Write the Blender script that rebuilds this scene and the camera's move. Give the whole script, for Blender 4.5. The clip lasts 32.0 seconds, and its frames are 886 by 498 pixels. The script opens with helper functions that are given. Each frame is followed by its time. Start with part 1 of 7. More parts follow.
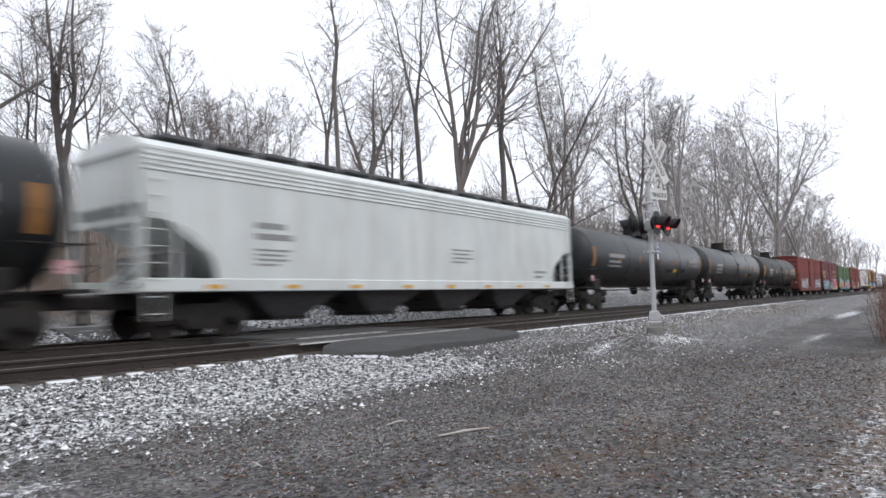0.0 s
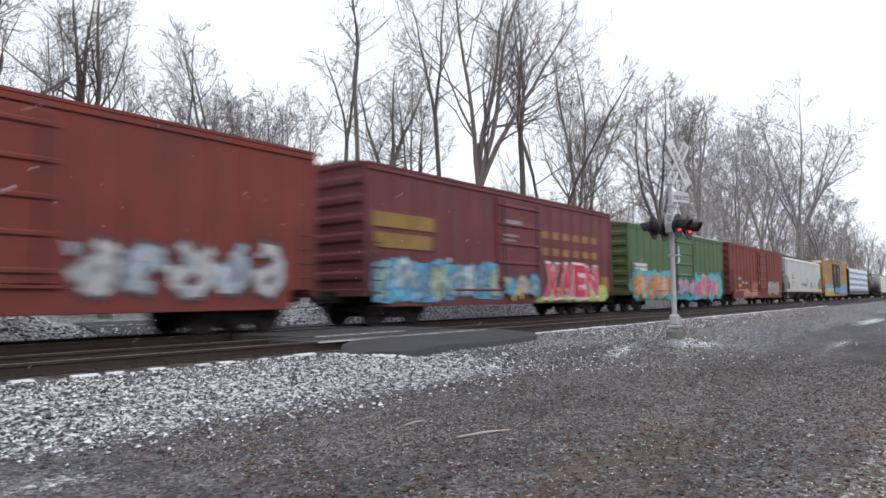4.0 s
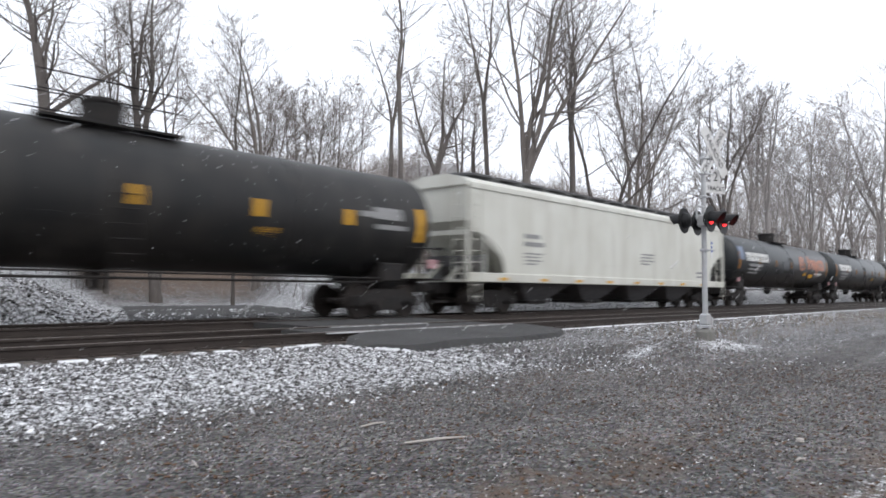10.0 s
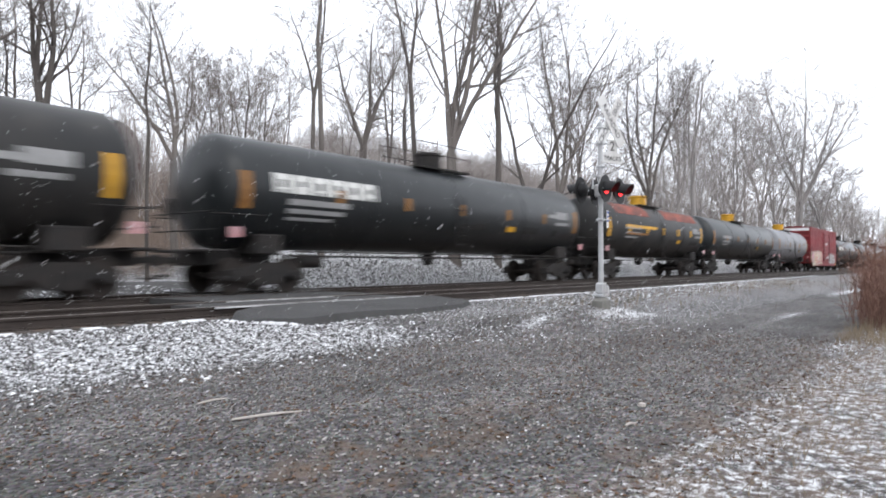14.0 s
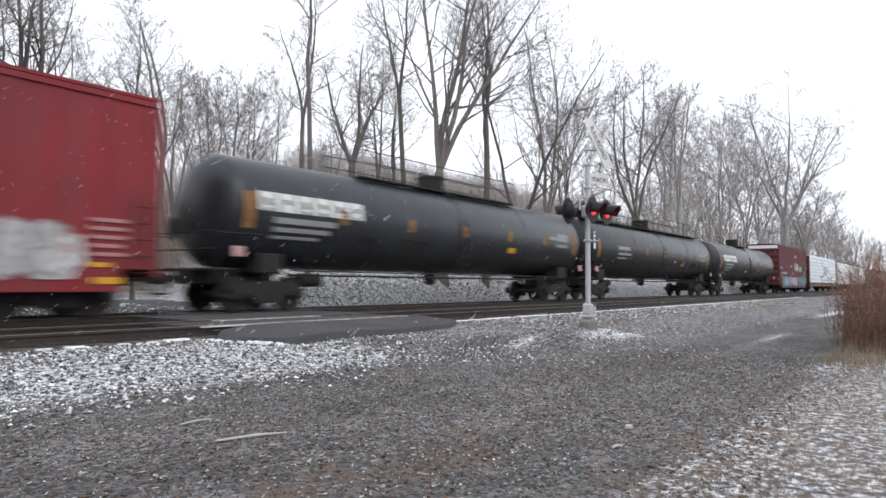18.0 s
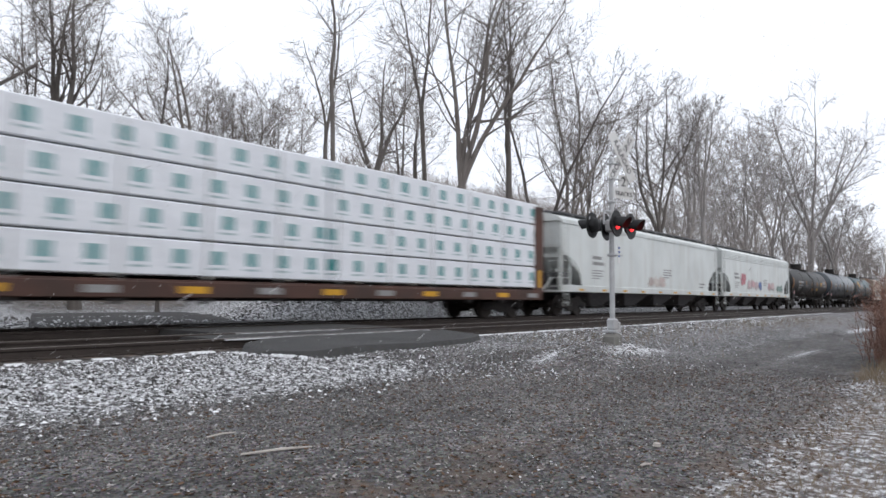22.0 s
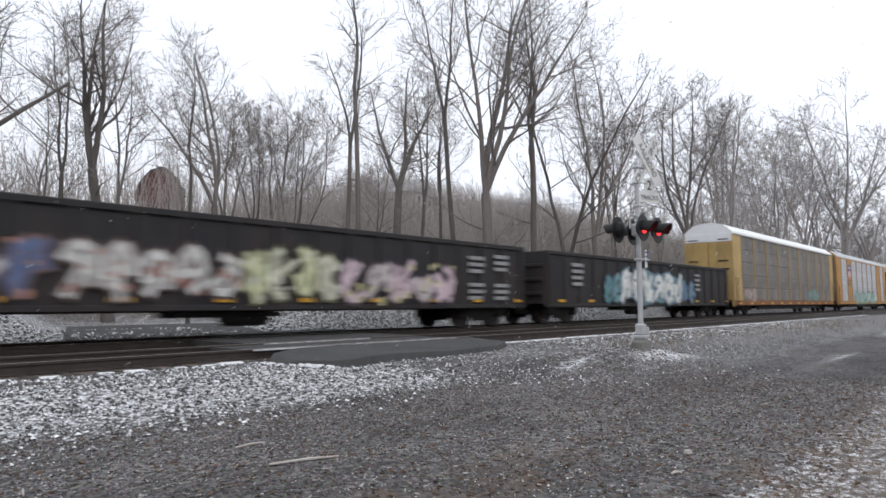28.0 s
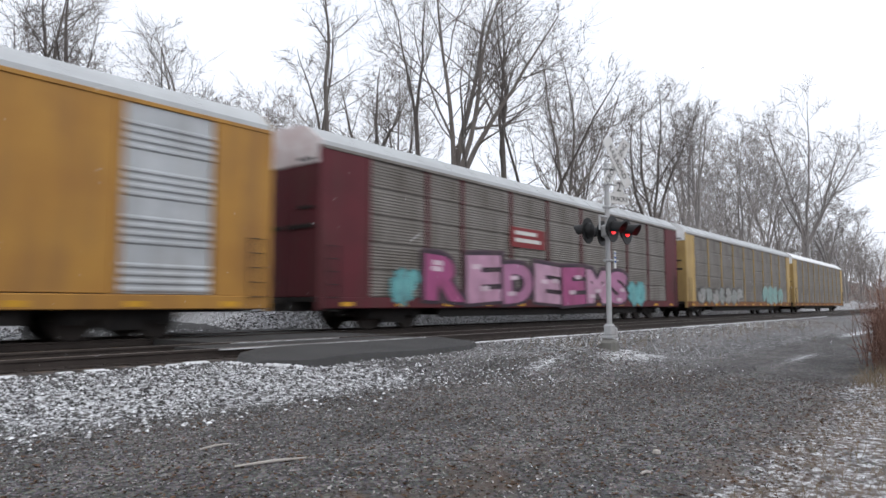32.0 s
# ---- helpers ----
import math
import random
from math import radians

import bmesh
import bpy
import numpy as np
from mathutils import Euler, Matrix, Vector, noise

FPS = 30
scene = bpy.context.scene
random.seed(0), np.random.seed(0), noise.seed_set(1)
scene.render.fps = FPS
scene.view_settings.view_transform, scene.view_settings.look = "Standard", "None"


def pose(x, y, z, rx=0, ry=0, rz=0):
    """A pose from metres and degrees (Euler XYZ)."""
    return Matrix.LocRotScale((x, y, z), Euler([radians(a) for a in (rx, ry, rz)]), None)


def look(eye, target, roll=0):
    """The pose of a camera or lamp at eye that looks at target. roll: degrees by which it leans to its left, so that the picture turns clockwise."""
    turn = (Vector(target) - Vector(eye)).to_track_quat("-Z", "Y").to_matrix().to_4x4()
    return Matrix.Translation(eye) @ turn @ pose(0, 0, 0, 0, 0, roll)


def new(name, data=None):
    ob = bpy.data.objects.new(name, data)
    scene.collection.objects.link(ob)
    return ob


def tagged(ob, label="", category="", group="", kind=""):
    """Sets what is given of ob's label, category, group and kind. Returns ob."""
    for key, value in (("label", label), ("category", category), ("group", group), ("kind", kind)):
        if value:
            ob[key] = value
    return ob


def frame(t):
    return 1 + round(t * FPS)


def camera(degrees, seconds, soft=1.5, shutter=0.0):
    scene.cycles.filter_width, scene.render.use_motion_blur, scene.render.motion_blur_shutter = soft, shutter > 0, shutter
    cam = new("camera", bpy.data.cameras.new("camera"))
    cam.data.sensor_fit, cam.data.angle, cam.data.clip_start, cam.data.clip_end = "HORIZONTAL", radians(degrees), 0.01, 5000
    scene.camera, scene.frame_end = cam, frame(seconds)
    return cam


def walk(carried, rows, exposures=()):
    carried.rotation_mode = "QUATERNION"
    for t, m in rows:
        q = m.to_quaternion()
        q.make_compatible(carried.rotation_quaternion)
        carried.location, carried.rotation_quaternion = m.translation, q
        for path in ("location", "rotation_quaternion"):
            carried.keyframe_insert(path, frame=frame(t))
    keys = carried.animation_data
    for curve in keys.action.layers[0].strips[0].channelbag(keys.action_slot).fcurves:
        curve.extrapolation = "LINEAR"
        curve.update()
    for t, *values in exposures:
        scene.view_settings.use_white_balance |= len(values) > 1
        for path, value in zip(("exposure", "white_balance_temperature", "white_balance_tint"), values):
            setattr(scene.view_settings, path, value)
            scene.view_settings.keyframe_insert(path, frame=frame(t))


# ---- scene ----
# ---- camera and its path ----
cam = camera(66.88, 32.0, soft=1.6, shutter=0.5)
PATH = [
    (0, (-1.708, -9.718, 0.759), (6.320, -3.801, 1.498), -1.53),
    (0.5, (-1.704, -9.710, 0.756), (6.338, -3.813, 1.508), -1.35),
    (1, (-1.701, -9.713, 0.764), (6.347, -3.825, 1.514), -1.43),
    (1.5, (-1.702, -9.704, 0.763), (6.364, -3.842, 1.526), -1.41),
    (2, (-1.709, -9.693, 0.767), (6.343, -3.812, 1.532), -1.22),
    (2.5, (-1.719, -9.693, 0.767), (6.256, -3.710, 1.541), -1.09),
    (4.5, (-1.729, -9.662, 0.769), (6.141, -3.537, 1.506), -0.63),
    (5, (-1.761, -9.608, 0.769), (6.299, -3.731, 1.472), -1.30),
    (5.5, (-1.765, -9.562, 0.763), (6.427, -3.855, 1.333), -1.83),
    (6, (-1.746, -9.577, 0.755), (6.213, -3.550, 1.324), -1.35),
    (6.5, (-1.740, -9.633, 0.757), (6.005, -3.331, 1.309), -0.96),
    (7, (-1.692, -9.690, 0.767), (5.981, -3.292, 1.214), -1.55),
    (7.5, (-1.582, -9.697, 0.755), (6.164, -3.382, 1.108), -2.32),
    (8, (-1.415, -9.700, 0.773), (6.345, -3.401, 1.112), -3.32),
    (8.5, (-1.275, -9.772, 0.758), (6.394, -3.356, 0.917), -3.15),
    (9, (-1.101, -9.887, 0.786), (6.335, -3.204, 0.996), -0.10),
    (9.5, (-0.930, -9.990, 0.781), (6.262, -3.050, 1.120), 1.11),
    (10, (-0.755, -10.102, 0.807), (6.512, -3.259, 1.410), 0.56),
    (10.5, (-0.562, -10.233, 0.807), (6.720, -3.426, 1.602), 1.51),
    (11, (-0.400, -10.360, 0.788), (6.738, -3.390, 1.465), 0.79),
    (11.5, (-0.230, -10.434, 0.775), (6.852, -3.421, 1.592), -0.71),
    (12, (-0.078, -10.486, 0.769), (7.012, -3.471, 1.496), -0.80),
    (12.5, (0.025, -10.586, 0.746), (6.852, -3.299, 1.288), -0.03),
    (13, (0.046, -10.607, 0.742), (7.197, -3.617, 0.790), 0.07),
    (13.5, (0.030, -10.604, 0.738), (7.542, -4.005, 0.626), -0.52),
    (14, (0.012, -10.585, 0.751), (7.846, -4.374, 0.981), -0.03),
    (14.5, (0.004, -10.584, 0.755), (7.930, -4.507, 1.270), 0.14),
    (15, (0.007, -10.586, 0.760), (7.985, -4.582, 1.309), -0.11),
    (15.5, (0.008, -10.598, 0.762), (8.004, -4.621, 1.339), -0.16),
    (17.5, (0.010, -10.583, 0.760), (7.994, -4.581, 1.253), 0.53),
    (18, (0.014, -10.588, 0.757), (7.949, -4.525, 1.278), 0.31),
    (18.5, (0.010, -10.582, 0.756), (7.940, -4.513, 1.283), 0.40),
    (19, (0.006, -10.582, 0.765), (7.898, -4.473, 1.401), 0.61),
    (19.5, (-0.004, -10.580, 0.765), (7.892, -4.483, 1.463), 0.80),
    (20, (-0.015, -10.573, 0.766), (7.888, -4.495, 1.548), 1.39),
    (20.5, (-0.018, -10.571, 0.765), (7.890, -4.508, 1.607), 1.65),
    (21, (-0.010, -10.560, 0.769), (7.893, -4.499, 1.662), 1.57),
    (21.5, (-0.009, -10.559, 0.764), (7.896, -4.484, 1.548), 1.27),
    (22, (-0.002, -10.557, 0.765), (7.728, -4.254, 1.486), 0.56),
    (22.5, (0.003, -10.565, 0.768), (7.702, -4.229, 1.529), 0.25),
    (23, (0.014, -10.578, 0.770), (7.680, -4.209, 1.594), 0.27),
    (23.5, (0.031, -10.609, 0.778), (7.582, -4.095, 1.511), 1.80),
    (24, (0.005, -10.598, 0.793), (7.421, -3.944, 1.649), 3.23),
    (24.5, (-0.009, -10.597, 0.797), (7.280, -3.825, 1.802), 2.62),
    (25, (-0.005, -10.595, 0.779), (7.446, -3.982, 1.646), 1.41),
    (25.5, (-0.010, -10.582, 0.781), (7.538, -4.070, 1.569), 0.36),
    (27.5, (0.001, -10.581, 0.777), (7.463, -3.993, 1.744), -1.03),
    (28, (0.014, -10.566, 0.766), (7.489, -3.976, 1.600), -0.29),
    (28.5, (0.013, -10.572, 0.767), (7.588, -4.094, 1.576), 0.35),
    (29, (0.011, -10.571, 0.772), (7.686, -4.211, 1.578), 0.14),
    (29.5, (-0.012, -10.571, 0.764), (7.685, -4.250, 1.654), -0.27),
    (30, (0.006, -10.563, 0.764), (7.723, -4.260, 1.620), -0.63),
    (30.5, (0.017, -10.544, 0.764), (7.760, -4.269, 1.586), -0.53),
    (31, (0.033, -10.524, 0.764), (7.794, -4.274, 1.597), -0.23),
    (31.5, (0.042, -10.529, 0.767), (7.796, -4.270, 1.596), -0.02),
    (32, (0.050, -10.519, 0.764), (7.813, -4.271, 1.592), 0.02),
]
walk(cam, [(t, look(eye, target, roll)) for t, eye, target, roll in PATH],
     [(0, 0.1), (2, 0.0), (5, 0.0), (8, 0.1), (10, 0.2), (11, 0.0), (12, 0.0), (13, 0.4), (14, 0.5), (15, 0.48), (15.5, 0.36), (16.5, 0.26), (17.5, 0.2), (18, 0.3), (19, 0.3), (20, 0.3), (21, 0.12), (23, -0.12), (25, -0.12), (28, -0.05), (32, -0.1)])

# ---- overcast winter sky and a weak, wide sun behind the cloud ----
world = bpy.data.worlds.new("overcast_sky")
scene.world = world
world.use_nodes = True
wn, wl = world.node_tree.nodes, world.node_tree.links
wn.clear()
sky = wn.new("ShaderNodeTexSky")
sky.sky_type, sky.sun_disc = "NISHITA", False
sky.sun_elevation, sky.sun_rotation = radians(38), radians(200)
sky.air_density, sky.dust_density, sky.ozone_density = 1.2, 4.0, 1.0
grey = wn.new("ShaderNodeHueSaturation")
grey.inputs["Saturation"].default_value = 0.12
wl.new(sky.outputs[0], grey.inputs["Color"])
veil = wn.new("ShaderNodeMixRGB")
veil.inputs[0].default_value = 0.82
veil.inputs[2].default_value = (12.8, 13.4, 14.7, 1)
wl.new(grey.outputs[0], veil.inputs[1])
back = wn.new("ShaderNodeBackground")
back.inputs["Strength"].default_value = 0.1
wl.new(veil.outputs[0], back.inputs["Color"])
wout = wn.new("ShaderNodeOutputWorld")
wl.new(back.outputs[0], wout.inputs["Surface"])
sun = new("sun", bpy.data.lights.new("sun", "SUN"))
sun.data.energy, sun.data.angle, sun.data.color = 0.7, radians(25), (1.0, 0.97, 0.93)
sun.matrix_basis = look((0, 0, 50), (18, 40, 0))
scene.view_settings.exposure = 0.0


# ---- materials ----
def mat(name, colour, rough=0.7, metal=0.0, colour2=None, scale=4.0, amount=0.5, fine=60.0, fine_amount=0.12,
        bump=0.0, bump_scale=80.0, spread=0.0, stretch=(1, 1, 1), emit=0.0, dirt=None, dirt_amount=0.0):
    """A plain surface with stains at one scale and grain at another, both in the thing's own space."""
    m = bpy.data.materials.new(name)
    m.use_nodes = True
    n, l = m.node_tree.nodes, m.node_tree.links
    b = n["Principled BSDF"]
    b.inputs["Roughness"].default_value, b.inputs["Metallic"].default_value = rough, metal
    b.inputs["Specular IOR Level"].default_value = 0.36 if rough < 0.4 else 0.28
    tc = n.new("ShaderNodeTexCoord")
    mp = n.new("ShaderNodeMapping")
    mp.inputs["Scale"].default_value = stretch
    l.new(tc.outputs["Object"], mp.inputs["Vector"])
    big = n.new("ShaderNodeTexNoise")
    big.inputs["Scale"].default_value, big.inputs["Detail"].default_value = scale, 6
    small = n.new("ShaderNodeTexNoise")
    small.inputs["Scale"].default_value, small.inputs["Detail"].default_value = fine, 3
    l.new(mp.outputs[0], big.inputs["Vector"])
    l.new(tc.outputs["Object"], small.inputs["Vector"])
    ramp = n.new("ShaderNodeMapRange")
    ramp.inputs["From Min"].default_value, ramp.inputs["From Max"].default_value = 0.38, 0.66
    ramp.inputs["To Max"].default_value = amount
    l.new(big.outputs[0], ramp.inputs["Value"])
    mix = n.new("ShaderNodeMixRGB")
    c2 = colour2 or tuple(0.6 * c for c in colour)
    mix.inputs[1].default_value, mix.inputs[2].default_value = (*colour, 1), (*c2, 1)
    l.new(ramp.outputs[0], mix.inputs[0])
    last = mix
    if dirt:
        grime = n.new("ShaderNodeTexNoise")
        grime.inputs["Scale"].default_value, grime.inputs["Detail"].default_value = 1.1, 8
        mp2 = n.new("ShaderNodeMapping")
        mp2.inputs["Scale"].default_value = (2.2, 2.2, 0.35)
        l.new(tc.outputs["Object"], mp2.inputs["Vector"])
        l.new(mp2.outputs[0], grime.inputs["Vector"])
        r2 = n.new("ShaderNodeMapRange")
        r2.inputs["From Min"].default_value, r2.inputs["From Max"].default_value = 0.45, 0.7
        r2.inputs["To Max"].default_value = dirt_amount
        l.new(grime.outputs[0], r2.inputs["Value"])
        dm = n.new("ShaderNodeMixRGB")
        dm.inputs[2].default_value = (*dirt, 1)
        l.new(r2.outputs[0], dm.inputs[0])
        l.new(last.outputs[0], dm.inputs[1])
        last = dm
    g = n.new("ShaderNodeMixRGB")
    g.blend_type = "OVERLAY"
    g.inputs[0].default_value = fine_amount
    l.new(last.outputs[0], g.inputs[1])
    l.new(small.outputs[1], g.inputs[2])
    last = g
    if spread:
        info = n.new("ShaderNodeObjectInfo")
        hs = n.new("ShaderNodeHueSaturation")
        mr = n.new("ShaderNodeMapRange")
        mr.inputs["To Min"].default_value, mr.inputs["To Max"].default_value = 1 - spread, 1 + spread
        l.new(info.outputs["Random"], mr.inputs["Value"])
        l.new(mr.outputs[0], hs.inputs["Value"])
        l.new(last.outputs[0], hs.inputs["Color"])
        last = hs
    l.new(last.outputs[0], b.inputs["Base Color"])
    if bump:
        tex = n.new("ShaderNodeTexNoise")
        tex.inputs["Scale"].default_value, tex.inputs["Detail"].default_value = bump_scale, 4
        l.new(tc.outputs["Object"], tex.inputs["Vector"])
        bp = n.new("ShaderNodeBump")
        bp.inputs["Strength"].default_value, bp.inputs["Distance"].default_value = bump, 0.03
        l.new(tex.outputs[0], bp.inputs["Height"])
        l.new(bp.outputs[0], b.inputs["Normal"])
    if emit:
        b.inputs["Emission Color"].default_value = (*colour, 1)
        b.inputs["Emission Strength"].default_value = emit
    return m


def snowy(name, colour, colour2, cover, snow_scale, rough=0.9, scale=8.0, bump=0.6, bump_scale=60.0, island=False, gravel=True):
    """Stony ground on whose upward faces thin snow lies in patches."""
    m = mat(name, colour, rough, colour2=colour2, scale=scale, amount=0.8, fine=90, fine_amount=0.5, bump=bump, bump_scale=bump_scale)
    n, l = m.node_tree.nodes, m.node_tree.links
    b = n["Principled BSDF"]
    base = b.inputs["Base Color"].links[0].from_socket
    tc = n["Texture Coordinate"]
    pat = n.new("ShaderNodeTexNoise")
    pat.inputs["Scale"].default_value, pat.inputs["Detail"].default_value, pat.inputs["Roughness"].default_value = snow_scale, 8, 0.75
    l.new(tc.outputs["Object"], pat.inputs["Vector"])
    mr = n.new("ShaderNodeMapRange")
    mr.inputs["From Min"].default_value, mr.inputs["From Max"].default_value = 0.62 - 0.3 * cover, 0.72 - 0.3 * cover
    geo = n.new("ShaderNodeNewGeometry")
    l.new(pat.outputs[0], mr.inputs["Value"])
    if island:
        own = n.new("ShaderNodeMath")
        own.operation = "MULTIPLY_ADD"
        own.inputs[1].default_value, own.inputs[2].default_value = 0.20, -0.10
        l.new(geo.outputs["Random Per Island"], own.inputs[0])
        both = n.new("ShaderNodeMath")
        l.new(own.outputs[0], both.inputs[0])
        l.new(pat.outputs[0], both.inputs[1])
        l.new(both.outputs[0], mr.inputs["Value"])
    sep = n.new("ShaderNodeSeparateXYZ")
    l.new(geo.outputs["Normal"], sep.inputs[0])
    up = n.new("ShaderNodeMapRange")
    up.inputs["From Min"].default_value, up.inputs["From Max"].default_value = 0.35, 0.75
    l.new(sep.outputs["Z"], up.inputs["Value"])
    mul = n.new("ShaderNodeMath")
    mul.operation = "MULTIPLY"
    l.new(mr.outputs[0], mul.inputs[0])
    l.new(up.outputs[0], mul.inputs[1])
    mix = n.new("ShaderNodeMixRGB")
    mix.inputs[2].default_value = (0.78, 0.79, 0.81, 1)
    l.new(mul.outputs[0], mix.inputs[0])
    l.new(base, mix.inputs[1])
    if island:
        hs = n.new("ShaderNodeHueSaturation")
        vr = n.new("ShaderNodeMapRange")
        vr.inputs["To Min"].default_value, vr.inputs["To Max"].default_value = 0.45, 1.5
        l.new(geo.outputs["Random Per Island"], vr.inputs["Value"])
        l.new(vr.outputs[0], hs.inputs["Value"])
        l.new(base, hs.inputs["Color"])
        l.new(hs.outputs[0], mix.inputs[1])
    l.new(mix.outputs[0], b.inputs["Base Color"])
    return m


M = {}
M["steel_rail"] = mat("rusty_rail", (0.055, 0.044, 0.039), 0.6, 0.3, (0.036, 0.029, 0.026), 3, 0.7, bump=0.2)
M["rail_head"] = mat("worn_rail_head", (0.28, 0.25, 0.23), 0.35, 0.8, (0.16, 0.12, 0.1), 2, 0.6)
M["tie"] = mat("creosoted_tie", (0.04, 0.033, 0.029), 0.9, colour2=(0.075, 0.062, 0.054), scale=3, stretch=(6, 1, 6), spread=0.3, bump=0.4)
M["asphalt"] = mat("patched_asphalt", (0.066, 0.065, 0.065), 0.85, colour2=(0.048, 0.047, 0.047), scale=0.9, amount=0.7, fine=110, fine_amount=0.6, bump=0.5, bump_scale=120)
M["stone"] = snowy("ballast_stones", (0.13, 0.125, 0.125), (0.07, 0.065, 0.06), 0.52, 16.0, island=True, bump=0.2)
M["stone_bare"] = snowy("shoulder_gravel", (0.18, 0.175, 0.17), (0.09, 0.084, 0.08), 0.42, 6.0, island=True, bump=0.2)
M["packed"] = mat("packed_dirty_snow", (0.42, 0.42, 0.43), 0.9, colour2=(0.16, 0.155, 0.15), scale=5, amount=0.9)
M["leaf"] = mat("dead_leaf", (0.14, 0.085, 0.055), 0.9, colour2=(0.08, 0.055, 0.04), scale=20)
M["chip"] = mat("pale_chip", (0.36, 0.34, 0.33), 0.9, colour2=(0.2, 0.18, 0.165), scale=20)
M["truck"] = mat("grimy_cast_iron", (0.019, 0.018, 0.018), 0.8, 0.0, (0.034, 0.028, 0.025), 3, 0.6)
M["wheel"] = mat("wheel_steel", (0.032, 0.028, 0.026), 0.6, 0.4, (0.05, 0.036, 0.03), 4, 0.5)
M["black"] = mat("black_tank_paint", (0.013, 0.016, 0.0175), 0.36, colour2=(0.020, 0.022, 0.024), scale=0.8, amount=0.8, dirt=(0.030, 0.033, 0.035), dirt_amount=0.45, spread=0.25)
M["dark"] = mat("weathered_black_paint", (0.015, 0.0155, 0.016), 0.5, colour2=(0.025, 0.023, 0.022), scale=1.0, amount=0.8, dirt=(0.05, 0.046, 0.042), dirt_amount=0.45)
M["greytank"] = mat("grey_black_tank_paint", (0.022, 0.026, 0.031), 0.34, colour2=(0.015, 0.017, 0.02), scale=0.8, amount=0.8, dirt=(0.05, 0.052, 0.055), dirt_amount=0.25)
M["silver"] = mat("grey_tank_paint", (0.22, 0.225, 0.24), 0.45, colour2=(0.15, 0.15, 0.16), scale=0.8, amount=0.7, dirt=(0.1, 0.08, 0.07), dirt_amount=0.4)
M["greentank"] = mat("green_tank_paint", (0.045, 0.085, 0.10), 0.45, colour2=(0.035, 0.07, 0.075), scale=0.8, amount=0.7, dirt=(0.1, 0.09, 0.08), dirt_amount=0.4)
M["bluegrey"] = mat("slate_blue_tank_paint", (0.046, 0.058, 0.070), 0.32, colour2=(0.032, 0.040, 0.050), scale=0.8, amount=0.8, dirt=(0.09, 0.09, 0.09), dirt_amount=0.3)
M["redtop"] = mat("faded_red_paint", (0.30, 0.075, 0.05), 0.7, colour2=(0.12, 0.05, 0.04), scale=1.5, amount=0.9, dirt=(0.03, 0.03, 0.03), dirt_amount=0.8)
M["white"] = mat("white_hopper_paint", (0.62, 0.65, 0.645), 0.5, colour2=(0.53, 0.555, 0.55), scale=0.6, amount=0.8, dirt=(0.36, 0.33, 0.29), dirt_amount=0.28, spread=0.06)
M["greyhop"] = mat("pale_grey_hopper_paint", (0.50, 0.50, 0.49), 0.5, colour2=(0.42, 0.42, 0.41), scale=0.6, amount=0.8, dirt=(0.24, 0.21, 0.18), dirt_amount=0.4)
M["tanhop"] = mat("rust_streaked_hopper_paint", (0.42, 0.38, 0.33), 0.7, colour2=(0.30, 0.25, 0.20), scale=0.9, amount=0.8, dirt=(0.26, 0.10, 0.05), dirt_amount=0.75)
M["maroon"] = mat("maroon_boxcar_paint", (0.112, 0.019, 0.027), 0.6, colour2=(0.08, 0.016, 0.021), scale=0.8, amount=0.8, dirt=(0.075, 0.035, 0.032), dirt_amount=0.5)
# same maroon, lightened in its colour to stand for haze and motion blur
M["maroon_hazed"] = mat("haze_lifted_maroon_paint", (0.155, 0.042, 0.048), 0.65, colour2=(0.115, 0.034, 0.037), scale=0.8, amount=0.8, dirt=(0.12, 0.06, 0.055), dirt_amount=0.5)
M["rustred"] = mat("rust_red_boxcar_paint", (0.20, 0.043, 0.033), 0.7, colour2=(0.145, 0.036, 0.03), scale=0.8, amount=0.8, dirt=(0.11, 0.048, 0.038), dirt_amount=0.6)
M["red"] = mat("red_boxcar_paint", (0.22, 0.020, 0.026), 0.55, colour2=(0.165, 0.018, 0.022), scale=0.8, amount=0.8, dirt=(0.10, 0.05, 0.045), dirt_amount=0.4)
M["green"] = mat("green_boxcar_paint", (0.06, 0.135, 0.06), 0.6, colour2=(0.06, 0.11, 0.045), scale=0.7, amount=0.9, dirt=(0.15, 0.10, 0.05), dirt_amount=0.6)
M["yellow"] = mat("ochre_boxcar_paint", (0.40, 0.225, 0.055), 0.6, colour2=(0.33, 0.18, 0.05), scale=0.8, amount=0.8, dirt=(0.17, 0.09, 0.05), dirt_amount=0.5)
M["ochre"] = mat("yellow_rack_paint", (0.42, 0.22, 0.05), 0.55, colour2=(0.34, 0.165, 0.04), scale=0.8, amount=0.8, dirt=(0.17, 0.09, 0.05), dirt_amount=0.5)
M["palerack"] = mat("faded_yellow_rack_paint", (0.47, 0.33, 0.13), 0.6, colour2=(0.38, 0.26, 0.1), scale=0.8, amount=0.8, dirt=(0.2, 0.13, 0.07), dirt_amount=0.5)
M["rackrust"] = mat("rusty_rack_sill", (0.26, 0.115, 0.045), 0.75, colour2=(0.18, 0.08, 0.04), scale=1.2, amount=0.8, dirt=(0.10, 0.06, 0.045), dirt_amount=0.5)
M["pinkcap"] = mat("snowy_pink_end_cap", (0.60, 0.50, 0.50), 0.8, colour2=(0.72, 0.70, 0.70), scale=2, amount=0.8)
M["panel"] = mat("dull_galvanised_panel", (0.22, 0.205, 0.19), 0.55, 0.1, (0.155, 0.14, 0.125), 1.2, 0.8, dirt=(0.09, 0.072, 0.058), dirt_amount=0.7)
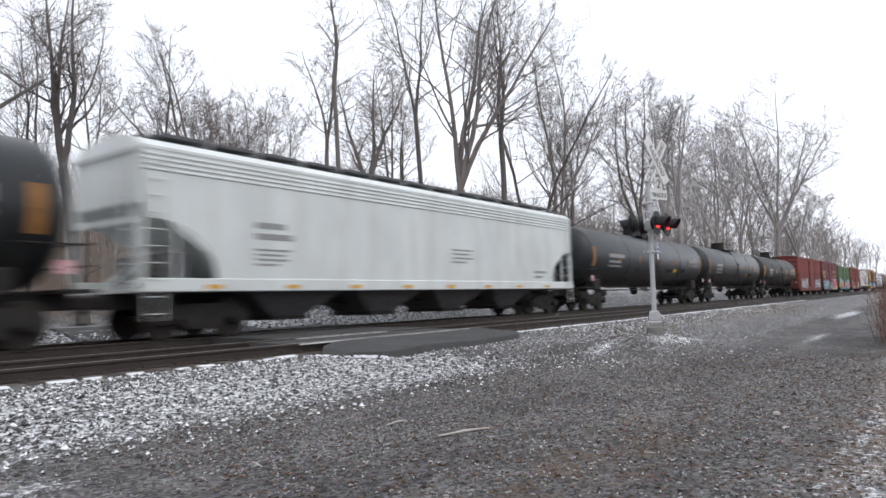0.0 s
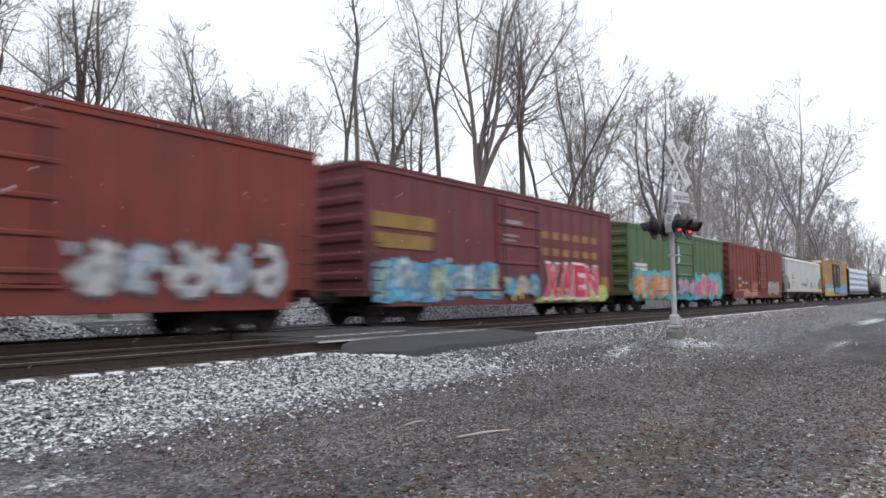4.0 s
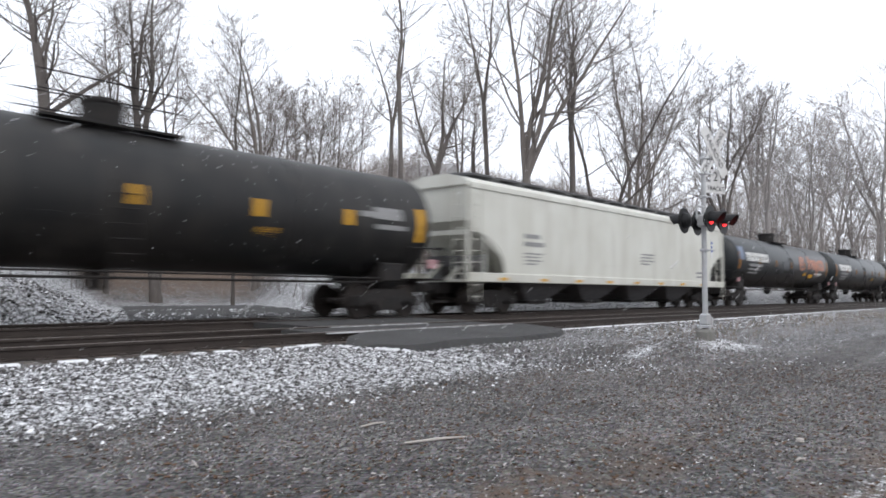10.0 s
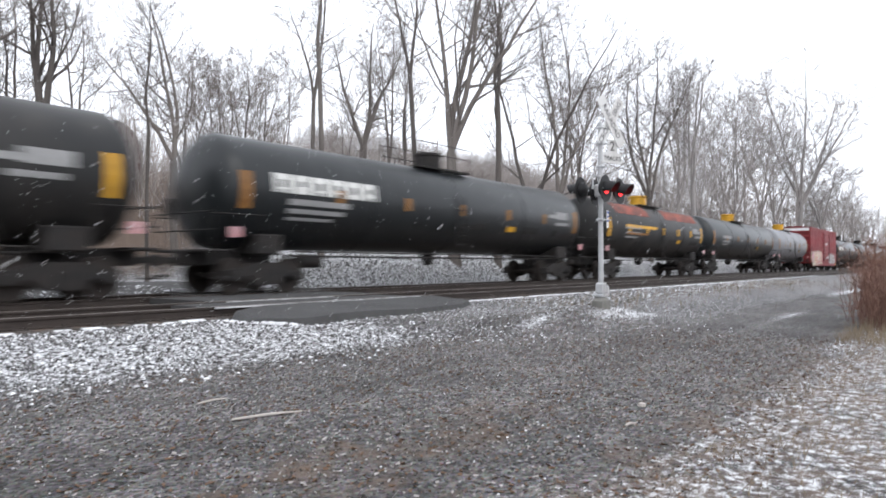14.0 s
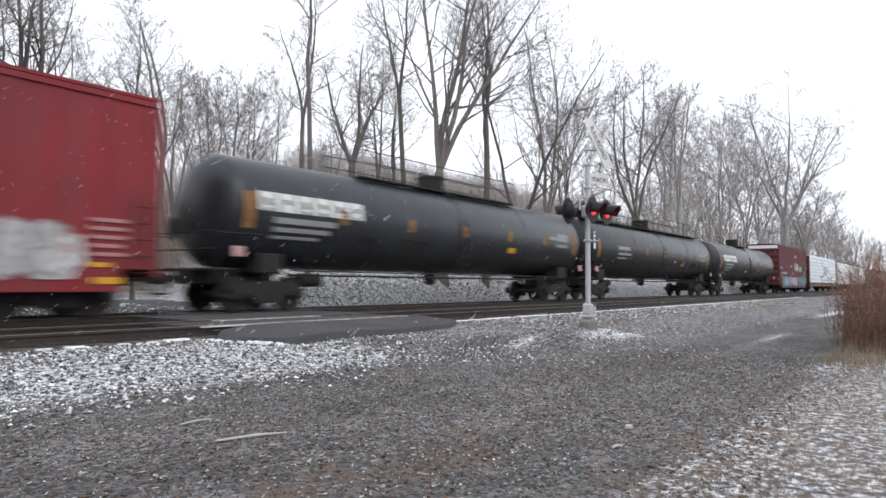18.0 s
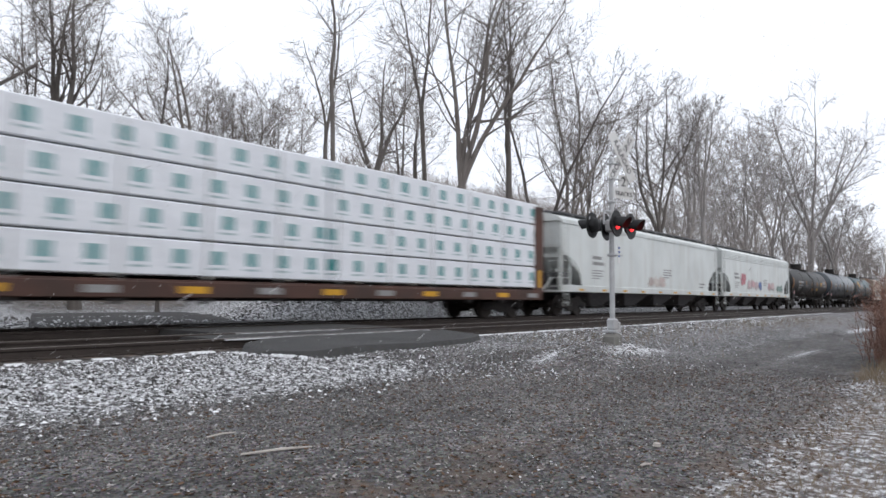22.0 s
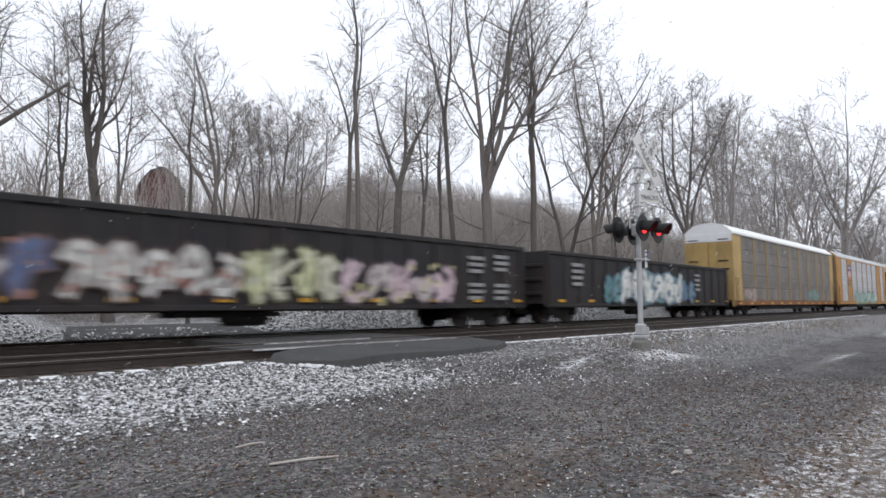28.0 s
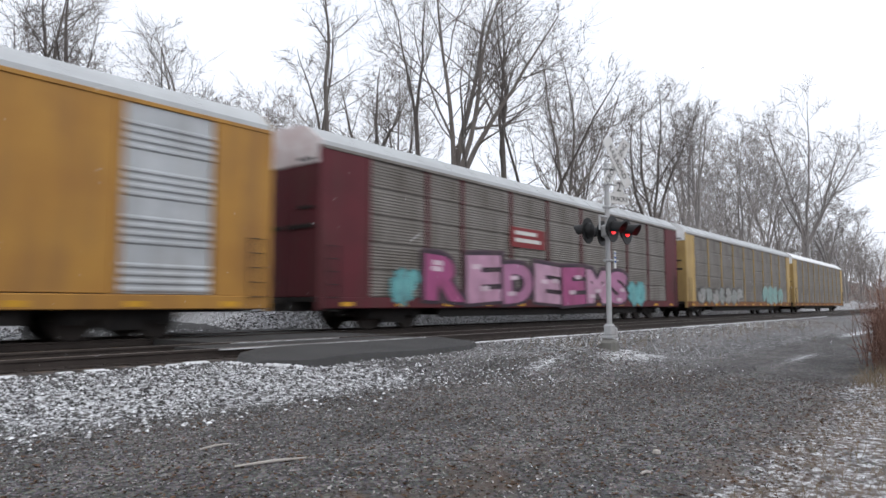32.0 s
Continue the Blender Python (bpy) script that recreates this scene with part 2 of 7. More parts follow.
M["panel_clean"] = mat("galvanised_panel", (0.48, 0.50, 0.52), 0.45, 0.2, (0.37, 0.39, 0.41), 1.2, 0.8, dirt=(0.24, 0.22, 0.20), dirt_amount=0.45)
M["roof"] = mat("galvanised_roof", (0.5, 0.52, 0.53), 0.5, 0.2, (0.42, 0.43, 0.44), 1.2, 0.7)
M["snowroof"] = mat("snow_on_roof", (0.8, 0.81, 0.82), 0.9, colour2=(0.7, 0.71, 0.72), scale=2, amount=0.5)
M["blackdoor"] = mat("black_door_paint", (0.022, 0.024, 0.028), 0.6, colour2=(0.04, 0.04, 0.042), scale=1, amount=0.8, dirt=(0.08, 0.06, 0.05), dirt_amount=0.3)
M["gondola"] = mat("black_gondola_paint", (0.020, 0.020, 0.022), 0.7, colour2=(0.03, 0.026, 0.025), scale=1, amount=0.8, dirt=(0.045, 0.032, 0.027), dirt_amount=0.4)
M["darkgreen"] = mat("dark_green_steel", (0.018, 0.034, 0.028), 0.65, colour2=(0.02, 0.023, 0.02), scale=1, amount=0.8)
M["deck"] = mat("brown_steel_deck", (0.09, 0.045, 0.035), 0.7, colour2=(0.05, 0.035, 0.03), scale=1, amount=0.8)
M["tape"] = mat("yellow_reflective_tape", (0.62, 0.33, 0.03), 0.5, fine_amount=0.1)
M["orange_tape"] = mat("dirty_orange_tape", (0.29, 0.135, 0.035), 0.6, dirt=(0.1, 0.06, 0.03), dirt_amount=0.6)
M["bar"] = mat("white_lettering", (0.62, 0.62, 0.6), 0.6, colour2=(0.42, 0.42, 0.4), scale=6)
M["bargrey"] = mat("worn_grey_lettering", (0.28, 0.28, 0.28), 0.7, colour2=(0.16, 0.16, 0.16), scale=6)
M["bardark"] = mat("dark_lettering", (0.07, 0.07, 0.075), 0.7, colour2=(0.13, 0.13, 0.13), scale=6)
M["placard"] = mat("red_placard", (0.50, 0.22, 0.24), 0.6, colour2=(0.55, 0.5, 0.5), scale=9)
M["cream"] = mat("cream_hopper_paint", (0.60, 0.60, 0.55), 0.5, colour2=(0.52, 0.515, 0.46), scale=0.6, amount=0.8, dirt=(0.33, 0.30, 0.25), dirt_amount=0.32)
M["galv"] = mat("galvanised_mast", (0.50, 0.51, 0.52), 0.5, 0.4, (0.38, 0.38, 0.39), 5, 0.6, dirt=(0.2, 0.13, 0.09), dirt_amount=0.4)
M["signal_black"] = mat("signal_black", (0.015, 0.015, 0.016), 0.5)
M["sign_white"] = mat("reflective_white_sign", (0.66, 0.66, 0.66), 0.5, colour2=(0.56, 0.56, 0.55), scale=5, dirt=(0.35, 0.3, 0.26), dirt_amount=0.3)
M["sign_black"] = mat("sign_lettering", (0.02, 0.02, 0.02), 0.6)
M["lamp_red"] = mat("lit_red_lens", (1.0, 0.03, 0.035), 0.3, emit=2.2)
M["concrete"] = mat("mossy_concrete", (0.20, 0.195, 0.18), 0.9, colour2=(0.11, 0.105, 0.095), scale=6, bump=0.3)
M["bark"] = mat("wet_bark", (0.115, 0.10, 0.092), 0.9, colour2=(0.15, 0.135, 0.125), scale=1.5, amount=0.8, stretch=(3, 3, 0.6), bump=0.5, bump_scale=25, spread=0.3)
M["twigs"] = mat("thin_grey_twigs", (0.165, 0.145, 0.136), 0.9, colour2=(0.12, 0.104, 0.098), scale=1, spread=0.3)
# distance haze is painted into these two as a paler base colour
M["hazewood"] = mat("haze_paled_bark", (0.27, 0.252, 0.245), 0.9, colour2=(0.20, 0.185, 0.178), scale=1, spread=0.2)
M["farwood"] = mat("haze_paled_brush", (0.30, 0.272, 0.258), 0.9, colour2=(0.22, 0.195, 0.182), scale=1, spread=0.2)
M["brush"] = mat("red_brown_dead_stems", (0.25, 0.145, 0.11), 0.9, colour2=(0.14, 0.075, 0.06), scale=6, amount=0.9, spread=0.2)
M["drygrass"] = mat("dry_grass", (0.24, 0.19, 0.13), 0.9, colour2=(0.15, 0.11, 0.08), scale=3)
M["stick"] = mat("bleached_stick", (0.42, 0.39, 0.36), 0.8, colour2=(0.3, 0.27, 0.24), scale=8)
M["barn"] = mat("weathered_red_barn", (0.14, 0.075, 0.07), 0.85, colour2=(0.10, 0.06, 0.056), scale=2, stretch=(4, 4, 0.3))
M["shingle"] = mat("dark_shingle", (0.09, 0.085, 0.085), 0.9)
M["siding"] = mat("pale_siding", (0.5, 0.5, 0.49), 0.7)
M["glass"] = mat("dark_window_glass", (0.04, 0.045, 0.05), 0.1)
M["flake"] = mat("snowflake", (0.8, 0.8, 0.82), 0.9)
M["snow"] = mat("thin_dirty_snow", (0.72, 0.73, 0.75), 0.9, colour2=(0.5, 0.5, 0.5), scale=3, bump=0.4)

GRAFFITI = {}


def gcol(r, g, b):
    """A spray-paint colour."""
    k = (r, g, b)
    if k not in GRAFFITI:
        GRAFFITI[k] = mat("spray_paint", k, 0.55, colour2=tuple(0.72 * c for c in k), scale=1.8, amount=0.8, dirt=(0.12, 0.08, 0.06), dirt_amount=0.3)
    return GRAFFITI[k]


# ---- mesh tools ----
class Shape:
    """Vertices and faces of one mesh."""

    def __init__(self):
        self.v, self.f = [], []

    def add(self, verts, faces):
        o = len(self.v)
        self.v += verts
        self.f += [tuple(i + o for i in q) for q in faces]
        return self

    def box(self, x0, x1, y0, y1, z0, z1, c=0.0):
        """A box; c chamfers its edges."""
        if c <= 0:
            v = [(x, y, z) for x in (x0, x1) for y in (y0, y1) for z in (z0, z1)]
            return self.add(v, [(0, 1, 3, 2), (4, 6, 7, 5), (0, 4, 5, 1), (2, 3, 7, 6), (0, 2, 6, 4), (1, 5, 7, 3)])
        c = min(c, 0.45 * min(abs(x1 - x0), abs(y1 - y0), abs(z1 - z0)))
        v, idx = [], {}
        for i, x in enumerate((x0, x1)):
            for j, y in enumerate((y0, y1)):
                for k, z in enumerate((z0, z1)):
                    dx, dy, dz = (c if i == 0 else -c), (c if j == 0 else -c), (c if k == 0 else -c)
                    for a, p in enumerate(((x, y + dy, z + dz), (x + dx, y, z + dz), (x + dx, y + dy, z))):
                        idx[i, j, k, a] = len(v)
                        v.append(p)
        q = []
        for i in (0, 1):
            q.append([idx[i, j, k, 0] for j, k in ((0, 0), (0, 1), (1, 1), (1, 0))][:: 1 if i == 0 else -1])
            q.append([idx[j, i, k, 1] for j, k in ((0, 0), (1, 0), (1, 1), (0, 1))][:: 1 if i == 0 else -1])
            q.append([idx[j, k, i, 2] for j, k in ((0, 0), (0, 1), (1, 1), (1, 0))][:: 1 if i == 0 else -1])
        for i in (0, 1):
            for j in (0, 1):
                q.append([idx[i, j, 0, 0], idx[i, j, 1, 0], idx[i, j, 1, 1], idx[i, j, 0, 1]])
                q.append([idx[i, 0, j, 0], idx[i, 1, j, 0], idx[i, 1, j, 2], idx[i, 0, j, 2]])
                q.append([idx[0, i, j, 1], idx[1, i, j, 1], idx[1, i, j, 2], idx[0, i, j, 2]])
        for i in (0, 1):
            for j in (0, 1):
                for k in (0, 1):
                    q.append([idx[i, j, k, 0], idx[i, j, k, 1], idx[i, j, k, 2]])
        return self.add(v, q)

    def sweep(self, profile, x0, x1, axis="x"):
        """A closed profile of (a, b) pushed along an axis: (y, z) along x, (x, z) along y, (x, y) along z."""
        n = len(profile)
        put = {"x": lambda s, a, b: (s, a, b), "y": lambda s, a, b: (a, s, b), "z": lambda s, a, b: (a, b, s)}[axis]
        v = [put(x0, a, b) for a, b in profile] + [put(x1, a, b) for a, b in profile]
        q = [(i, (i + 1) % n, n + (i + 1) % n, n + i) for i in range(n)]
        return self.add(v, q + [tuple(range(n))[::-1], tuple(range(n, 2 * n))])

    def rod(self, p, q, r, r2=None, n=8, caps=True):
        """A round bar from p to q."""
        p, q = Vector(p), Vector(q)
        d = (q - p).normalized()
        side = d.orthogonal().normalized()
        up = d.cross(side)
        r2 = r if r2 is None else r2
        ring = [(math.cos(2 * math.pi * i / n), math.sin(2 * math.pi * i / n)) for i in range(n)]
        v = [tuple(p + r * (c * side + s * up)) for c, s in ring] + [tuple(q + r2 * (c * side + s * up)) for c, s in ring]
        f = [(i, (i + 1) % n, n + (i + 1) % n, n + i) for i in range(n)]
        if caps:
            f += [tuple(range(n))[::-1], tuple(range(n, 2 * n))]
        return self.add(v, f)

    def lathe(self, rings, axis="x", centre=(0, 0, 0), n=24):
        """Rings of (place along the axis, radius), joined and closed."""
        cx, cy, cz = centre
        v, f = [], []
        for s, r in rings:
            for i in range(n):
                a, b = r * math.cos(2 * math.pi * i / n), r * math.sin(2 * math.pi * i / n)
                v.append({"x": (cx + s, cy + a, cz + b), "y": (cx + a, cy + s, cz + b), "z": (cx + a, cy + b, cz + s)}[axis])
        for k in range(len(rings) - 1):
            for i in range(n):
                f.append((k * n + i, k * n + (i + 1) % n, (k + 1) * n + (i + 1) % n, (k + 1) * n + i))
        f += [tuple(range(n))[::-1], tuple(range((len(rings) - 1) * n, len(rings) * n))]
        return self.add(v, f)

    def mesh(self, name, material, smooth=False):
        me = bpy.data.meshes.new(name)
        me.from_pydata(self.v, [], self.f)
        me.materials.append(material)
        bm = bmesh.new()
        bm.from_mesh(me)
        bmesh.ops.recalc_face_normals(bm, faces=bm.faces)
        bm.to_mesh(me)
        bm.free()
        if smooth:
            for p in me.polygons:
                p.use_smooth = True
            me.set_sharp_from_angle(angle=radians(35))
        return me


def part(name, shape, material, parent, label="", smooth=False):
    """One mesh under a thing or under a part. A shape that is already a mesh is shared."""
    me = shape if isinstance(shape, bpy.types.Mesh) else shape.mesh(name, material, smooth)
    ob = new(name, me)
    ob.parent = parent
    if label:
        ob["label"] = label
    return ob


def thing(name, label, category, m=None, group="", kind=""):
    ob = new(name)
    ob.empty_display_size = 0.2
    if m is not None:
        ob.matrix_basis = m
    return tagged(ob, label, category, group, kind)


def solid(name, shape, material, label, category="", kind="", m=None, smooth=False, group=""):
    ob = new(name, shape.mesh(name, material, smooth))
    if m is not None:
        ob.matrix_basis = m
    return tagged(ob, label, category, group, kind)


# ---- the lie of the land ----
TRACK_2 = 5.10
CROSS_X0, CROSS_X1 = 6.3, 12.4


def smooth(a, b, t):
    t = min(1.0, max(0.0, (t - a) / (b - a)))
    return t * t * (3 - 2 * t)


def ground_z(x, y):
    """Height of the ground: gravel yard, ballast shoulder, two tracks, ditch and wooded hillside."""
    foot = -3.4 - 3.2 * smooth(7.5, 11.5, x)
    top = -1.7 - 2.2 * smooth(8.0, 11.5, x)
    z = -0.45 + 0.25 * smooth(foot, top, y)
    z += 0.02 * smooth(top, -0.9, y)
    z += 0.24 * math.exp(-(((x - 12.0) / 1.5) ** 2 + ((y + 4.9) / 0.75) ** 2))
    # unseen bank added behind the camera to keep skylight off the train's near side
    z += 0.30 * max(0.0, min(30.0, -20 - y))
    if y > 6.9:
        cut = 1 - smooth(3.2, 6.5, abs(x - 0.36 * (y - 8) - 9.5))
        z -= 0.30 * smooth(6.9, 8.2, y) * (1 - cut) - 0.10 * cut
        hill = 1.5 * smooth(7.9, 9.6, y) + 0.12 * max(0.0, y - 11) + 0.13 * max(0.0, y - 30) + 0.05 * max(0.0, min(y, 105) - 14) * smooth(40, 90, x) - 0.27 * max(0.0, y - 64 - 41 * smooth(60, 110, x))
        z += hill * (1 - 0.97 * cut * (1 - smooth(19, 32, y)))
    if -1.0 < y < 6.9:
        return z
    n = noise.noise(Vector((x * 0.6, y * 0.6, 3.1)))
    rough = 0.018 if y < -1 else 0.10 * smooth(8, 11, y)
    return z + rough * n + 0.35 * rough * noise.noise(Vector((x * 2.3, y * 2.3, 7.0)))


def patch(x, y, cx, cy, rx, ry):
    return math.exp(-(((x - cx) / rx) ** 2 + ((y - cy) / ry) ** 2) * 1.4)


def snow_at(x, y):
    """How much of the ground the thin snow hides, 0 to 1."""
    foot = -3.4 - 3.2 * smooth(7.5, 11.5, x)
    s = 0.52 * smooth(foot - 2.1, foot + 0.5, y) * (1 - smooth(7.8, 10.0, x)) * (1 - smooth(-1.4, -0.7, y))
    s = max(s, 0.40 * smooth(foot - 0.5, foot + 1.0, y) * smooth(9.0, 11.0, x) * (1 - smooth(-1.4, -0.7, y)))
    s = max(s, 0.66 * patch(x, y, 12.4, -5.3, 2.6, 0.55), 0.62 * patch(x, y, 10.4, -4.5, 1.3, 0.4))
    s = max(s, 0.52 * patch(x, y, 17.5, -7.15, 4.2, 0.4), 0.6 * patch(x, y, 34, -6.3, 10, 0.7))
    s = max(s, 0.46 * smooth(-8.2, -9.3, y) * smooth(1.6, 3.0, x), 0.55 * patch(x, y, 11.5, -9.1, 2.8, 0.6))
    s = max(s, 0.30 * smooth(-5.6, -4.4, y) * (1 - smooth(3.5, 6.5, x)))
    s = max(s, 0.50 * patch(x, y, 0.3, -4.7, 0.8, 0.45), 0.42 * patch(x, y, 1.3, -4.75, 0.5, 0.25), 0.38 * patch(x, y, 3.0, -8.9, 1.3, 0.6))
    s = max(s, 0.16 * (1 - smooth(-4.5, -3.5, y)))
    if y > 7:
        s = max(s, 0.50 * smooth(7.4, 8.2, y) * (1 - 0.55 * smooth(16, 28, y)))
    if -0.8 < y < 7.2:
        s = 0.12
    return min(1.0, s)


def litter_at(x, y):
    """Brown leaf litter and earth: in the woods and along the yard's edges."""
    l = max(smooth(16, 28, y), 0.6 * smooth(-0.9, -0.5, y) * (1 - smooth(6.5, 7.5, y)))
    l = max(l, 0.45 * patch(x, y, 3.0, -7.6, 4.5, 0.9), 0.55 * smooth(-7.8, -9.5, y), 0.4 * patch(x, y, 20, -8.6, 9, 0.8))
    return min(1.0, l)


def grade(stops):
    """Coordinates with the given steps between the stops."""
    out = []
    for (a, step), (b, _) in zip(stops, stops[1:]):
        k = max(1, round((b - a) / step))
        out += [a + (b - a) * i / k for i in range(k)]
    return out + [stops[-1][0]]


GX = grade([(-700, 150), (-100, 20), (-20, 2), (-4, 0.22), (22, 0.5), (40, 2), (100, 10), (200, 50), (900, 1)])
GY = grade([(-500, 120), (-60, 12), (-16, 1.0), (-11, 0.2), (-0.9, 0.7), (7, 0.3), (12, 1.5), (40, 5), (100, 40), (900, 1)])
gv = [(x, y, ground_z(x, y)) for y in GY for x in GX]
nx = len(GX)
gf = [(j * nx + i, j * nx + i + 1, (j + 1) * nx + i + 1, (j + 1) * nx + i) for j in range(len(GY) - 1) for i in range(nx - 1)]
gme = bpy.data.meshes.new("ground")
gme.from_pydata(gv, [], gf)
attr = gme.color_attributes.new("cover", "FLOAT_COLOR", "POINT")
for i, (x, y, z) in enumerate(gv):
    attr.data[i].color = (snow_at(x, y), litter_at(x, y), 0, 1)
for p in gme.polygons:
    p.use_smooth = True


def ground_material():
    m = mat("wet_gravel_yard", (0.106, 0.100, 0.099), 0.8, colour2=(0.062, 0.059, 0.058), scale=0.9, amount=0.8, fine=55, fine_amount=0.75, bump=0.9, bump_scale=45)
    n, l = m.node_tree.nodes, m.node_tree.links
    b = n["Principled BSDF"]
    base = b.inputs["Base Color"].links[0].from_socket
    tc = n["Texture Coordinate"]
    at = n.new("ShaderNodeAttribute")
    at.attribute_name = "cover"
    sep = n.new("ShaderNodeSeparateColor")
    l.new(at.outputs["Color"], sep.inputs[0])

    def blotch(scale, detail, rough):
        t = n.new("ShaderNodeTexNoise")
        t.inputs["Scale"].default_value, t.inputs["Detail"].default_value, t.inputs["Roughness"].default_value = scale, detail, rough
        l.new(tc.outputs["Object"], t.inputs["Vector"])
        return t

    def threshold(amount, tex, soft):
        """1 where the noise lies under the amount."""
        sc = n.new("ShaderNodeMapRange")
        sc.inputs["To Min"].default_value, sc.inputs["To Max"].default_value = 0.22, 0.74
        l.new(amount, sc.inputs["Value"])
        sub = n.new("ShaderNodeMath")
        sub.operation = "SUBTRACT"
        l.new(sc.outputs[0], sub.inputs[0])
        l.new(tex.outputs[0], sub.inputs[1])
        mr = n.new("ShaderNodeMapRange")
        mr.inputs["From Min"].default_value, mr.inputs["From Max"].default_value = -soft, soft
        l.new(sub.outputs[0], mr.inputs["Value"])
        return mr

    def pebbles(under, scale, low_, high_):
        vo = n.new("ShaderNodeTexVoronoi")
        vo.inputs["Scale"].default_value = scale
        l.new(tc.outputs["Object"], vo.inputs["Vector"])
        sp = n.new("ShaderNodeSeparateColor")
        l.new(vo.outputs["Color"], sp.inputs[0])
        mr = n.new("ShaderNodeMapRange")
        mr.inputs["To Min"].default_value, mr.inputs["To Max"].default_value = low_, high_
        l.new(sp.outputs[0], mr.inputs["Value"])
        hs = n.new("ShaderNodeHueSaturation")
        l.new(mr.outputs[0], hs.inputs["Value"])
        l.new(under, hs.inputs["Color"])
        return hs.outputs[0]

    base = pebbles(pebbles(base, 34.0, 0.25, 1.9), 12.0, 0.7, 1.3)
    # wheel-worn bands: wet and dark along the lane, paler where the gravel lies loose
    lane = n.new("ShaderNodeMapping")
    lane.inputs["Scale"].default_value, lane.inputs["Rotation"].default_value = (0.22, 1.0, 1.0), (0, 0, radians(-14))
    l.new(tc.outputs["Object"], lane.inputs["Vector"])
    band = blotch(0.75, 5, 0.6)
    l.new(lane.outputs[0], band.inputs["Vector"])
    worn = n.new("ShaderNodeMapRange")
    worn.inputs["From Min"].default_value, worn.inputs["From Max"].default_value = 0.36, 0.62
    worn.inputs["To Min"].default_value, worn.inputs["To Max"].default_value = 0.68, 1.25
    l.new(band.outputs[0], worn.inputs["Value"])
    wear = n.new("ShaderNodeHueSaturation")
    l.new(worn.outputs[0], wear.inputs["Value"])
    l.new(base, wear.inputs["Color"])
    base = wear.outputs[0]
    leaf = n.new("ShaderNodeMixRGB")
    leafy = blotch(14, 6, 0.7)
    brown = n.new("ShaderNodeMixRGB")
    brown.inputs[1].default_value, brown.inputs[2].default_value = (0.075, 0.052, 0.04, 1), (0.16, 0.115, 0.085, 1)
    l.new(leafy.outputs[0], brown.inputs[0])
    l.new(threshold(sep.outputs[1], blotch(3.0, 8, 0.7), 0.12).outputs[0], leaf.inputs[0])
    l.new(base, leaf.inputs[1])
    l.new(brown.outputs[0], leaf.inputs[2])
    snow = n.new("ShaderNodeMixRGB")
    snow.inputs[2].default_value = (0.70, 0.71, 0.73, 1)
    l.new(threshold(sep.outputs[0], blotch(11.0, 10, 0.82), 0.05).outputs[0], snow.inputs[0])
    l.new(leaf.outputs[0], snow.inputs[1])
    l.new(snow.outputs[0], b.inputs["Base Color"])
    return m


gme.materials.append(ground_material())
tagged(new("ground", gme), "dark wet gravel yard with thin snow and a wooded slope", "ground", kind="structure")


# ---- loose stones: too many to count ----
def stones(name, count, box, size, material, label, keep=None):
    rng = np.random.default_rng(len(name) * 7 + count)
    v, f = [], []
    unit = [(1, 0, 0), (-1, 0, 0), (0, 1, 0), (0, -1, 0), (0, 0, 1), (0, 0, -1)]
    faces = [(0, 2, 4), (2, 1, 4), (1, 3, 4), (3, 0, 4), (2, 0, 5), (1, 2, 5), (3, 1, 5), (0, 3, 5)]
    x0, x1, y0, y1 = box
    for _ in range(count):
        x, y = rng.uniform(x0, x1), rng.uniform(y0, y1)
        if keep and rng.random() > keep(x, y):
            continue
        s = size * rng.uniform(0.5, 1.4)
        a = rng.uniform(0, 6.3)
        ca, sa = math.cos(a), math.sin(a)
        z = ground_z(x, y) + 0.25 * s
        o = len(v)
        for ux, uy, uz in unit:
            k = s * rng.uniform(0.55, 1.1)
            jx, jy = ux + rng.uniform(-0.35, 0.35), uy + rng.uniform(-0.35, 0.35)
            v.append((x + k * (ca * jx - sa * jy), y + k * (sa * jx + ca * jy), z + 0.75 * k * (uz + rng.uniform(-0.2, 0.2))))
        f += [(a1 + o, b1 + o, c1 + o) for a1, b1, c1 in faces]
    me = bpy.data.meshes.new(name)
    me.from_pydata(v, [], f)
    me.materials.append(material)
    return tagged(new(name, me), label, "stones", kind="stuff")


def on_shoulder(x, y):
    foot = -3.4 - 3.2 * smooth(7.5, 11.5, x)
    if 6.6 < x < 12.9 and y > -1.95:
        return 0.0
    k = smooth(foot - 1.6, foot + 0.7, y) ** 1.5
    return k * (1.0 - 0.95 * smooth(7.6, 10.4, x))


stones("ballast_stones", 30000, (-1.5, 14, -7.2, -0.75), 0.029, M["stone"], "grey crushed ballast stones dusted with snow", on_shoulder)
stones("far_ballast_stones", 7000, (14, 44, -4.2, -0.75), 0.035, M["stone"], "grey crushed ballast stones dusted with snow", lambda x, y: smooth(-4.2, -2.5, y))
stones("shoulder_gravel", 14000, (8, 17, -6.4, -0.8), 0.016, M["stone_bare"], "fine grey gravel on the track shoulder", lambda x, y: 0.0 if (x < 12.9 and y > -2.05) else 0.75 * smooth(-6.6, -4.6, y) * smooth(7.5, 9.5, x))
M["grit"] = snowy("dark_wet_grit", (0.12, 0.112, 0.106), (0.06, 0.054, 0.05), 0.12, 9.0, island=True, bump=0.2)
stones("loose_gravel", 26000, (1.2, 13, -9.4, -3.4), 0.0105, M["grit"], "dark wet loose gravel on the yard")
stones("bank_stones", 6000, (2, 40, 7.4, 12.5), 0.06, M["stone"], "snow-dusted stones along the far ditch")


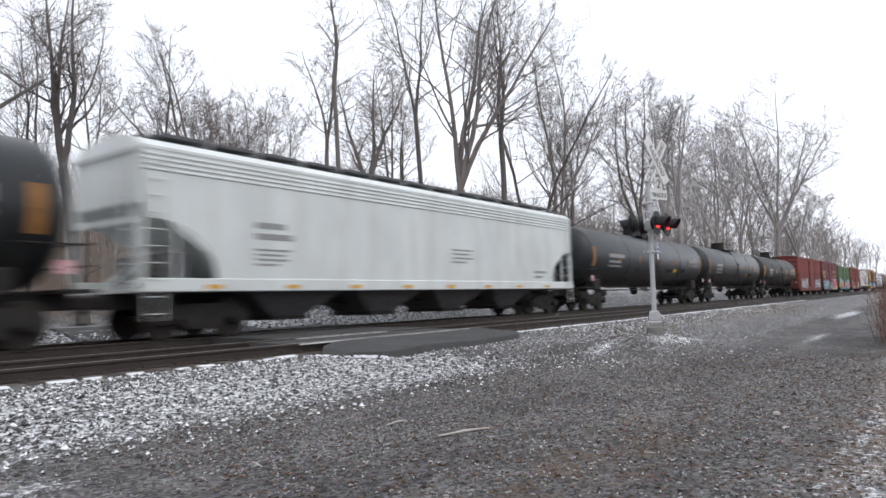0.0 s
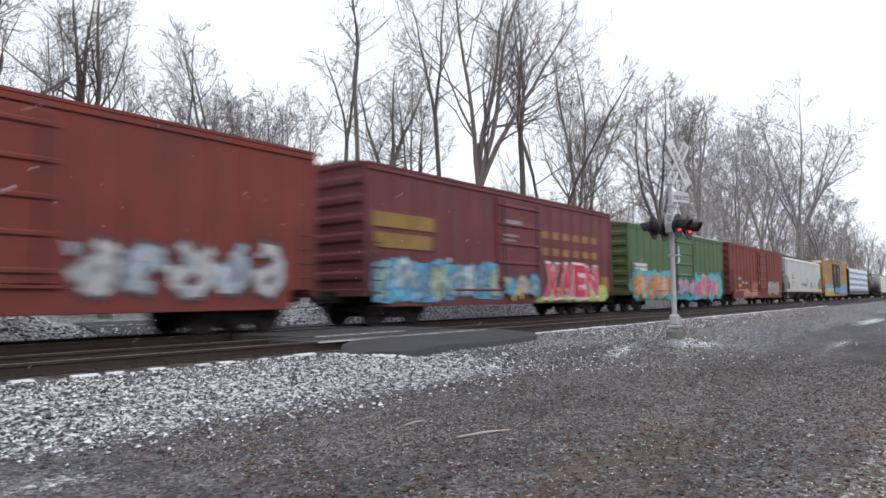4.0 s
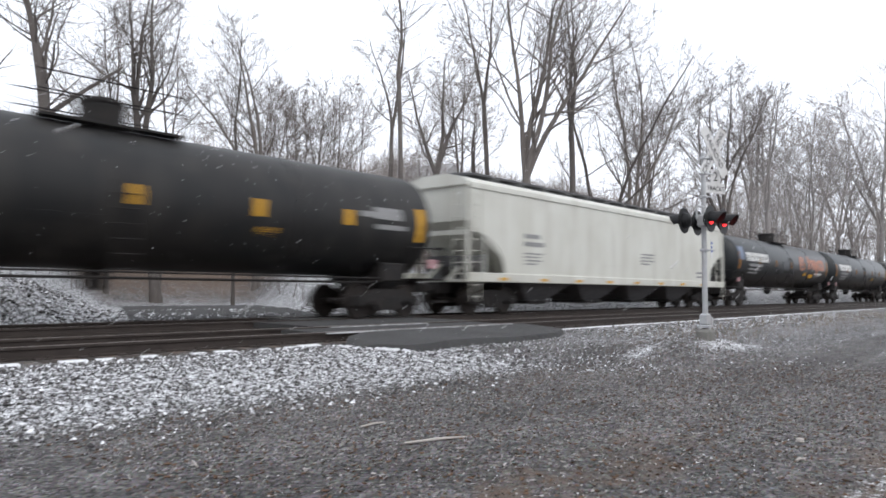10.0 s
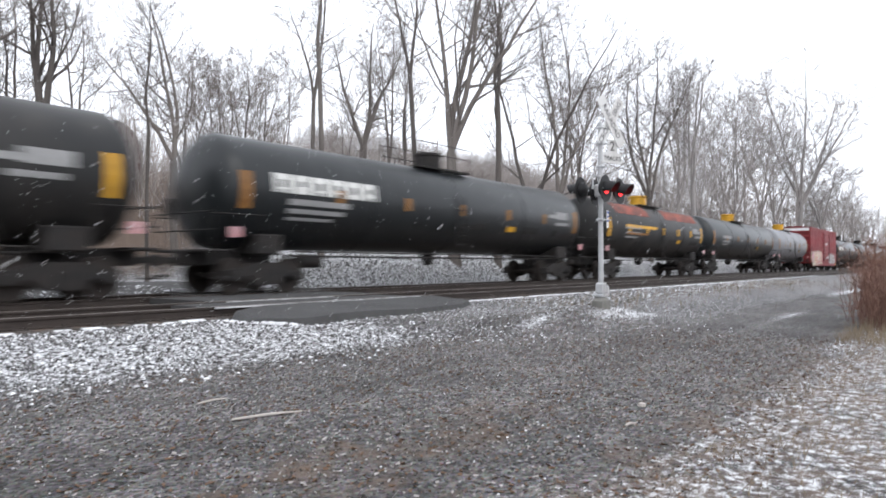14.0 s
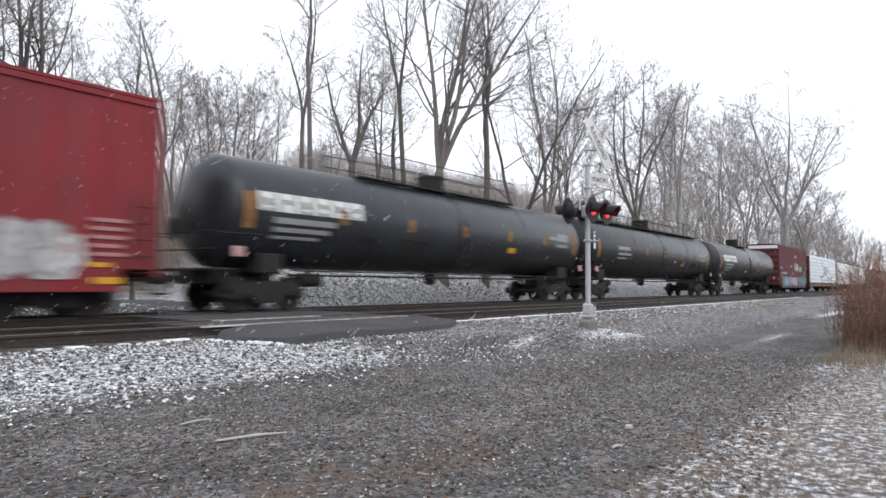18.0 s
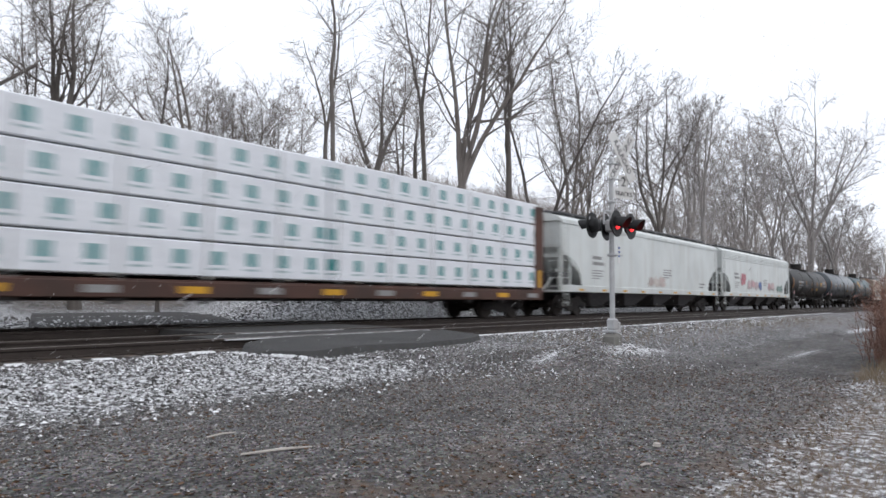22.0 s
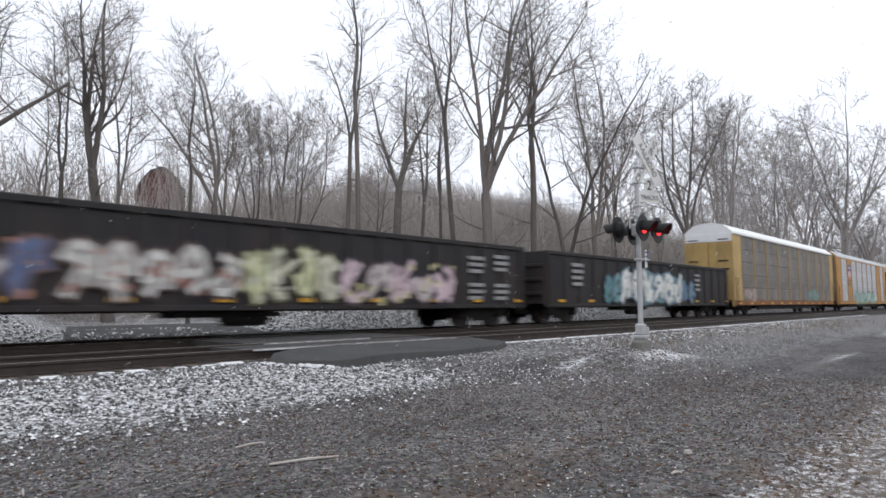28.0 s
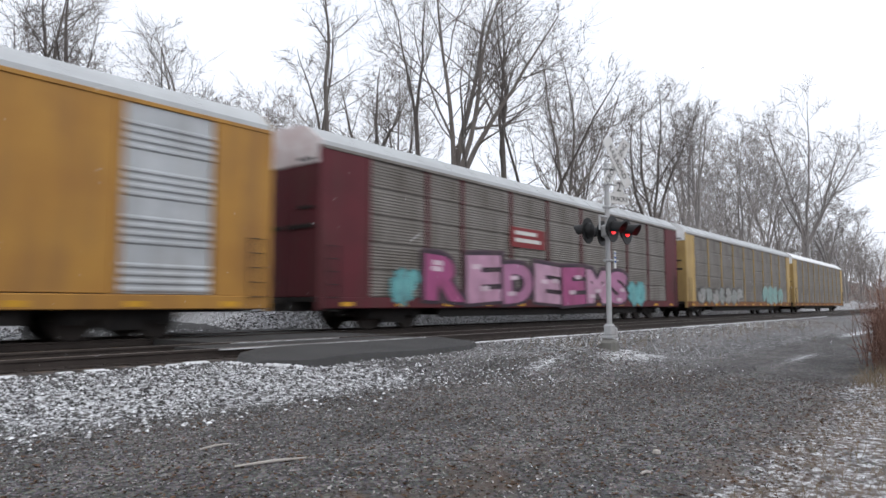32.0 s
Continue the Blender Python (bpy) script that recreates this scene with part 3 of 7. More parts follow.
# ---- the tracks ----
def rail_profile(y, z=0.0):
    half = [(0.07, -0.17), (0.07, -0.158), (0.012, -0.135), (0.010, -0.05), (0.034, -0.038), (0.034, -0.006), (0.026, 0.0)]
    return [(y + a, z + b) for a, b in half] + [(y - a, z + b) for a, b in reversed(half)]


def build_track(number, yc, tie_range):
    track = thing(f"track_{number}", "rusty steel rails on dark wooden ties in ballast", "railway track", kind="structure")
    for side in (-0.7525, 0.7525):
        s = Shape()
        xs = grade([(-140, 20), (-20, 5), (60, 20), (1000, 1)])
        for a, b in zip(xs, xs[1:]):
            s.sweep(rail_profile(yc + side), a, b)
        rail = part("rail", s, M["steel_rail"], track, "rust-brown running rail")
        part("rail_head", Shape().sweep([(yc + side - 0.024, 0.0005), (yc + side + 0.024, 0.0005), (yc + side + 0.02, 0.003), (yc + side - 0.02, 0.003)], -140, 1000), M["rail_head"], rail, "worn bright running surface")
    tie = Shape().box(-0.11, 0.11, -1.3, 1.3, -0.32, -0.168, 0.012).mesh("tie", M["tie"])
    plate = Shape().box(-0.09, 0.09, -0.16, 0.16, -0.168, -0.155, 0.004).box(-0.07, -0.03, 0.085, 0.12, -0.155, -0.13).box(0.03, 0.07, -0.12, -0.085, -0.155, -0.13).mesh("tie_plate", M["steel_rail"])
    rng = random.Random(number)
    a, b = tie_range
    k = round((b - a) / 0.52)
    for i in range(k):
        ob = part("tie", tie, None, track)
        ob.matrix_basis = pose(a + 0.52 * i, yc + rng.uniform(-0.04, 0.04), rng.uniform(-0.004, 0.004), 0, 0, rng.uniform(-1.2, 1.2))
        for sy in (-0.7525, 0.7525):
            if number == 1:
                p = part("tie_plate", plate, None, ob)
                p.matrix_basis = pose(0, sy, 0)
    rest = Shape()
    x = -100.0
    while x < 260:
        if x < a - 0.3 or x > b:
            rest.box(x - 0.11, x + 0.11, yc - 1.3, yc + 1.3, -0.32, -0.168)
        x += 0.52
    tagged(part("far_ties", rest, M["tie"], track), kind="stuff")
    return track


build_track(1, 0.7525, (-2, 42))
build_track(2, TRACK_2, (-2, 30))


# snow lying along the rail's foot on the tie ends
def snow_line():
    s = Shape()
    rng = random.Random(4)
    x = -2.0
    while x < 60:
        w = rng.uniform(0.12, 0.55) if x < 13 else rng.uniform(1.0, 3.0)
        if not (5.9 < x < 12.6):
            y = -0.60 + rng.uniform(-0.05, 0.05)
            h = rng.uniform(0.008, 0.022)
            d = rng.uniform(0.5, 1.2)
            prof = [(y - 0.10 * d, -0.20), (y - 0.05 * d, -0.175 + h * 0.7), (y + 0.04, -0.17 + h), (y + 0.12 * d, -0.19)]
            s.sweep(prof, x, x + w)
        x += w + rng.uniform(0.05, 0.5 if x < 13 else 0.3)
    return s


solid("snow_ridge", snow_line(), M["snow"], "broken line of snow along the tie ends", "snow", "structure")


# ---- the crossing's asphalt ----
def along(x, stops):
    """Piecewise-linear value at x."""
    for (a, p), (b, q) in zip(stops, stops[1:]):
        if x <= b:
            return p + (q - p) * max(0.0, x - a) / (b - a)
    return stops[-1][1]


def apron():
    """The hump of asphalt that climbs from the yard to the near rail, with a broken thick edge."""
    high = [(6.45, -1.05), (6.9, -0.62), (7.5, -0.20), (8.0, -0.08), (13.05, -0.08)]
    low_ = [(6.45, -1.10), (6.75, -1.60), (7.05, -2.0), (7.5, -2.08), (8.4, -1.95), (9.6, -2.12), (11.4, -2.02), (12.8, -1.25), (13.05, -0.35)]
    nu, nv_ = 90, 16
    v = []
    for j in range(nv_ + 1):
        t = min(1.0, j / (nv_ - 2))
        for i in range(nu + 1):
            x = 6.45 + 6.6 * i / nu
            ya, yb = along(x, high), along(x, low_)
            yb += 0.05 * noise.noise(Vector((x * 3.1, 0, 5))) + 0.03 * noise.noise(Vector((x * 9, 0, 8)))
            y = ya + (yb - ya) * t
            g = ground_z(x, y)
            side = smooth(6.45, 6.75, x) * (1 - smooth(12.85, 13.05, x))
            crown = -0.015 - 0.075 * t - 0.03 * smooth(8.2, 6.6, x) + 0.012 * noise.noise(Vector((x * 1.3, y * 1.3, 1)))
            z = g + max(0.0, crown - g) * side
            if j == nv_ - 1:
                z, y = g + 0.45 * (z - g), y - 0.03 - 0.02 * noise.noise(Vector((x * 7, 3, 5)))
            elif j == nv_:
                z, y = g - 0.03, y - 0.055 - 0.03 * noise.noise(Vector((x * 7, 3, 5)))
            v.append((x, y, z))
    f = [(j * (nu + 1) + i, j * (nu + 1) + i + 1, (j + 1) * (nu + 1) + i + 1, (j + 1) * (nu + 1) + i) for j in range(nv_) for i in range(nu)]
    return Shape().add(v, f)


solid("asphalt_apron", apron(), M["asphalt"], "grey asphalt ramp up to the rails at the crossing", "road", "structure", smooth=True)
def apron_snow():
    """Old snow caught along the broken left edge of the asphalt."""
    s = Shape()
    rg = random.Random(12)
    for i in range(18):
        t = i / 17
        x, y = 6.42 + 0.62 * t ** 1.3 + rg.uniform(-0.06, 0.03), -1.0 - 1.05 * t + rg.uniform(-0.05, 0.05)
        r, h = rg.uniform(0.03, 0.075), rg.uniform(0.012, 0.03)
        s.lathe([(-0.04, r * 1.1), (h * 0.4, r * 0.9), (h * 0.8, r * 0.55), (h, r * 0.15)], "z", (x, y, ground_z(x, y) + 0.015), 8)
    return s


tagged(solid("snow_lumps", apron_snow(), M["snow"], "lumps of old snow along the asphalt's broken edge", "snow", smooth=True), kind="stuff")
for n_, (y0, y1) in enumerate([(0.10, 1.40), (1.60, 4.26), (4.45, 5.74), (5.95, 7.6)]):
    w = Shape()
    prof = [(y0, -0.2), (y1, -0.2), (y1, -0.03), (y1 - 0.1, -0.015), (y0 + 0.1, -0.015), (y0, -0.03)]
    w.sweep(prof, CROSS_X0 + (0.5, 1.6, 2.9, 3.8)[n_], CROSS_X1 + (0.0, 0.6, 1.6, 2.2)[n_])
    solid("crossing_panel", w, M["asphalt"], "grey asphalt filling between the rails at the crossing", "road", "structure")


def far_road():
    """The road goes on over the tracks and up through the woods."""
    v, f = [], []
    k = 40
    for i in range(k + 1):
        y = 7.3 + i * 0.26
        cx = 9.5 + 0.36 * (y - 8)
        for d in (-3.0, -1.0, 1.0, 3.0):
            x = cx + d
            v.append((x, y, max(ground_z(cx, y), ground_z(x, y)) + 0.03))
    f = [(4 * i + j, 4 * i + j + 1, 4 * i + j + 5, 4 * i + j + 4) for i in range(k) for j in range(3)]
    return Shape().add(v, f)


solid("far_road", far_road(), M["asphalt"], "grey asphalt road leading on beyond the tracks", "road", "structure")
flange = Shape()
for y in (-0.075, 1.38):
    flange.sweep([(y - 0.028, -0.03), (y - 0.01, -0.004), (y + 0.014, -0.005), (y + 0.026, -0.03)], 6.8 if y < 0 else 8.0, 12.3 - y)
solid("flangeway_snow", flange, M["packed"], "thin line of packed snow beside the crossing rail", "snow", "structure")


# leaf bits and wood chips strewn over the yard
def chips(name, count, box, size, material, label, seed):
    rg = random.Random(seed)
    v, f = [], []
    for _ in range(count):
        x, y = rg.uniform(box[0], box[1]), rg.uniform(box[2], box[3])
        a, w, h = rg.uniform(0, 6.3), size * rg.uniform(0.4, 1.4), size * rg.uniform(0.15, 0.5)
        ca, sa, z = math.cos(a), math.sin(a), ground_z(x, y) + 0.004
        o = len(v)
        for dx, dy, dz in ((-w, -h, 0), (w, -h, rg.uniform(0, 0.012)), (w, h, rg.uniform(0, 0.012)), (-w, h, rg.uniform(0, 0.012))):
            v.append((x + ca * dx - sa * dy, y + sa * dx + ca * dy, z + dz))
        v.append((x, y, z - 0.004))
        f += [(o, o + 1, o + 2, o + 3), (o, o + 4, o + 1), (o + 1, o + 4, o + 2), (o + 2, o + 4, o + 3), (o + 3, o + 4, o)]
    me = bpy.data.meshes.new(name)
    me.from_pydata(v, [], f)
    me.materials.append(material)
    tagged(new(name, me), label, "litter", kind="stuff")


chips("leaf_litter", 5000, (1.0, 12, -9.6, -3.8), 0.018, M["leaf"], "brown leaf bits and chips on the gravel", 21)
chips("pale_chips", 4600, (1.0, 12, -8.8, -3.4), 0.014, M["chip"], "pale wood chips and crumbs of snow on the gravel", 22)
chips("snow_crumbs", 1500, (-0.5, 8.5, -5.6, -3.4), 0.011, M["packed"], "crumbs of old snow strewn below the ballast", 23)


# ---- the train: shared parts ----
TRAIN = []
SHARED = {}


def shared(key, make):
    if key not in SHARED:
        SHARED[key] = make()
    return SHARED[key]


def side_frame_shape():
    out = [(-1.22, 0.36), (-1.22, 0.60), (-0.85, 0.66), (-0.45, 0.80), (0.45, 0.80), (0.85, 0.66), (1.22, 0.60), (1.22, 0.36),
           (1.0, 0.33), (0.62, 0.48), (0.40, 0.22), (-0.40, 0.22), (-0.62, 0.48), (-1.0, 0.33)]
    s = Shape().sweep(out, -0.07, 0.07, "y")
    for x in (-0.89, 0.89):
        s.lathe([(-0.15, 0.07), (-0.14, 0.13), (0.1, 0.13)], "y", (x, 0, 0.46), 12)
    for x in (-0.22, 0.0, 0.22):
        s.lathe([(0.26, 0.085), (0.60, 0.085)], "z", (x, -0.02, 0), 8)
    return s


def wheel_shape():
    r = 0.46
    return Shape().lathe([(-0.07, 0.20), (-0.06, 0.30), (-0.07, r - 0.05), (-0.07, r), (0.06, r + 0.005), (0.075, r + 0.03), (0.09, r + 0.02), (0.09, r - 0.06), (0.05, 0.3), (0.06, 0.18)], "y", (0, 0, 0), 28)


def add_truck(car, x):
    bolster = shared("truck", lambda: Shape().box(-0.2, 0.2, -1.05, 1.05, 0.42, 0.78, 0.03).box(-0.75, 0.75, -0.12, 0.12, 0.5, 0.62).mesh("truck", M["truck"]))
    truck = part("truck", bolster, None, car, "grimy cast-iron truck")
    truck.matrix_basis = pose(x, 0, 0)
    frame_me = shared("frame", lambda: side_frame_shape().mesh("side_frame", M["truck"]))
    wheel_me = shared("wheel", lambda: wheel_shape().mesh("wheel", M["wheel"], True))
    axle_me = shared("axle", lambda: Shape().lathe([(-1.0, 0.07), (-0.7, 0.09), (0.7, 0.09), (1.0, 0.07)], "y", (0, 0, 0), 10).mesh("axle", M["wheel"], True))
    for y in (-1.0, 1.0):
        part("side_frame", frame_me, None, truck).matrix_basis = pose(0, y, 0)
    for dx in (-0.89, 0.89):
        part("axle", axle_me, None, truck).matrix_basis = pose(dx, 0, 0.46)
        for y in (-0.76, 0.76):
            part("wheel", wheel_me, None, truck).matrix_basis = pose(dx, y, 0.46, 0, 0, 180 if y > 0 else 0)


def add_couplers(car, length):
    me = shared("coupler", lambda: Shape().box(-0.62, 0.1, -0.07, 0.07, 0.78, 0.94, 0.02).box(-0.66, -0.42, -0.16, 0.14, 0.72, 1.0, 0.04).rod((-0.35, 0.3, 0.75), (-0.1, 0.3, 0.62), 0.03).mesh("coupler", M["truck"]))
    part("coupler", me, None, car, "rusty knuckle coupler")
    part("coupler", me, None, car, "rusty knuckle coupler").matrix_basis = pose(length, 0, 0, 0, 0, 180)


def ladder(car, x, y, z0, z1, material, width=0.42):
    """Grab irons up a car's corner."""
    s = Shape()
    for dx in (0, width):
        s.rod((x + dx, y, z0), (x + dx, y, z1), 0.014, n=6)
    z = z0 + 0.15
    while z < z1:
        s.rod((x, y, z), (x + width, y, z), 0.012, n=5)
        z += 0.36
    return part("ladder", s, material, car)


def plate(car, name, x0, x1, z0, z1, material, y=-1.56, label="", proud=0.008):
    """A painted patch or plate on the near side."""
    return part(name, Shape().box(x0, x1, y - proud, y + 0.004, z0, z1), material, car, label)


def bars(car, x0, z0, widths, height, gap, material, y=-1.56, name="lettering"):
    """Lines of writing that nobody could read: bars, from the top down."""
    z = z0
    for w in widths:
        plate(car, name, x0, x0 + w, z - height, z, material, y)
        z -= height + gap


def glyph(name, ch, w, h, bold, material, slant=0.0, cuts=0):
    """One fat letter standing in the xz plane, w wide and h high round its middle."""
    cu = bpy.data.curves.new("letter", "FONT")
    cu.body, cu.size, cu.extrude, cu.offset, cu.resolution_u = ch, 1.0, 0.003, bold, 4
    ob = bpy.data.objects.new("letter", cu)
    scene.collection.objects.link(ob)
    bpy.context.view_layer.update()
    me = bpy.data.meshes.new_from_object(ob)
    bpy.data.objects.remove(ob)
    me.name = name
    xs, ys = [v.co.x for v in me.vertices], [v.co.y for v in me.vertices]
    x0, x1, y0, y1 = min(xs), max(xs), min(ys), max(ys)
    for v in me.vertices:
        x, z = ((v.co.x - x0) / (x1 - x0) - 0.5) * w, ((v.co.y - y0) / (y1 - y0) - 0.5) * h
        v.co = (x + slant * z, -v.co.z, z)
    if cuts:
        bm = bmesh.new()
        bm.from_mesh(me)
        for i in range(1, cuts):
            bmesh.ops.bisect_plane(bm, geom=bm.verts[:] + bm.edges[:] + bm.faces[:], plane_co=(0, 0, h * (i / cuts - 0.5)), plane_no=(0, 0, 1))
        bm.to_mesh(me)
        bm.free()
    me.materials.clear()
    me.materials.append(material)
    return me


def sprayed_word(car, words, x0, x1, z0, z1, fills, outline, seed, y=-1.545, shine=None, shade=None, bold=0.03):
    """A word in fat touching letters, each with an outline behind it and dabs of a paler colour on it."""
    rg = random.Random(seed)
    step = (x1 - x0) / len(words)
    for i, ch in enumerate(words):
        cx, cz, h = x0 + step * (i + 0.5), (z0 + z1) / 2 + rg.uniform(-0.04, 0.04) * (z1 - z0), (z1 - z0) * rg.uniform(0.86, 1.0)
        tilt = rg.uniform(-4, 4)
        lean = rg.uniform(-0.08, 0.12)
        if shade:
            part("letter_shadow", glyph("letter_shadow", ch, step * 1.12, h * 1.10, bold * 2.2, gcol(*shade), lean), None, car).matrix_basis = pose(cx + 0.10, y, cz + 0.05, 0, tilt, 0)
        back = part("letter_outline", glyph("letter_outline", ch, step * 1.10, h * 1.08, bold * 2, gcol(*outline), lean), None, car)
        back.matrix_basis = pose(cx, y - 0.008, cz, 0, tilt, 0)
        part("letter_fill", glyph("letter_fill", ch, step * 0.94, h * 0.94, bold, gcol(*fills[i % len(fills)]), lean), None, back).matrix_basis = pose(0, -0.008, 0)
        if shine:
            for _ in range(2):
                zz, xx = rg.uniform(-0.35, 0.35) * h, rg.uniform(-0.3, 0.3) * step
                part("paint_dab", Shape().box(xx - 0.12 * step, xx + 0.12 * step, -0.024, -0.019, zz - 0.05 * h, zz + 0.05 * h), gcol(*shine), back)


def graffiti(car, x0, x1, z0, z1, fills, outline, seed, letters=6, y=-1.545, back=None, shine=None):
    """Spray paint: a cloud of colour, then wild figures of thick strokes, each with an outline and a fill."""
    rng = random.Random(seed)
    tall = z1 - z0

    def patch_of_paint(cx, cz, w, h, yy, k=12):
        pts = []
        for i in range(k):
            a = 2 * math.pi * i / k + rng.uniform(-0.15, 0.15)
            r = rng.uniform(0.72, 1.12)
            sx, sz = math.copysign(abs(math.cos(a)) ** 0.55, math.cos(a)), math.copysign(abs(math.sin(a)) ** 0.55, math.sin(a))
            pts.append((cx + w * r * sx, min(max(cz + h * r * sz, z0 - 0.05), z1 + 0.12)))
        return Shape().sweep(pts, yy - 0.003, yy, "y")

    def figure(strokes, cx, cz, w, h, thick, yy):
        s = Shape()
        for k, (xa, za, xb, zb) in enumerate(strokes):
            p, q = Vector((cx + xa * w, cz + za * h)), Vector((cx + xb * w, cz + zb * h))
            d = (q - p).normalized()
            n = Vector((-d.y, d.x)) * thick
            p, q = p - d * thick * 0.6, q + d * thick * 0.6
            s.sweep([(c_.x, c_.y) for c_ in (p - n, q - n * 0.8, q + n * 0.8, p + n)], yy - 0.004 - 0.0006 * k, yy, "y")
        return s

    step = (x1 - x0) / letters
    if back:
        k = max(3, letters)
        for i in range(k):
            cx = x0 + (x1 - x0) * (i + 0.5) / k
            part("paint_cloud", patch_of_paint(cx, (z0 + z1) / 2 + rng.uniform(-0.08, 0.10) * tall, (x1 - x0) / k * 0.75, tall * rng.uniform(0.36, 0.50), y - 0.0006 * (i % 3)), gcol(*back), car)
    for i in range(letters):
        cx, cz = x0 + step * (i + 0.5), (z0 + z1) / 2 + rng.uniform(-0.05, 0.05) * tall
        w, h = step * 0.45, tall * 0.37
        a0, turn, rx, rz = rng.uniform(0, 6.28), rng.choice((-1, 1)) * rng.uniform(3.2, 5.2), rng.uniform(0.65, 0.95), rng.uniform(0.7, 1.05)
        ring = [(rx * math.cos(a0 + turn * k / 6), rz * math.sin(a0 + turn * k / 6)) for k in range(7)]
        strokes = [(*p, *q) for p, q in zip(ring, ring[1:])]
        strokes.append((rng.uniform(-1, -0.4), rng.uniform(-1, -0.2), rng.uniform(0.2, 1), rng.uniform(0.2, 1)))
        if rng.random() < 0.6:
            strokes.append((rng.uniform(-1, 0), rng.uniform(-0.2, 1.1), rng.uniform(0, 1), rng.uniform(-1.1, 0.3)))
        th = min(step * 0.13, tall * 0.15)
        part("letter_outline", figure(strokes, cx, cz, w, h, th * 1.75, y - 0.004), gcol(*outline), car)
        body = part("letter_fill", figure(strokes, cx, cz, w, h, th, y - 0.011), gcol(*fills[i % len(fills)]), car)
        other = shine or fills[(i + 1) % len(fills)]
        for _ in range(3):
            k = rng.uniform(0.5, 1.2)
            part("paint_patch", patch_of_paint(cx + rng.uniform(-1.1, 1.1) * w, cz + rng.uniform(-1, 1) * h, th * k * 0.8, th * k, y - 0.018, 7), gcol(*other), body)


def keep(car, s0):
    TRAIN.append((car, s0))
    return car


# ---- tank cars ----
def tank_car(s0, s1, paint, label, long_walk=False, letters=None, red_top=False, white_valve=False, tape="orange_tape", placards=True, radius=1.52, crest=4.2, seed=0):
    car = thing("tank_car", label, "tank car", group="freight train")
    L = s1 - s0
    zc, rng = crest - radius, random.Random(seed)
    a, b = 0.25, L - 0.25
    heads = [(a + 0.62 * (1 - math.cos(t)), max(0.02, radius * math.sin(t))) for t in (0.05, 0.25, 0.5, 0.8, 1.1, 1.35, 1.57)]
    rings = heads + [(L - x, r) for x, r in reversed(heads)]
    part("tank", Shape().lathe(rings, "x", (0, 0, zc), 56), paint, car, smooth=True)
    for x in (L * 0.28, L * 0.5, L * 0.72):
        part("weld_band", Shape().lathe([(x - 0.03, radius + 0.001), (x - 0.025, radius + 0.012), (x + 0.025, radius + 0.012), (x + 0.03, radius + 0.001)], "x", (0, 0, zc), 56), paint, car, smooth=True)

    def skin(name, x0, x1, z0, z1, material, lab="", parent=car, lift=0.010, far=-1):
        """A patch that follows the tank's curve between two heights."""
        n = 4
        v = []
        for r in (radius + lift, radius - 0.004):
            for x in (x0, x1):
                for k in range(n + 1):
                    z = z0 + (z1 - z0) * k / n
                    q = max(-1.0, min(1.0, (z - zc) / radius))
                    v.append((x, far * r * math.sqrt(1 - q * q), zc + r * q))
        m_ = n + 1
        f = []
        for k in range(n):
            f += [(k, m_ + k, m_ + k + 1, k + 1), (2 * m_ + k, 2 * m_ + k + 1, 3 * m_ + k + 1, 3 * m_ + k),
                  (k, k + 1, 2 * m_ + k + 1, 2 * m_ + k), (m_ + k, 3 * m_ + k, 3 * m_ + k + 1, m_ + k + 1)]
        f += [(0, 2 * m_, 3 * m_, m_), (n, m_ + n, 3 * m_ + n, 2 * m_ + n)]
        return part(name, Shape().add(v, f), material, parent, lab)

    # stub sills, saddles and end platforms
    for end, sg in ((0.0, 1), (L, -1)):
        part("stub_sill", Shape().box(end + sg * 0.0, end + sg * 2.7, -0.3, 0.3, 0.72, 1.12, 0.03), M["truck"], car)
        part("saddle", Shape().box(end + sg * 1.5, end + sg * 2.3, -1.2, 1.2, 1.0, 1.55, 0.05), M["truck"], car)
        part("end_platform", Shape().box(end + sg * 0.02, end + sg * 0.62, -1.45, 1.45, 1.06, 1.13, 0.02), M["truck"], car)
        for y in (-1.4, -0.5, 0.5, 1.4):
            part("railing_post", Shape().rod((end + sg * 0.08, y, 1.1), (end + sg * 0.08, y, 2.05), 0.018, n=6), M["truck"], car)
        for z in (2.05, 1.6):
            part("railing_bar", Shape().rod((end + sg * 0.08, -1.4, z), (end + sg * 0.08, 1.4, z), 0.018, n=6), M["truck"], car)
        for y in (-1.45, 1.45):
            part("side_grab", Shape().rod((end + sg * 0.1, y, 2.0), (end + sg * 1.5, y, 2.0), 0.016, n=6).rod((end + sg * 1.5, y, 2.0), (end + sg * 1.5, y, 1.1), 0.016, n=6), M["truck"], car)
        for y in (-1.5, 1.5):
            step = Shape()
            step.box(end + sg * 0.1, end + sg * 0.55, y - 0.03, y + 0.03, 0.42, 0.47).rod((end + sg * 0.12, y, 0.44), (end + sg * 0.12, y, 1.1), 0.016, n=5).rod((end + sg * 0.53, y, 0.44), (end + sg * 0.53, y, 1.1), 0.016, n=5)
            part("corner_step", step, M["truck"], car)
        add_truck(car, end + sg * 1.95)
    pipe = Shape().rod((2.6, -0.95, 0.98), (L - 2.6, -0.95, 0.98), 0.03, n=6).rod((2.6, -1.25, 1.1), (L - 2.6, -1.25, 1.1), 0.022, n=6)
    for x in np.linspace(3.2, L - 3.2, 6):
        pipe.rod((float(x), -1.25, 1.1), (float(x), -1.05, 1.6), 0.014, n=5)
    part("brake_pipe", pipe, M["truck"], car)
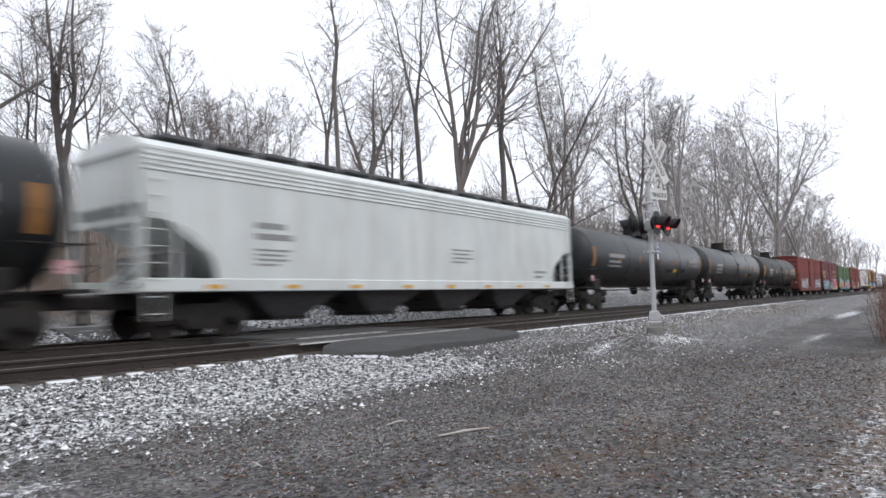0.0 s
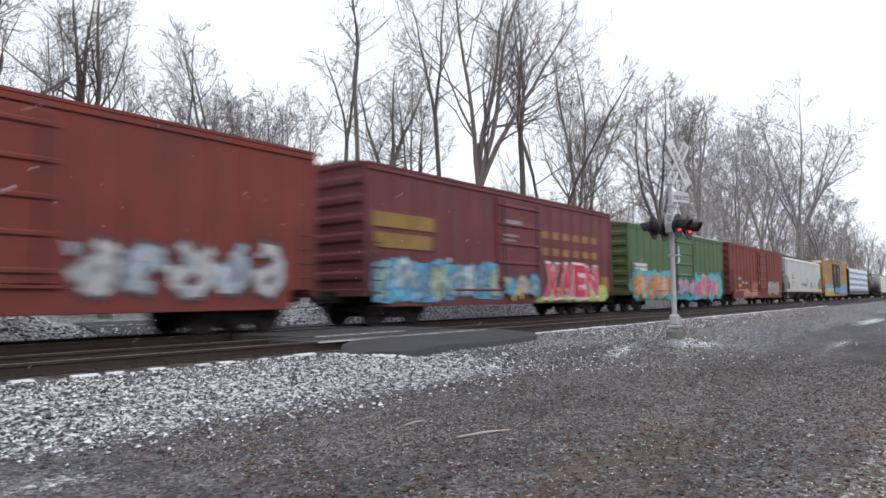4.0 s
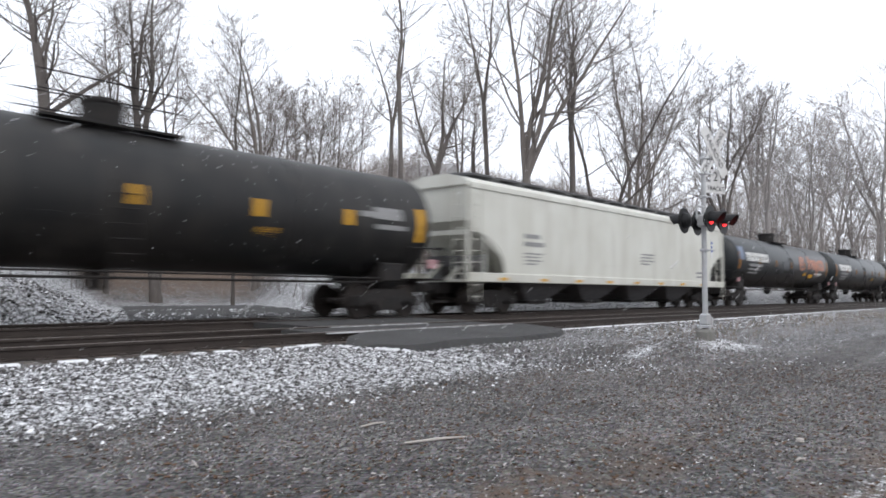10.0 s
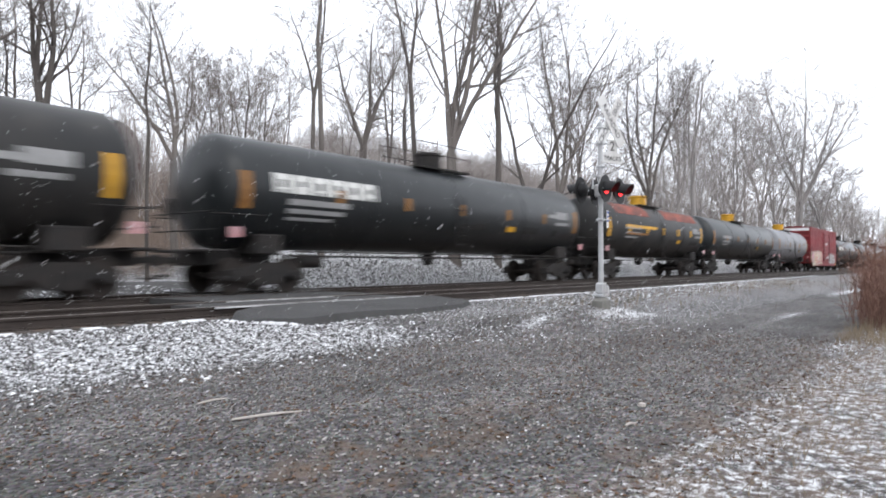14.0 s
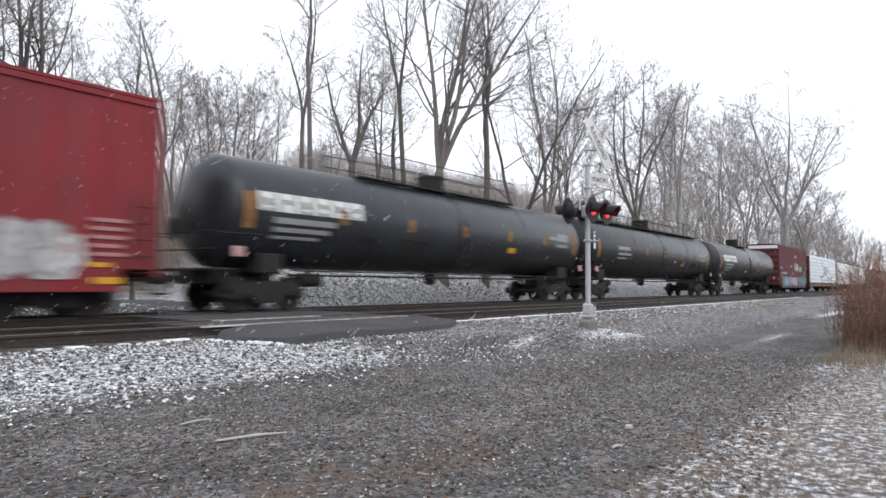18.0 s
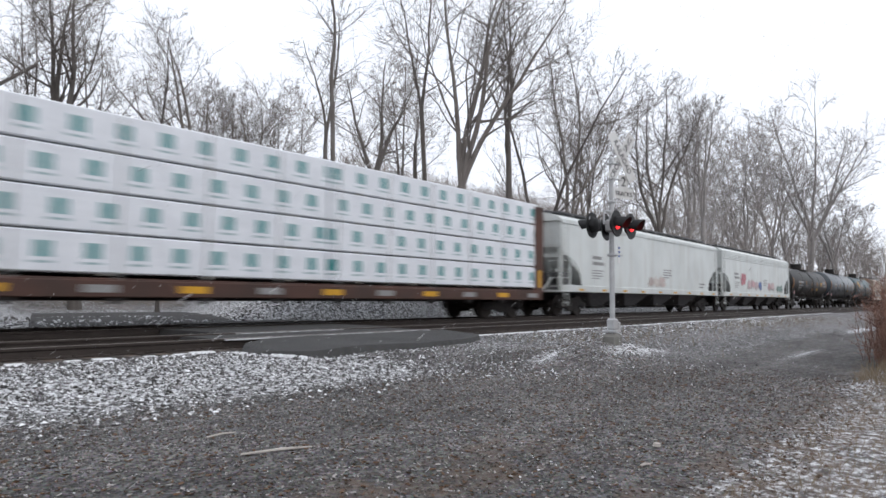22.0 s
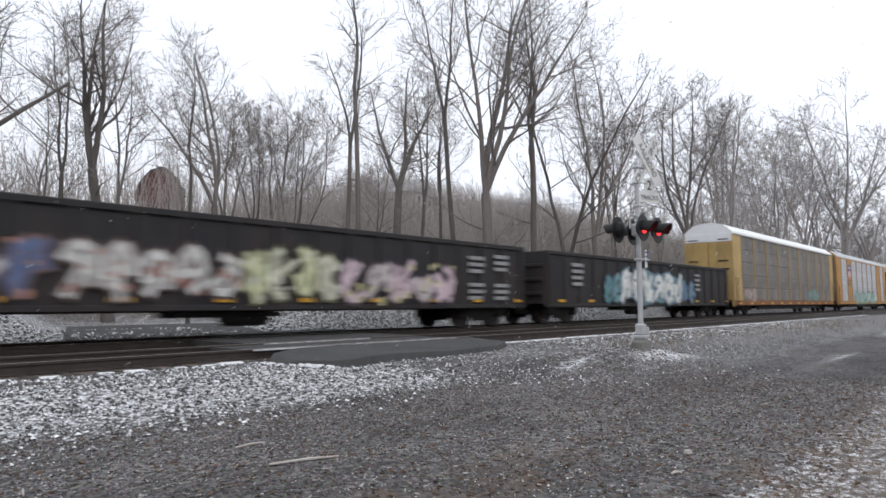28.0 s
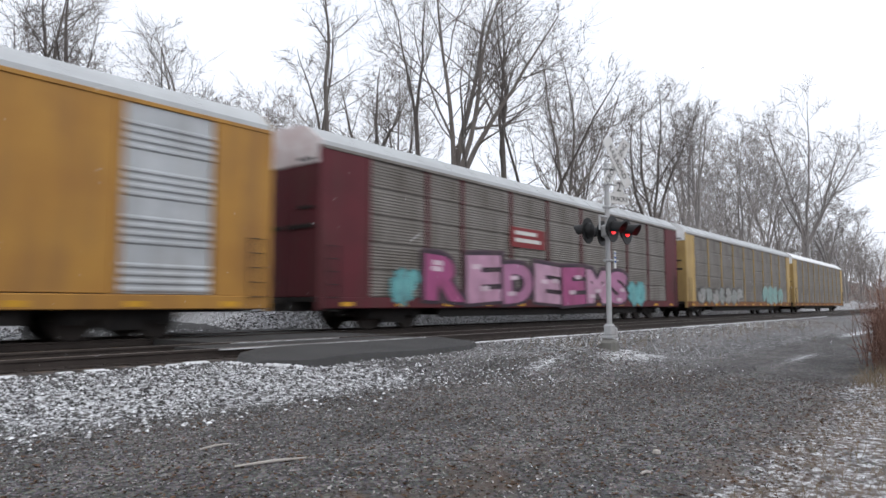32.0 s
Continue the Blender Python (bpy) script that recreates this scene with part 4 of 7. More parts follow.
    part("brake_reservoir", Shape().lathe([(0, 0.1), (0.08, 0.2), (0.9, 0.2), (0.98, 0.1)], "x", (3.3, -0.5, 0.85), 14), M["truck"], car, smooth=True)
    part("brake_wheel", Shape().lathe([(-0.02, 0.26), (0.02, 0.26), (0.02, 0.22), (-0.02, 0.22)], "x", (0.06, 0.5, 2.2), 18), M["truck"], car)
    add_couplers(car, L)
    # manway, platform and railing on top
    xm, top = L * 0.5, crest
    man = part("manway", Shape().lathe([(top - 0.1, 0.50), (top + 0.46, 0.50), (top + 0.49, 0.54), (top + 0.56, 0.54), (top + 0.60, 0.44)], "z", (xm, 0, 0), 20), M["tape"] if white_valve else M["truck"], car, "yellow valve housing" if white_valve else "", smooth=True)
    for i in range(6):
        t = math.pi * i / 3
        part("manway_bolt", Shape().rod((xm + 0.47 * math.cos(t), 0.47 * math.sin(t), top + 0.46), (xm + 0.47 * math.cos(t), 0.47 * math.sin(t), top + 0.66), 0.025, n=6), M["truck"], man)
    reach = 4.6 if long_walk is True else long_walk
    w0, w1 = (xm - reach, xm + reach) if long_walk else (xm - 1.5, xm + 1.5)
    part("walkway", Shape().box(w0, w1, -0.85, -0.5, top - 0.08, top - 0.03).box(w0, w1, 0.5, 0.85, top - 0.08, top - 0.03), M["truck"], car, "steel grating walkway")
    for y in (-0.85, 0.85):
        hr = Shape()
        for x in np.linspace(w0, w1, 7 if long_walk else 4):
            hr.rod((float(x), y, top - 0.1), (float(x), y, top + 0.80), 0.02, n=5)
        for z in (top + 0.80, top + 0.42):
            hr.rod((w0, y, z), (w1, y, z), 0.017, n=5)
        part("handrail", hr, M["truck"], car)
    for far in (-1, 1):
        lad = Shape()
        for x in (xm - 0.22, xm + 0.22):
            lad.rod((x, far * 1.58, 1.0), (x, far * 1.58, 2.9), 0.016, n=5)
            lad.rod((x, far * 1.58, 2.9), (x, far * 0.85, top - 0.05), 0.016, n=5)
        for z in np.arange(1.15, 2.9, 0.3):
            lad.rod((xm - 0.22, far * 1.58, float(z)), (xm + 0.22, far * 1.58, float(z)), 0.013, n=5)
        part("ladder", lad, M["truck"], car)
    part("outlet", Shape().lathe([(0.72, 0.12), (0.8, 0.2), (1.2, 0.26)], "z", (xm, 0, 0), 14), M["truck"], car)
    # reflective tape, writing and placards
    for x, tall in ((0.95, True), (L * 0.21, False), (L * 0.36, False), (L * 0.51, False), (L * 0.66, False), (L * 0.80, False), (L - 1.15, True)):
        skin("reflective_tape", x - 0.13, x + 0.13, zc - (0.52 if tall else 0.22), zc + (0.42 if tall else 0.18), M[tape])
    if red_top:
        skin("red_band", 2.2, L * 0.40, zc + 0.72, zc + 1.28, M["redtop"], "faded red paint on the tank's shoulder")
        skin("red_band", L * 0.56, L - 1.6, zc + 0.72, zc + 1.28, M["redtop"], "faded red paint on the tank's shoulder")
        skin("yellow_lettering", 3.0, 7.2, zc + 0.02, zc + 0.17, M["tape"])
        skin("yellow_lettering", 3.2, 6.0, zc - 0.34, zc - 0.24, M["orange_tape"])
    if letters:
        x = letters
        for k in range(6):
            skin("lettering_block", x, x + 0.56, zc - 0.04, zc + 0.46, M["bar"], "white block letter of the lessor's mark")
            skin("letter_notch", x + 0.18, x + 0.36, zc + (0.16 if k % 2 else 0.10), zc + 0.30, paint, lift=0.014)
            if k % 3 != 1:
                skin("letter_notch", x + 0.20, x + 0.36, zc - 0.05, zc + 0.04, paint, lift=0.014)
            x += 0.645
        skin("lettering", letters + 0.5, letters + 2.7, zc - 0.34, zc - 0.18, M["bargrey"])
        skin("lettering", letters + 0.5, letters + 2.5, zc - 0.56, zc - 0.44, M["bargrey"])
        skin("lettering", letters + 0.5, letters + 2.1, zc - 0.74, zc - 0.66, M["bargrey"])
    else:
        x = 2.6 + rng.uniform(0, 0.8)
        skin("lettering", x, x + rng.uniform(1.6, 2.4), zc - 0.05, zc + 0.14, M["bargrey"])
        skin("lettering", x, x + rng.uniform(1.2, 2.0), zc - 0.32, zc - 0.20, M["bargrey"])
        skin("lettering", x, x + rng.uniform(1.2, 2.0), zc - 0.52, zc - 0.44, M["bargrey"])
    skin("lettering", L * 0.82, L * 0.82 + 1.5, zc + 0.05, zc + 0.20, M["bargrey"])
    skin("lettering", L * 0.85, L * 0.85 + 1.1, zc - 0.25, zc - 0.12, M["bargrey"])
    skin("test_panel", L - 2.9, L - 1.9, zc + 0.02, zc + 0.34, M["bargrey"], "stencilled test panel")
    skin("yellow_sticker", L * 0.66, L * 0.66 + 0.55, zc - 0.66, zc - 0.46, M["tape"])
    for _ in range(4):
        x = rng.uniform(3, L - 3)
        skin("scuff", x, x + rng.uniform(0.3, 1.4), zc - rng.uniform(0.55, 0.75), zc - rng.uniform(0.4, 0.5), M["dark"])
    if placards:
        for end, sg in ((0.0, 1), (L, -1)):
            part("placard", Shape().box(end + sg * 0.5, end + sg * 0.78, -1.515, -1.50, 1.42, 1.68), M["placard"], car, "red and white hazard placard")
    return keep(car, s0), skin, zc


# ---- boxcars ----
def boxcar(s0, s1, height, paint, label, door_paint=None, doors=((0.44, 0.66),), posts=True, top_end=None, roof_paint=None, z0=0.55):
    car = thing("boxcar", label, "boxcar", group="freight train")
    L = s1 - s0
    eave = height - 0.18
    half = 1.50
    part("body", Shape().box(0.12, L - 0.12, -half, half, 1.02, eave, 0.03), paint, car)
    part("side_sill", Shape().box(0.9, L - 0.9, -half - 0.02, -half + 0.10, z0, 1.05, 0.015).box(0.9, L - 0.9, half - 0.1, half + 0.02, z0, 1.05, 0.015), paint, car)
    part("underframe", Shape().box(0.0, L, -0.35, 0.35, 0.68, 1.02).box(1.4, 2.2, -1.35, 1.35, 0.8, 1.02).box(L - 2.2, L - 1.4, -1.35, 1.35, 0.8, 1.02), M["truck"], car)
    part("brake_gear", Shape().lathe([(0, 0.1), (0.1, 0.2), (0.9, 0.2), (1.0, 0.1)], "x", (L * 0.42, -0.6, 0.75), 12).box(L * 0.55, L * 0.6, -0.9, -0.5, 0.55, 0.85), M["truck"], car)
    prof = [(-half - 0.06, eave - 0.02), (-half - 0.06, eave + 0.05), (-0.5, height - 0.01), (0.5, height - 0.01), (half + 0.06, eave + 0.05), (half + 0.06, eave - 0.02)]
    roof = part("roof", Shape().sweep(prof, 0.05, L - 0.05), roof_paint or paint, car)
    seams = Shape()
    for x in np.arange(1.2, L - 0.8, 1.35):
        seams.sweep([(a_, b_ + 0.03) for a_, b_ in prof], float(x), float(x) + 0.06)
    part("roof_seams", seams, roof_paint or paint, roof)
    part("eave_rail", Shape().box(0.1, L - 0.1, -half - 0.05, -half, eave - 0.16, eave - 0.03, 0.01), paint, car)
    if posts:
        post = shared(("post", height, paint.name), lambda: Shape().sweep([(-0.07, -half), (-0.045, -half - 0.028), (0.045, -half - 0.028), (0.07, -half)], 1.04, eave - 0.1, "z").mesh("side_post", paint))
        k = round((L - 0.6) / 0.95)
        for i in range(k + 1):
            x = 0.3 + (L - 0.6) * i / k
            if not any(a_ * L - 0.2 < x < b_ * L + 0.2 for a_, b_ in doors):
                part("side_post", post, None, car).matrix_basis = pose(x, 0, 0)
    for a_, b_ in doors:
        xa, xb = a_ * L, b_ * L
        dp = door_paint or paint
        door = part("door", Shape().box(xa, xb, -half - 0.075, -half - 0.02, 1.12, eave - 0.22, 0.012), dp, car, "sliding plug door")
        for z in np.linspace(1.35, eave - 0.5, 5):
            part("door_rib", Shape().sweep([(-half - 0.075, float(z) - 0.07), (-half - 0.12, float(z) - 0.03), (-half - 0.12, float(z) + 0.03), (-half - 0.075, float(z) + 0.07)], xa + 0.1, xb - 0.1), dp, door)
        for xr in (xa + 0.35, xb - 0.35):
            part("door_rod", Shape().rod((xr, -half - 0.13, 1.1), (xr, -half - 0.13, eave - 0.3), 0.022, n=6), M["truck"], door)
        part("door_track", Shape().box(xa - (xb - xa) * 0.85, xb + 0.1, -half - 0.09, -half, 1.03, 1.10, 0.01), paint, car)
    for end, sg in ((0.12, -1), (L - 0.12, 1)):
        for z in np.linspace(1.45, eave - 0.45, 6):
            z = float(z)
            part("end_rib", Shape().sweep([(end, z - 0.16), (end + sg * 0.07, z - 0.08), (end + sg * 0.07, z + 0.08), (end, z + 0.16)], -half + 0.12, half - 0.12, "y"), paint, car)
        if top_end and sg < 0:
            part("end_panel", Shape().box(end - 0.035, end, -half, half, eave - 0.42, eave + 0.02, 0.008), M[top_end], car, "white-painted top of the end")
        part("corner_post", Shape().box(end - 0.05, end + 0.05, -half - 0.012, -half + 0.1, 1.0, eave, 0.01).box(end - 0.05, end + 0.05, half - 0.1, half + 0.012, 1.0, eave, 0.01), paint, car)
        part("end_sill", Shape().box(end - 0.08, end + 0.08, -half, half, 0.85, 1.08, 0.02), paint, car)
        ladder(car, end + (0.12 if sg < 0 else -0.54), -half - 0.09, 0.45, 2.6, M["truck"])
        add_truck(car, 2.0 if sg < 0 else L - 2.0)
    add_couplers(car, L)
    for x in np.arange(1.6, L - 1.2, 2.4):
        plate(car, "reflective_tape", float(x), float(x) + 0.45, 1.07, 1.17, M["tape"], -half - 0.022)
    return keep(car, s0)


# ---- covered hoppers ----
def hopper(s0, s1, paint, label, top=4.62, eave=4.16, bays=4, ribs=False, deep=False, sill_paint=None, tag_seed=1):
    car = thing("covered_hopper", label, "hopper car", group="freight train")
    L = s1 - s0
    half, rng = 1.50, random.Random(tag_seed)
    low, cut = 1.30, 1.9
    edge = []
    for i in range(9):
        t = i / 8
        edge.append((0.25 + (cut - 0.25) * math.sin(t * math.pi / 2), 2.65 - (2.65 - low) * (1 - math.cos(t * math.pi / 2))))
    out = [(0.05, eave), (0.05, 2.65)] + edge + [(L - x, z) for x, z in reversed(edge)] + [(L - 0.05, 2.65), (L - 0.05, eave)]
    part("side_sheet", Shape().sweep(out, -half, -half + 0.04, "y"), paint, car)
    part("side_sheet", Shape().sweep(out, half - 0.04, half, "y"), paint, car)
    slope = [(0.12, 3.0), (0.12, eave), (L - 0.12, eave), (L - 0.12, 3.0), (L - 2.6, low), (2.6, low)]
    part("body", Shape().sweep(slope, -half + 0.04, half - 0.04, "y"), paint, car)
    prof = [(-half - 0.02, eave - 0.03), (-half - 0.02, eave + 0.04), (-1.25, eave + 0.22), (-0.6, top - 0.08), (0.6, top - 0.08), (1.25, eave + 0.22), (half + 0.02, eave + 0.04), (half + 0.02, eave - 0.03)]
    roof = part("roof", Shape().sweep(prof, 0.02, L - 0.02), paint, car)
    n_hatch = round((L - 1.6) / 1.45)
    for k in range(n_hatch):
        x = 0.8 + (L - 1.6) * k / n_hatch
        part("hatch_cover", Shape().box(x, x + 1.12, -0.48, 0.48, top - 0.09, top + 0.10, 0.03), M["bardark"], roof, "dark hatch cover")
        part("running_board", Shape().box(x - 0.04, x + 1.20, -1.0, -0.60, top - 0.05, top + 0.03, 0.01), M["bardark"], roof, "dark grating running board")
        part("running_board", Shape().box(x - 0.04, x + 1.20, 0.60, 1.0, top - 0.05, top + 0.03, 0.01), M["bardark"], roof, "dark grating running board")
        part("board_bracket", Shape().box(x + 1.22, x + 1.27, -1.02, -0.96, eave + 0.1, top - 0.02), M["bargrey"], roof)
    if ribs:
        for k in range(4):
            z = eave - 0.14 - 0.11 * k
            part("side_rib", Shape().sweep([(-half, z - 0.035), (-half - 0.03, z - 0.012), (-half - 0.03, z + 0.012), (-half, z + 0.035)], 0.1, L - 0.1), paint, car)
    else:
        part("top_chord", Shape().box(0.04, L - 0.04, -half - 0.04, -half, eave - 0.14, eave, 0.01), paint, car)
    sill = part("side_sill", Shape().box(0.02, L - 0.02, -half - 0.05, -half + 0.08, 1.06, 1.36, 0.02).box(0.02, L - 0.02, half - 0.08, half + 0.05, 1.06, 1.36, 0.02), sill_paint or paint, car)
    part("centre_sill", Shape().box(0.0, L, -0.28, 0.28, 0.7, 1.05), M["truck"], car)
    # outlet hoppers below
    span = (L - 5.6) / bays
    for k in range(bays):
        xa, xb = 2.8 + k * span + 0.06, 2.8 + (k + 1) * span - 0.06
        mid = (xa + xb) / 2
        zb = 0.42
        bay = part("outlet_bay", Shape().add(
            [(xa, -1.3, 1.2), (xb, -1.3, 1.2), (xb, 1.3, 1.2), (xa, 1.3, 1.2), (mid - 0.55, -0.75, zb), (mid + 0.55, -0.75, zb), (mid + 0.55, 0.75, zb), (mid - 0.55, 0.75, zb)],
            [(0, 1, 2, 3), (4, 7, 6, 5), (0, 4, 5, 1), (1, 5, 6, 2), (2, 6, 7, 3), (3, 7, 4, 0)]), M["bardark"], car, "dark outlet bay")
        part("outlet_gate", Shape().box(mid - 0.6, mid + 0.6, -0.85, 0.85, zb - 0.1, zb + 0.03, 0.02).rod((mid - 0.2, -1.1, zb), (mid + 0.2, -1.1, zb), 0.04), M["truck"], bay)
    # end cages with ladders
    for end, sg in ((0.0, 1), (L, -1)):
        cage = Shape()
        for y in (-1.46, 1.46):
            cage.box(end + sg * 0.03, end + sg * 0.13, y - 0.04, y + 0.04, 1.1, 2.9)
            cage.rod((end + sg * 0.9, y, 1.3), (end + sg * 0.9, y, 2.5), 0.03, n=6)
        cage.box(end + sg * 0.03, end + sg * 0.10, -1.46, 1.46, 2.55, 2.7)
        cage.box(end + sg * 0.0, end + sg * 2.3, -1.45, 1.45, 1.06, 1.14)
        for y in (-0.5, 0.5):
            cage.rod((end + sg * 0.2, y, 1.1), (end + sg * 1.6, y, 2.2), 0.05, n=6)
        part("end_cage", cage, paint, car)
        ladder(car, end + (0.14 if sg > 0 else -0.56), -half - 0.06, 0.45, eave, paint)
        lad = Shape()
        for z in np.arange(1.3, eave, 0.36):
            lad.rod((end - sg * 0.03, -1.4, float(z)), (end - sg * 0.03, -0.95, float(z)), 0.014, n=5)
        lad.rod((end - sg * 0.03, -1.4, 1.1), (end - sg * 0.03, -1.4, eave), 0.016, n=5).rod((end - sg * 0.03, -0.95, 1.1), (end - sg * 0.03, -0.95, eave), 0.016, n=5)
        part("end_ladder", lad, paint, car)
        part("reservoir", Shape().lathe([(0, 0.1), (0.08, 0.2), (0.8, 0.2), (0.88, 0.1)], "y", (end + sg * 1.0, -0.4, 1.4), 12), M["truck"], car, smooth=True)
        part("brake_rigging", Shape().box(end + sg * 0.95, end + sg * 1.35, -1.2, 1.2, 1.12, 1.95, 0.03), M["bardark"], car, "dark brake rigging under the slope sheet")
        part("brake_cylinder", Shape().lathe([(0, 0.1), (0.06, 0.17), (0.7, 0.17), (0.76, 0.08)], "x", (end + sg * 0.5 - 0.2, -1.05, 1.55), 12), M["truck"], car, smooth=True)
        add_truck(car, 1.85 if sg > 0 else L - 1.85)
    add_couplers(car, L)
    bars(car, 3.0, 2.75, (0.9, 1.15), 0.15, 0.12, M["bargrey"], -half - 0.002)
    bars(car, 3.0, 2.1, (1.1, 0.9, 1.0, 0.7), 0.05, 0.07, M["bargrey"], -half - 0.002)
    bars(car, L * 0.55, 2.45, (1.2, 1.0, 1.2, 0.8), 0.06, 0.08, M["bargrey"], -half - 0.002)
    bars(car, L * 0.83, 1.8, (1.0, 0.7), 0.10, 0.1, M["bargrey"], -half - 0.002)
    for x in np.arange(1.6, L - 1.0, 2.3):
        plate(car, "reflective_tape", float(x), float(x) + 0.4, 1.12, 1.22, M["tape"], -half - 0.052)
    return keep(car, s0)


# ---- centerbeam lumber cars ----
def wrap(name, colour, cell, kind):
    """Printed lumber wrap: scalloped bands, or rows of square marks."""
    m = mat(name, (0.72, 0.74, 0.78), 0.35, colour2=(0.62, 0.64, 0.68), scale=3, amount=0.8, bump=0.25, bump_scale=6)
    n, l = m.node_tree.nodes, m.node_tree.links
    b = n["Principled BSDF"]
    base = b.inputs["Base Color"].links[0].from_socket
    sep = n.new("ShaderNodeSeparateXYZ")
    l.new(n["Texture Coordinate"].outputs["Object"], sep.inputs[0])

    def op(kind_, a, c=None):
        k = n.new("ShaderNodeMath")
        k.operation = kind_
        for i, q in enumerate((a, c)):
            if q is None:
                continue
            if isinstance(q, (int, float)):
                k.inputs[i].default_value = q
            else:
                l.new(q, k.inputs[i])
        return k.outputs[0]

    def tint(mask, colour_, under):
        mx = n.new("ShaderNodeMixRGB")
        mx.inputs[2].default_value = (*colour_, 1)
        l.new(mask, mx.inputs[0])
        l.new(under, mx.inputs[1])
        return mx.outputs[0]

    info = n.new("ShaderNodeObjectInfo")
    x, z = op("ADD", sep.outputs[0], op("MULTIPLY", info.outputs["Random"], 7.0)), sep.outputs[2]
    if kind == "waves":
        wave = op("ABSOLUTE", op("SINE", op("MULTIPLY", x, math.pi / cell)))
        line = op("SUBTRACT", 0.56, op("MULTIPLY", wave, 0.25))
        blue = op("MULTIPLY", op("LESS_THAN", z, line), op("GREATER_THAN", z, 0.10))
        out = tint(blue, colour, base)
        crest = op("MULTIPLY", op("LESS_THAN", z, op("SUBTRACT", line, 0.15)), op("GREATER_THAN", z, 0.10))
        out = tint(crest, (0.035, 0.12, 0.24), out)
        ph = op("FRACT", op("DIVIDE", x, 2 * cell))
        print_ = op("MULTIPLY", op("MULTIPLY", op("GREATER_THAN", ph, 0.3), op("LESS_THAN", ph, 0.62)), op("MULTIPLY", op("GREATER_THAN", z, 0.70), op("LESS_THAN", z, 0.75)))
        out = tint(print_, (0.5, 0.36, 0.37), out)
    else:
        ph = op("FRACT", op("DIVIDE", x, cell))
        sq = op("MULTIPLY", op("MULTIPLY", op("GREATER_THAN", ph, 0.38), op("LESS_THAN", ph, 0.66)), op("MULTIPLY", op("GREATER_THAN", z, 0.32), op("LESS_THAN", z, 0.64)))
        out = tint(sq, colour, base)
        ln = op("MULTIPLY", op("MULTIPLY", op("GREATER_THAN", ph, 0.3), op("LESS_THAN", ph, 0.72)), op("MULTIPLY", op("GREATER_THAN", z, 0.20), op("LESS_THAN", z, 0.25)))
        out = tint(ln, (0.3, 0.4, 0.42), out)
    l.new(out, b.inputs["Base Color"])
    return m


def centerbeam(s0, s1, frame_paint, wrap_mat, label, columns, joint):
    car = thing("centerbeam_flatcar", label, "flatcar", group="freight train")
    L = s1 - s0
    half = 1.48
    part("deck", Shape().box(0.1, L - 0.1, -half, half, 0.98, 1.10, 0.02), frame_paint, car)
    part("side_sill", Shape().box(0.1, L - 0.1, -half - 0.03, -half + 0.05, 0.70, 1.06, 0.02).box(0.1, L - 0.1, half - 0.05, half + 0.03, 0.70, 1.06, 0.02), frame_paint, car)
    part("centre_sill", Shape().box(0.0, L, -0.35, 0.35, 0.62, 1.0), M["truck"], car)
    part("centre_beam", Shape().box(0.3, L - 0.3, -0.06, 0.06, 1.1, 4.45), frame_paint, car)
    for end, sg in ((0.12, 1), (L - 0.12, -1)):
        bulk = part("bulkhead", Shape().box(end, end + sg * 0.10, -half, half, 1.0, 4.48, 0.01), frame_paint, car)
        for z in np.linspace(1.4, 4.3, 7):
            part("bulkhead_rib", Shape().box(end - sg * 0.09, end + sg * 0.002, -half + 0.02, half - 0.02, float(z) - 0.05, float(z) + 0.05, 0.01), frame_paint, bulk)
        part("bulkhead_post", Shape().box(end - sg * 0.1, end + sg * 0.55, -half - 0.02, -half + 0.05, 1.0, 4.48, 0.01).box(end - sg * 0.1, end + sg * 0.55, half - 0.05, half + 0.02, 1.0, 4.48, 0.01), frame_paint, bulk)
        plate(car, "reflective_tape", end + (0.1 if sg > 0 else -0.3), end + (0.3 if sg > 0 else -0.1), 1.2, 1.9, M["tape"], -half - 0.02)
        add_truck(car, 2.2 if sg > 0 else L - 2.2)
    add_couplers(car, L)
    xs = np.linspace(0.75, L - 0.30, columns + 1)
    zs = [1.16 + i * 0.855 for i in range(4)]
    me = {}
    for i in range(columns):
        for z in zs:
            for y0, y1 in ((-half + 0.0, -0.08), (0.08, half)):
                w = float(xs[i + 1] - xs[i]) - joint
                key = (round(w, 3), y0)
                if key not in me:
                    me[key] = Shape().box(0, w, y0, y1, 0.03, 0.845, 0.03).mesh("lumber_pack", wrap_mat)
                ob = part("lumber_pack", me[key], None, car, "plastic-wrapped bundle of lumber")
                ob.matrix_basis = pose(float(xs[i]), 0, z)
    lath = Shape().box(0, 0.09, -half + 0.02, half - 0.02, -0.012, 0.03).mesh("dunnage_strip", M["stick"])
    for z in zs:
        for x in np.arange(1.0, L - 0.6, 2.4):
            part("dunnage_strip", lath, None, car).matrix_basis = pose(float(x), 0, z)
    for i, x in enumerate(np.arange(1.2, L - 1.0, 2.1)):
        plate(car, "reflective_tape" if i % 2 else "stencil", float(x), float(x) + 0.7, 0.80, 0.96, M["tape"] if i % 2 else M["bargrey"], -half - 0.032)
    for x in np.arange(2.0, L - 1.0, 2.05):
        part("winch", Shape().lathe([(-0.09, 0.05), (-0.08, 0.08), (0.08, 0.08), (0.09, 0.05)], "x", (float(x), -half + 0.05, 0.64), 10), M["truck"], car)
        part("tie_down_strap", Shape().box(float(x) - 0.02, float(x) + 0.02, -half - 0.010, -half - 0.004, 1.05, 4.5), M["bargrey"], car)
    return keep(car, s0)


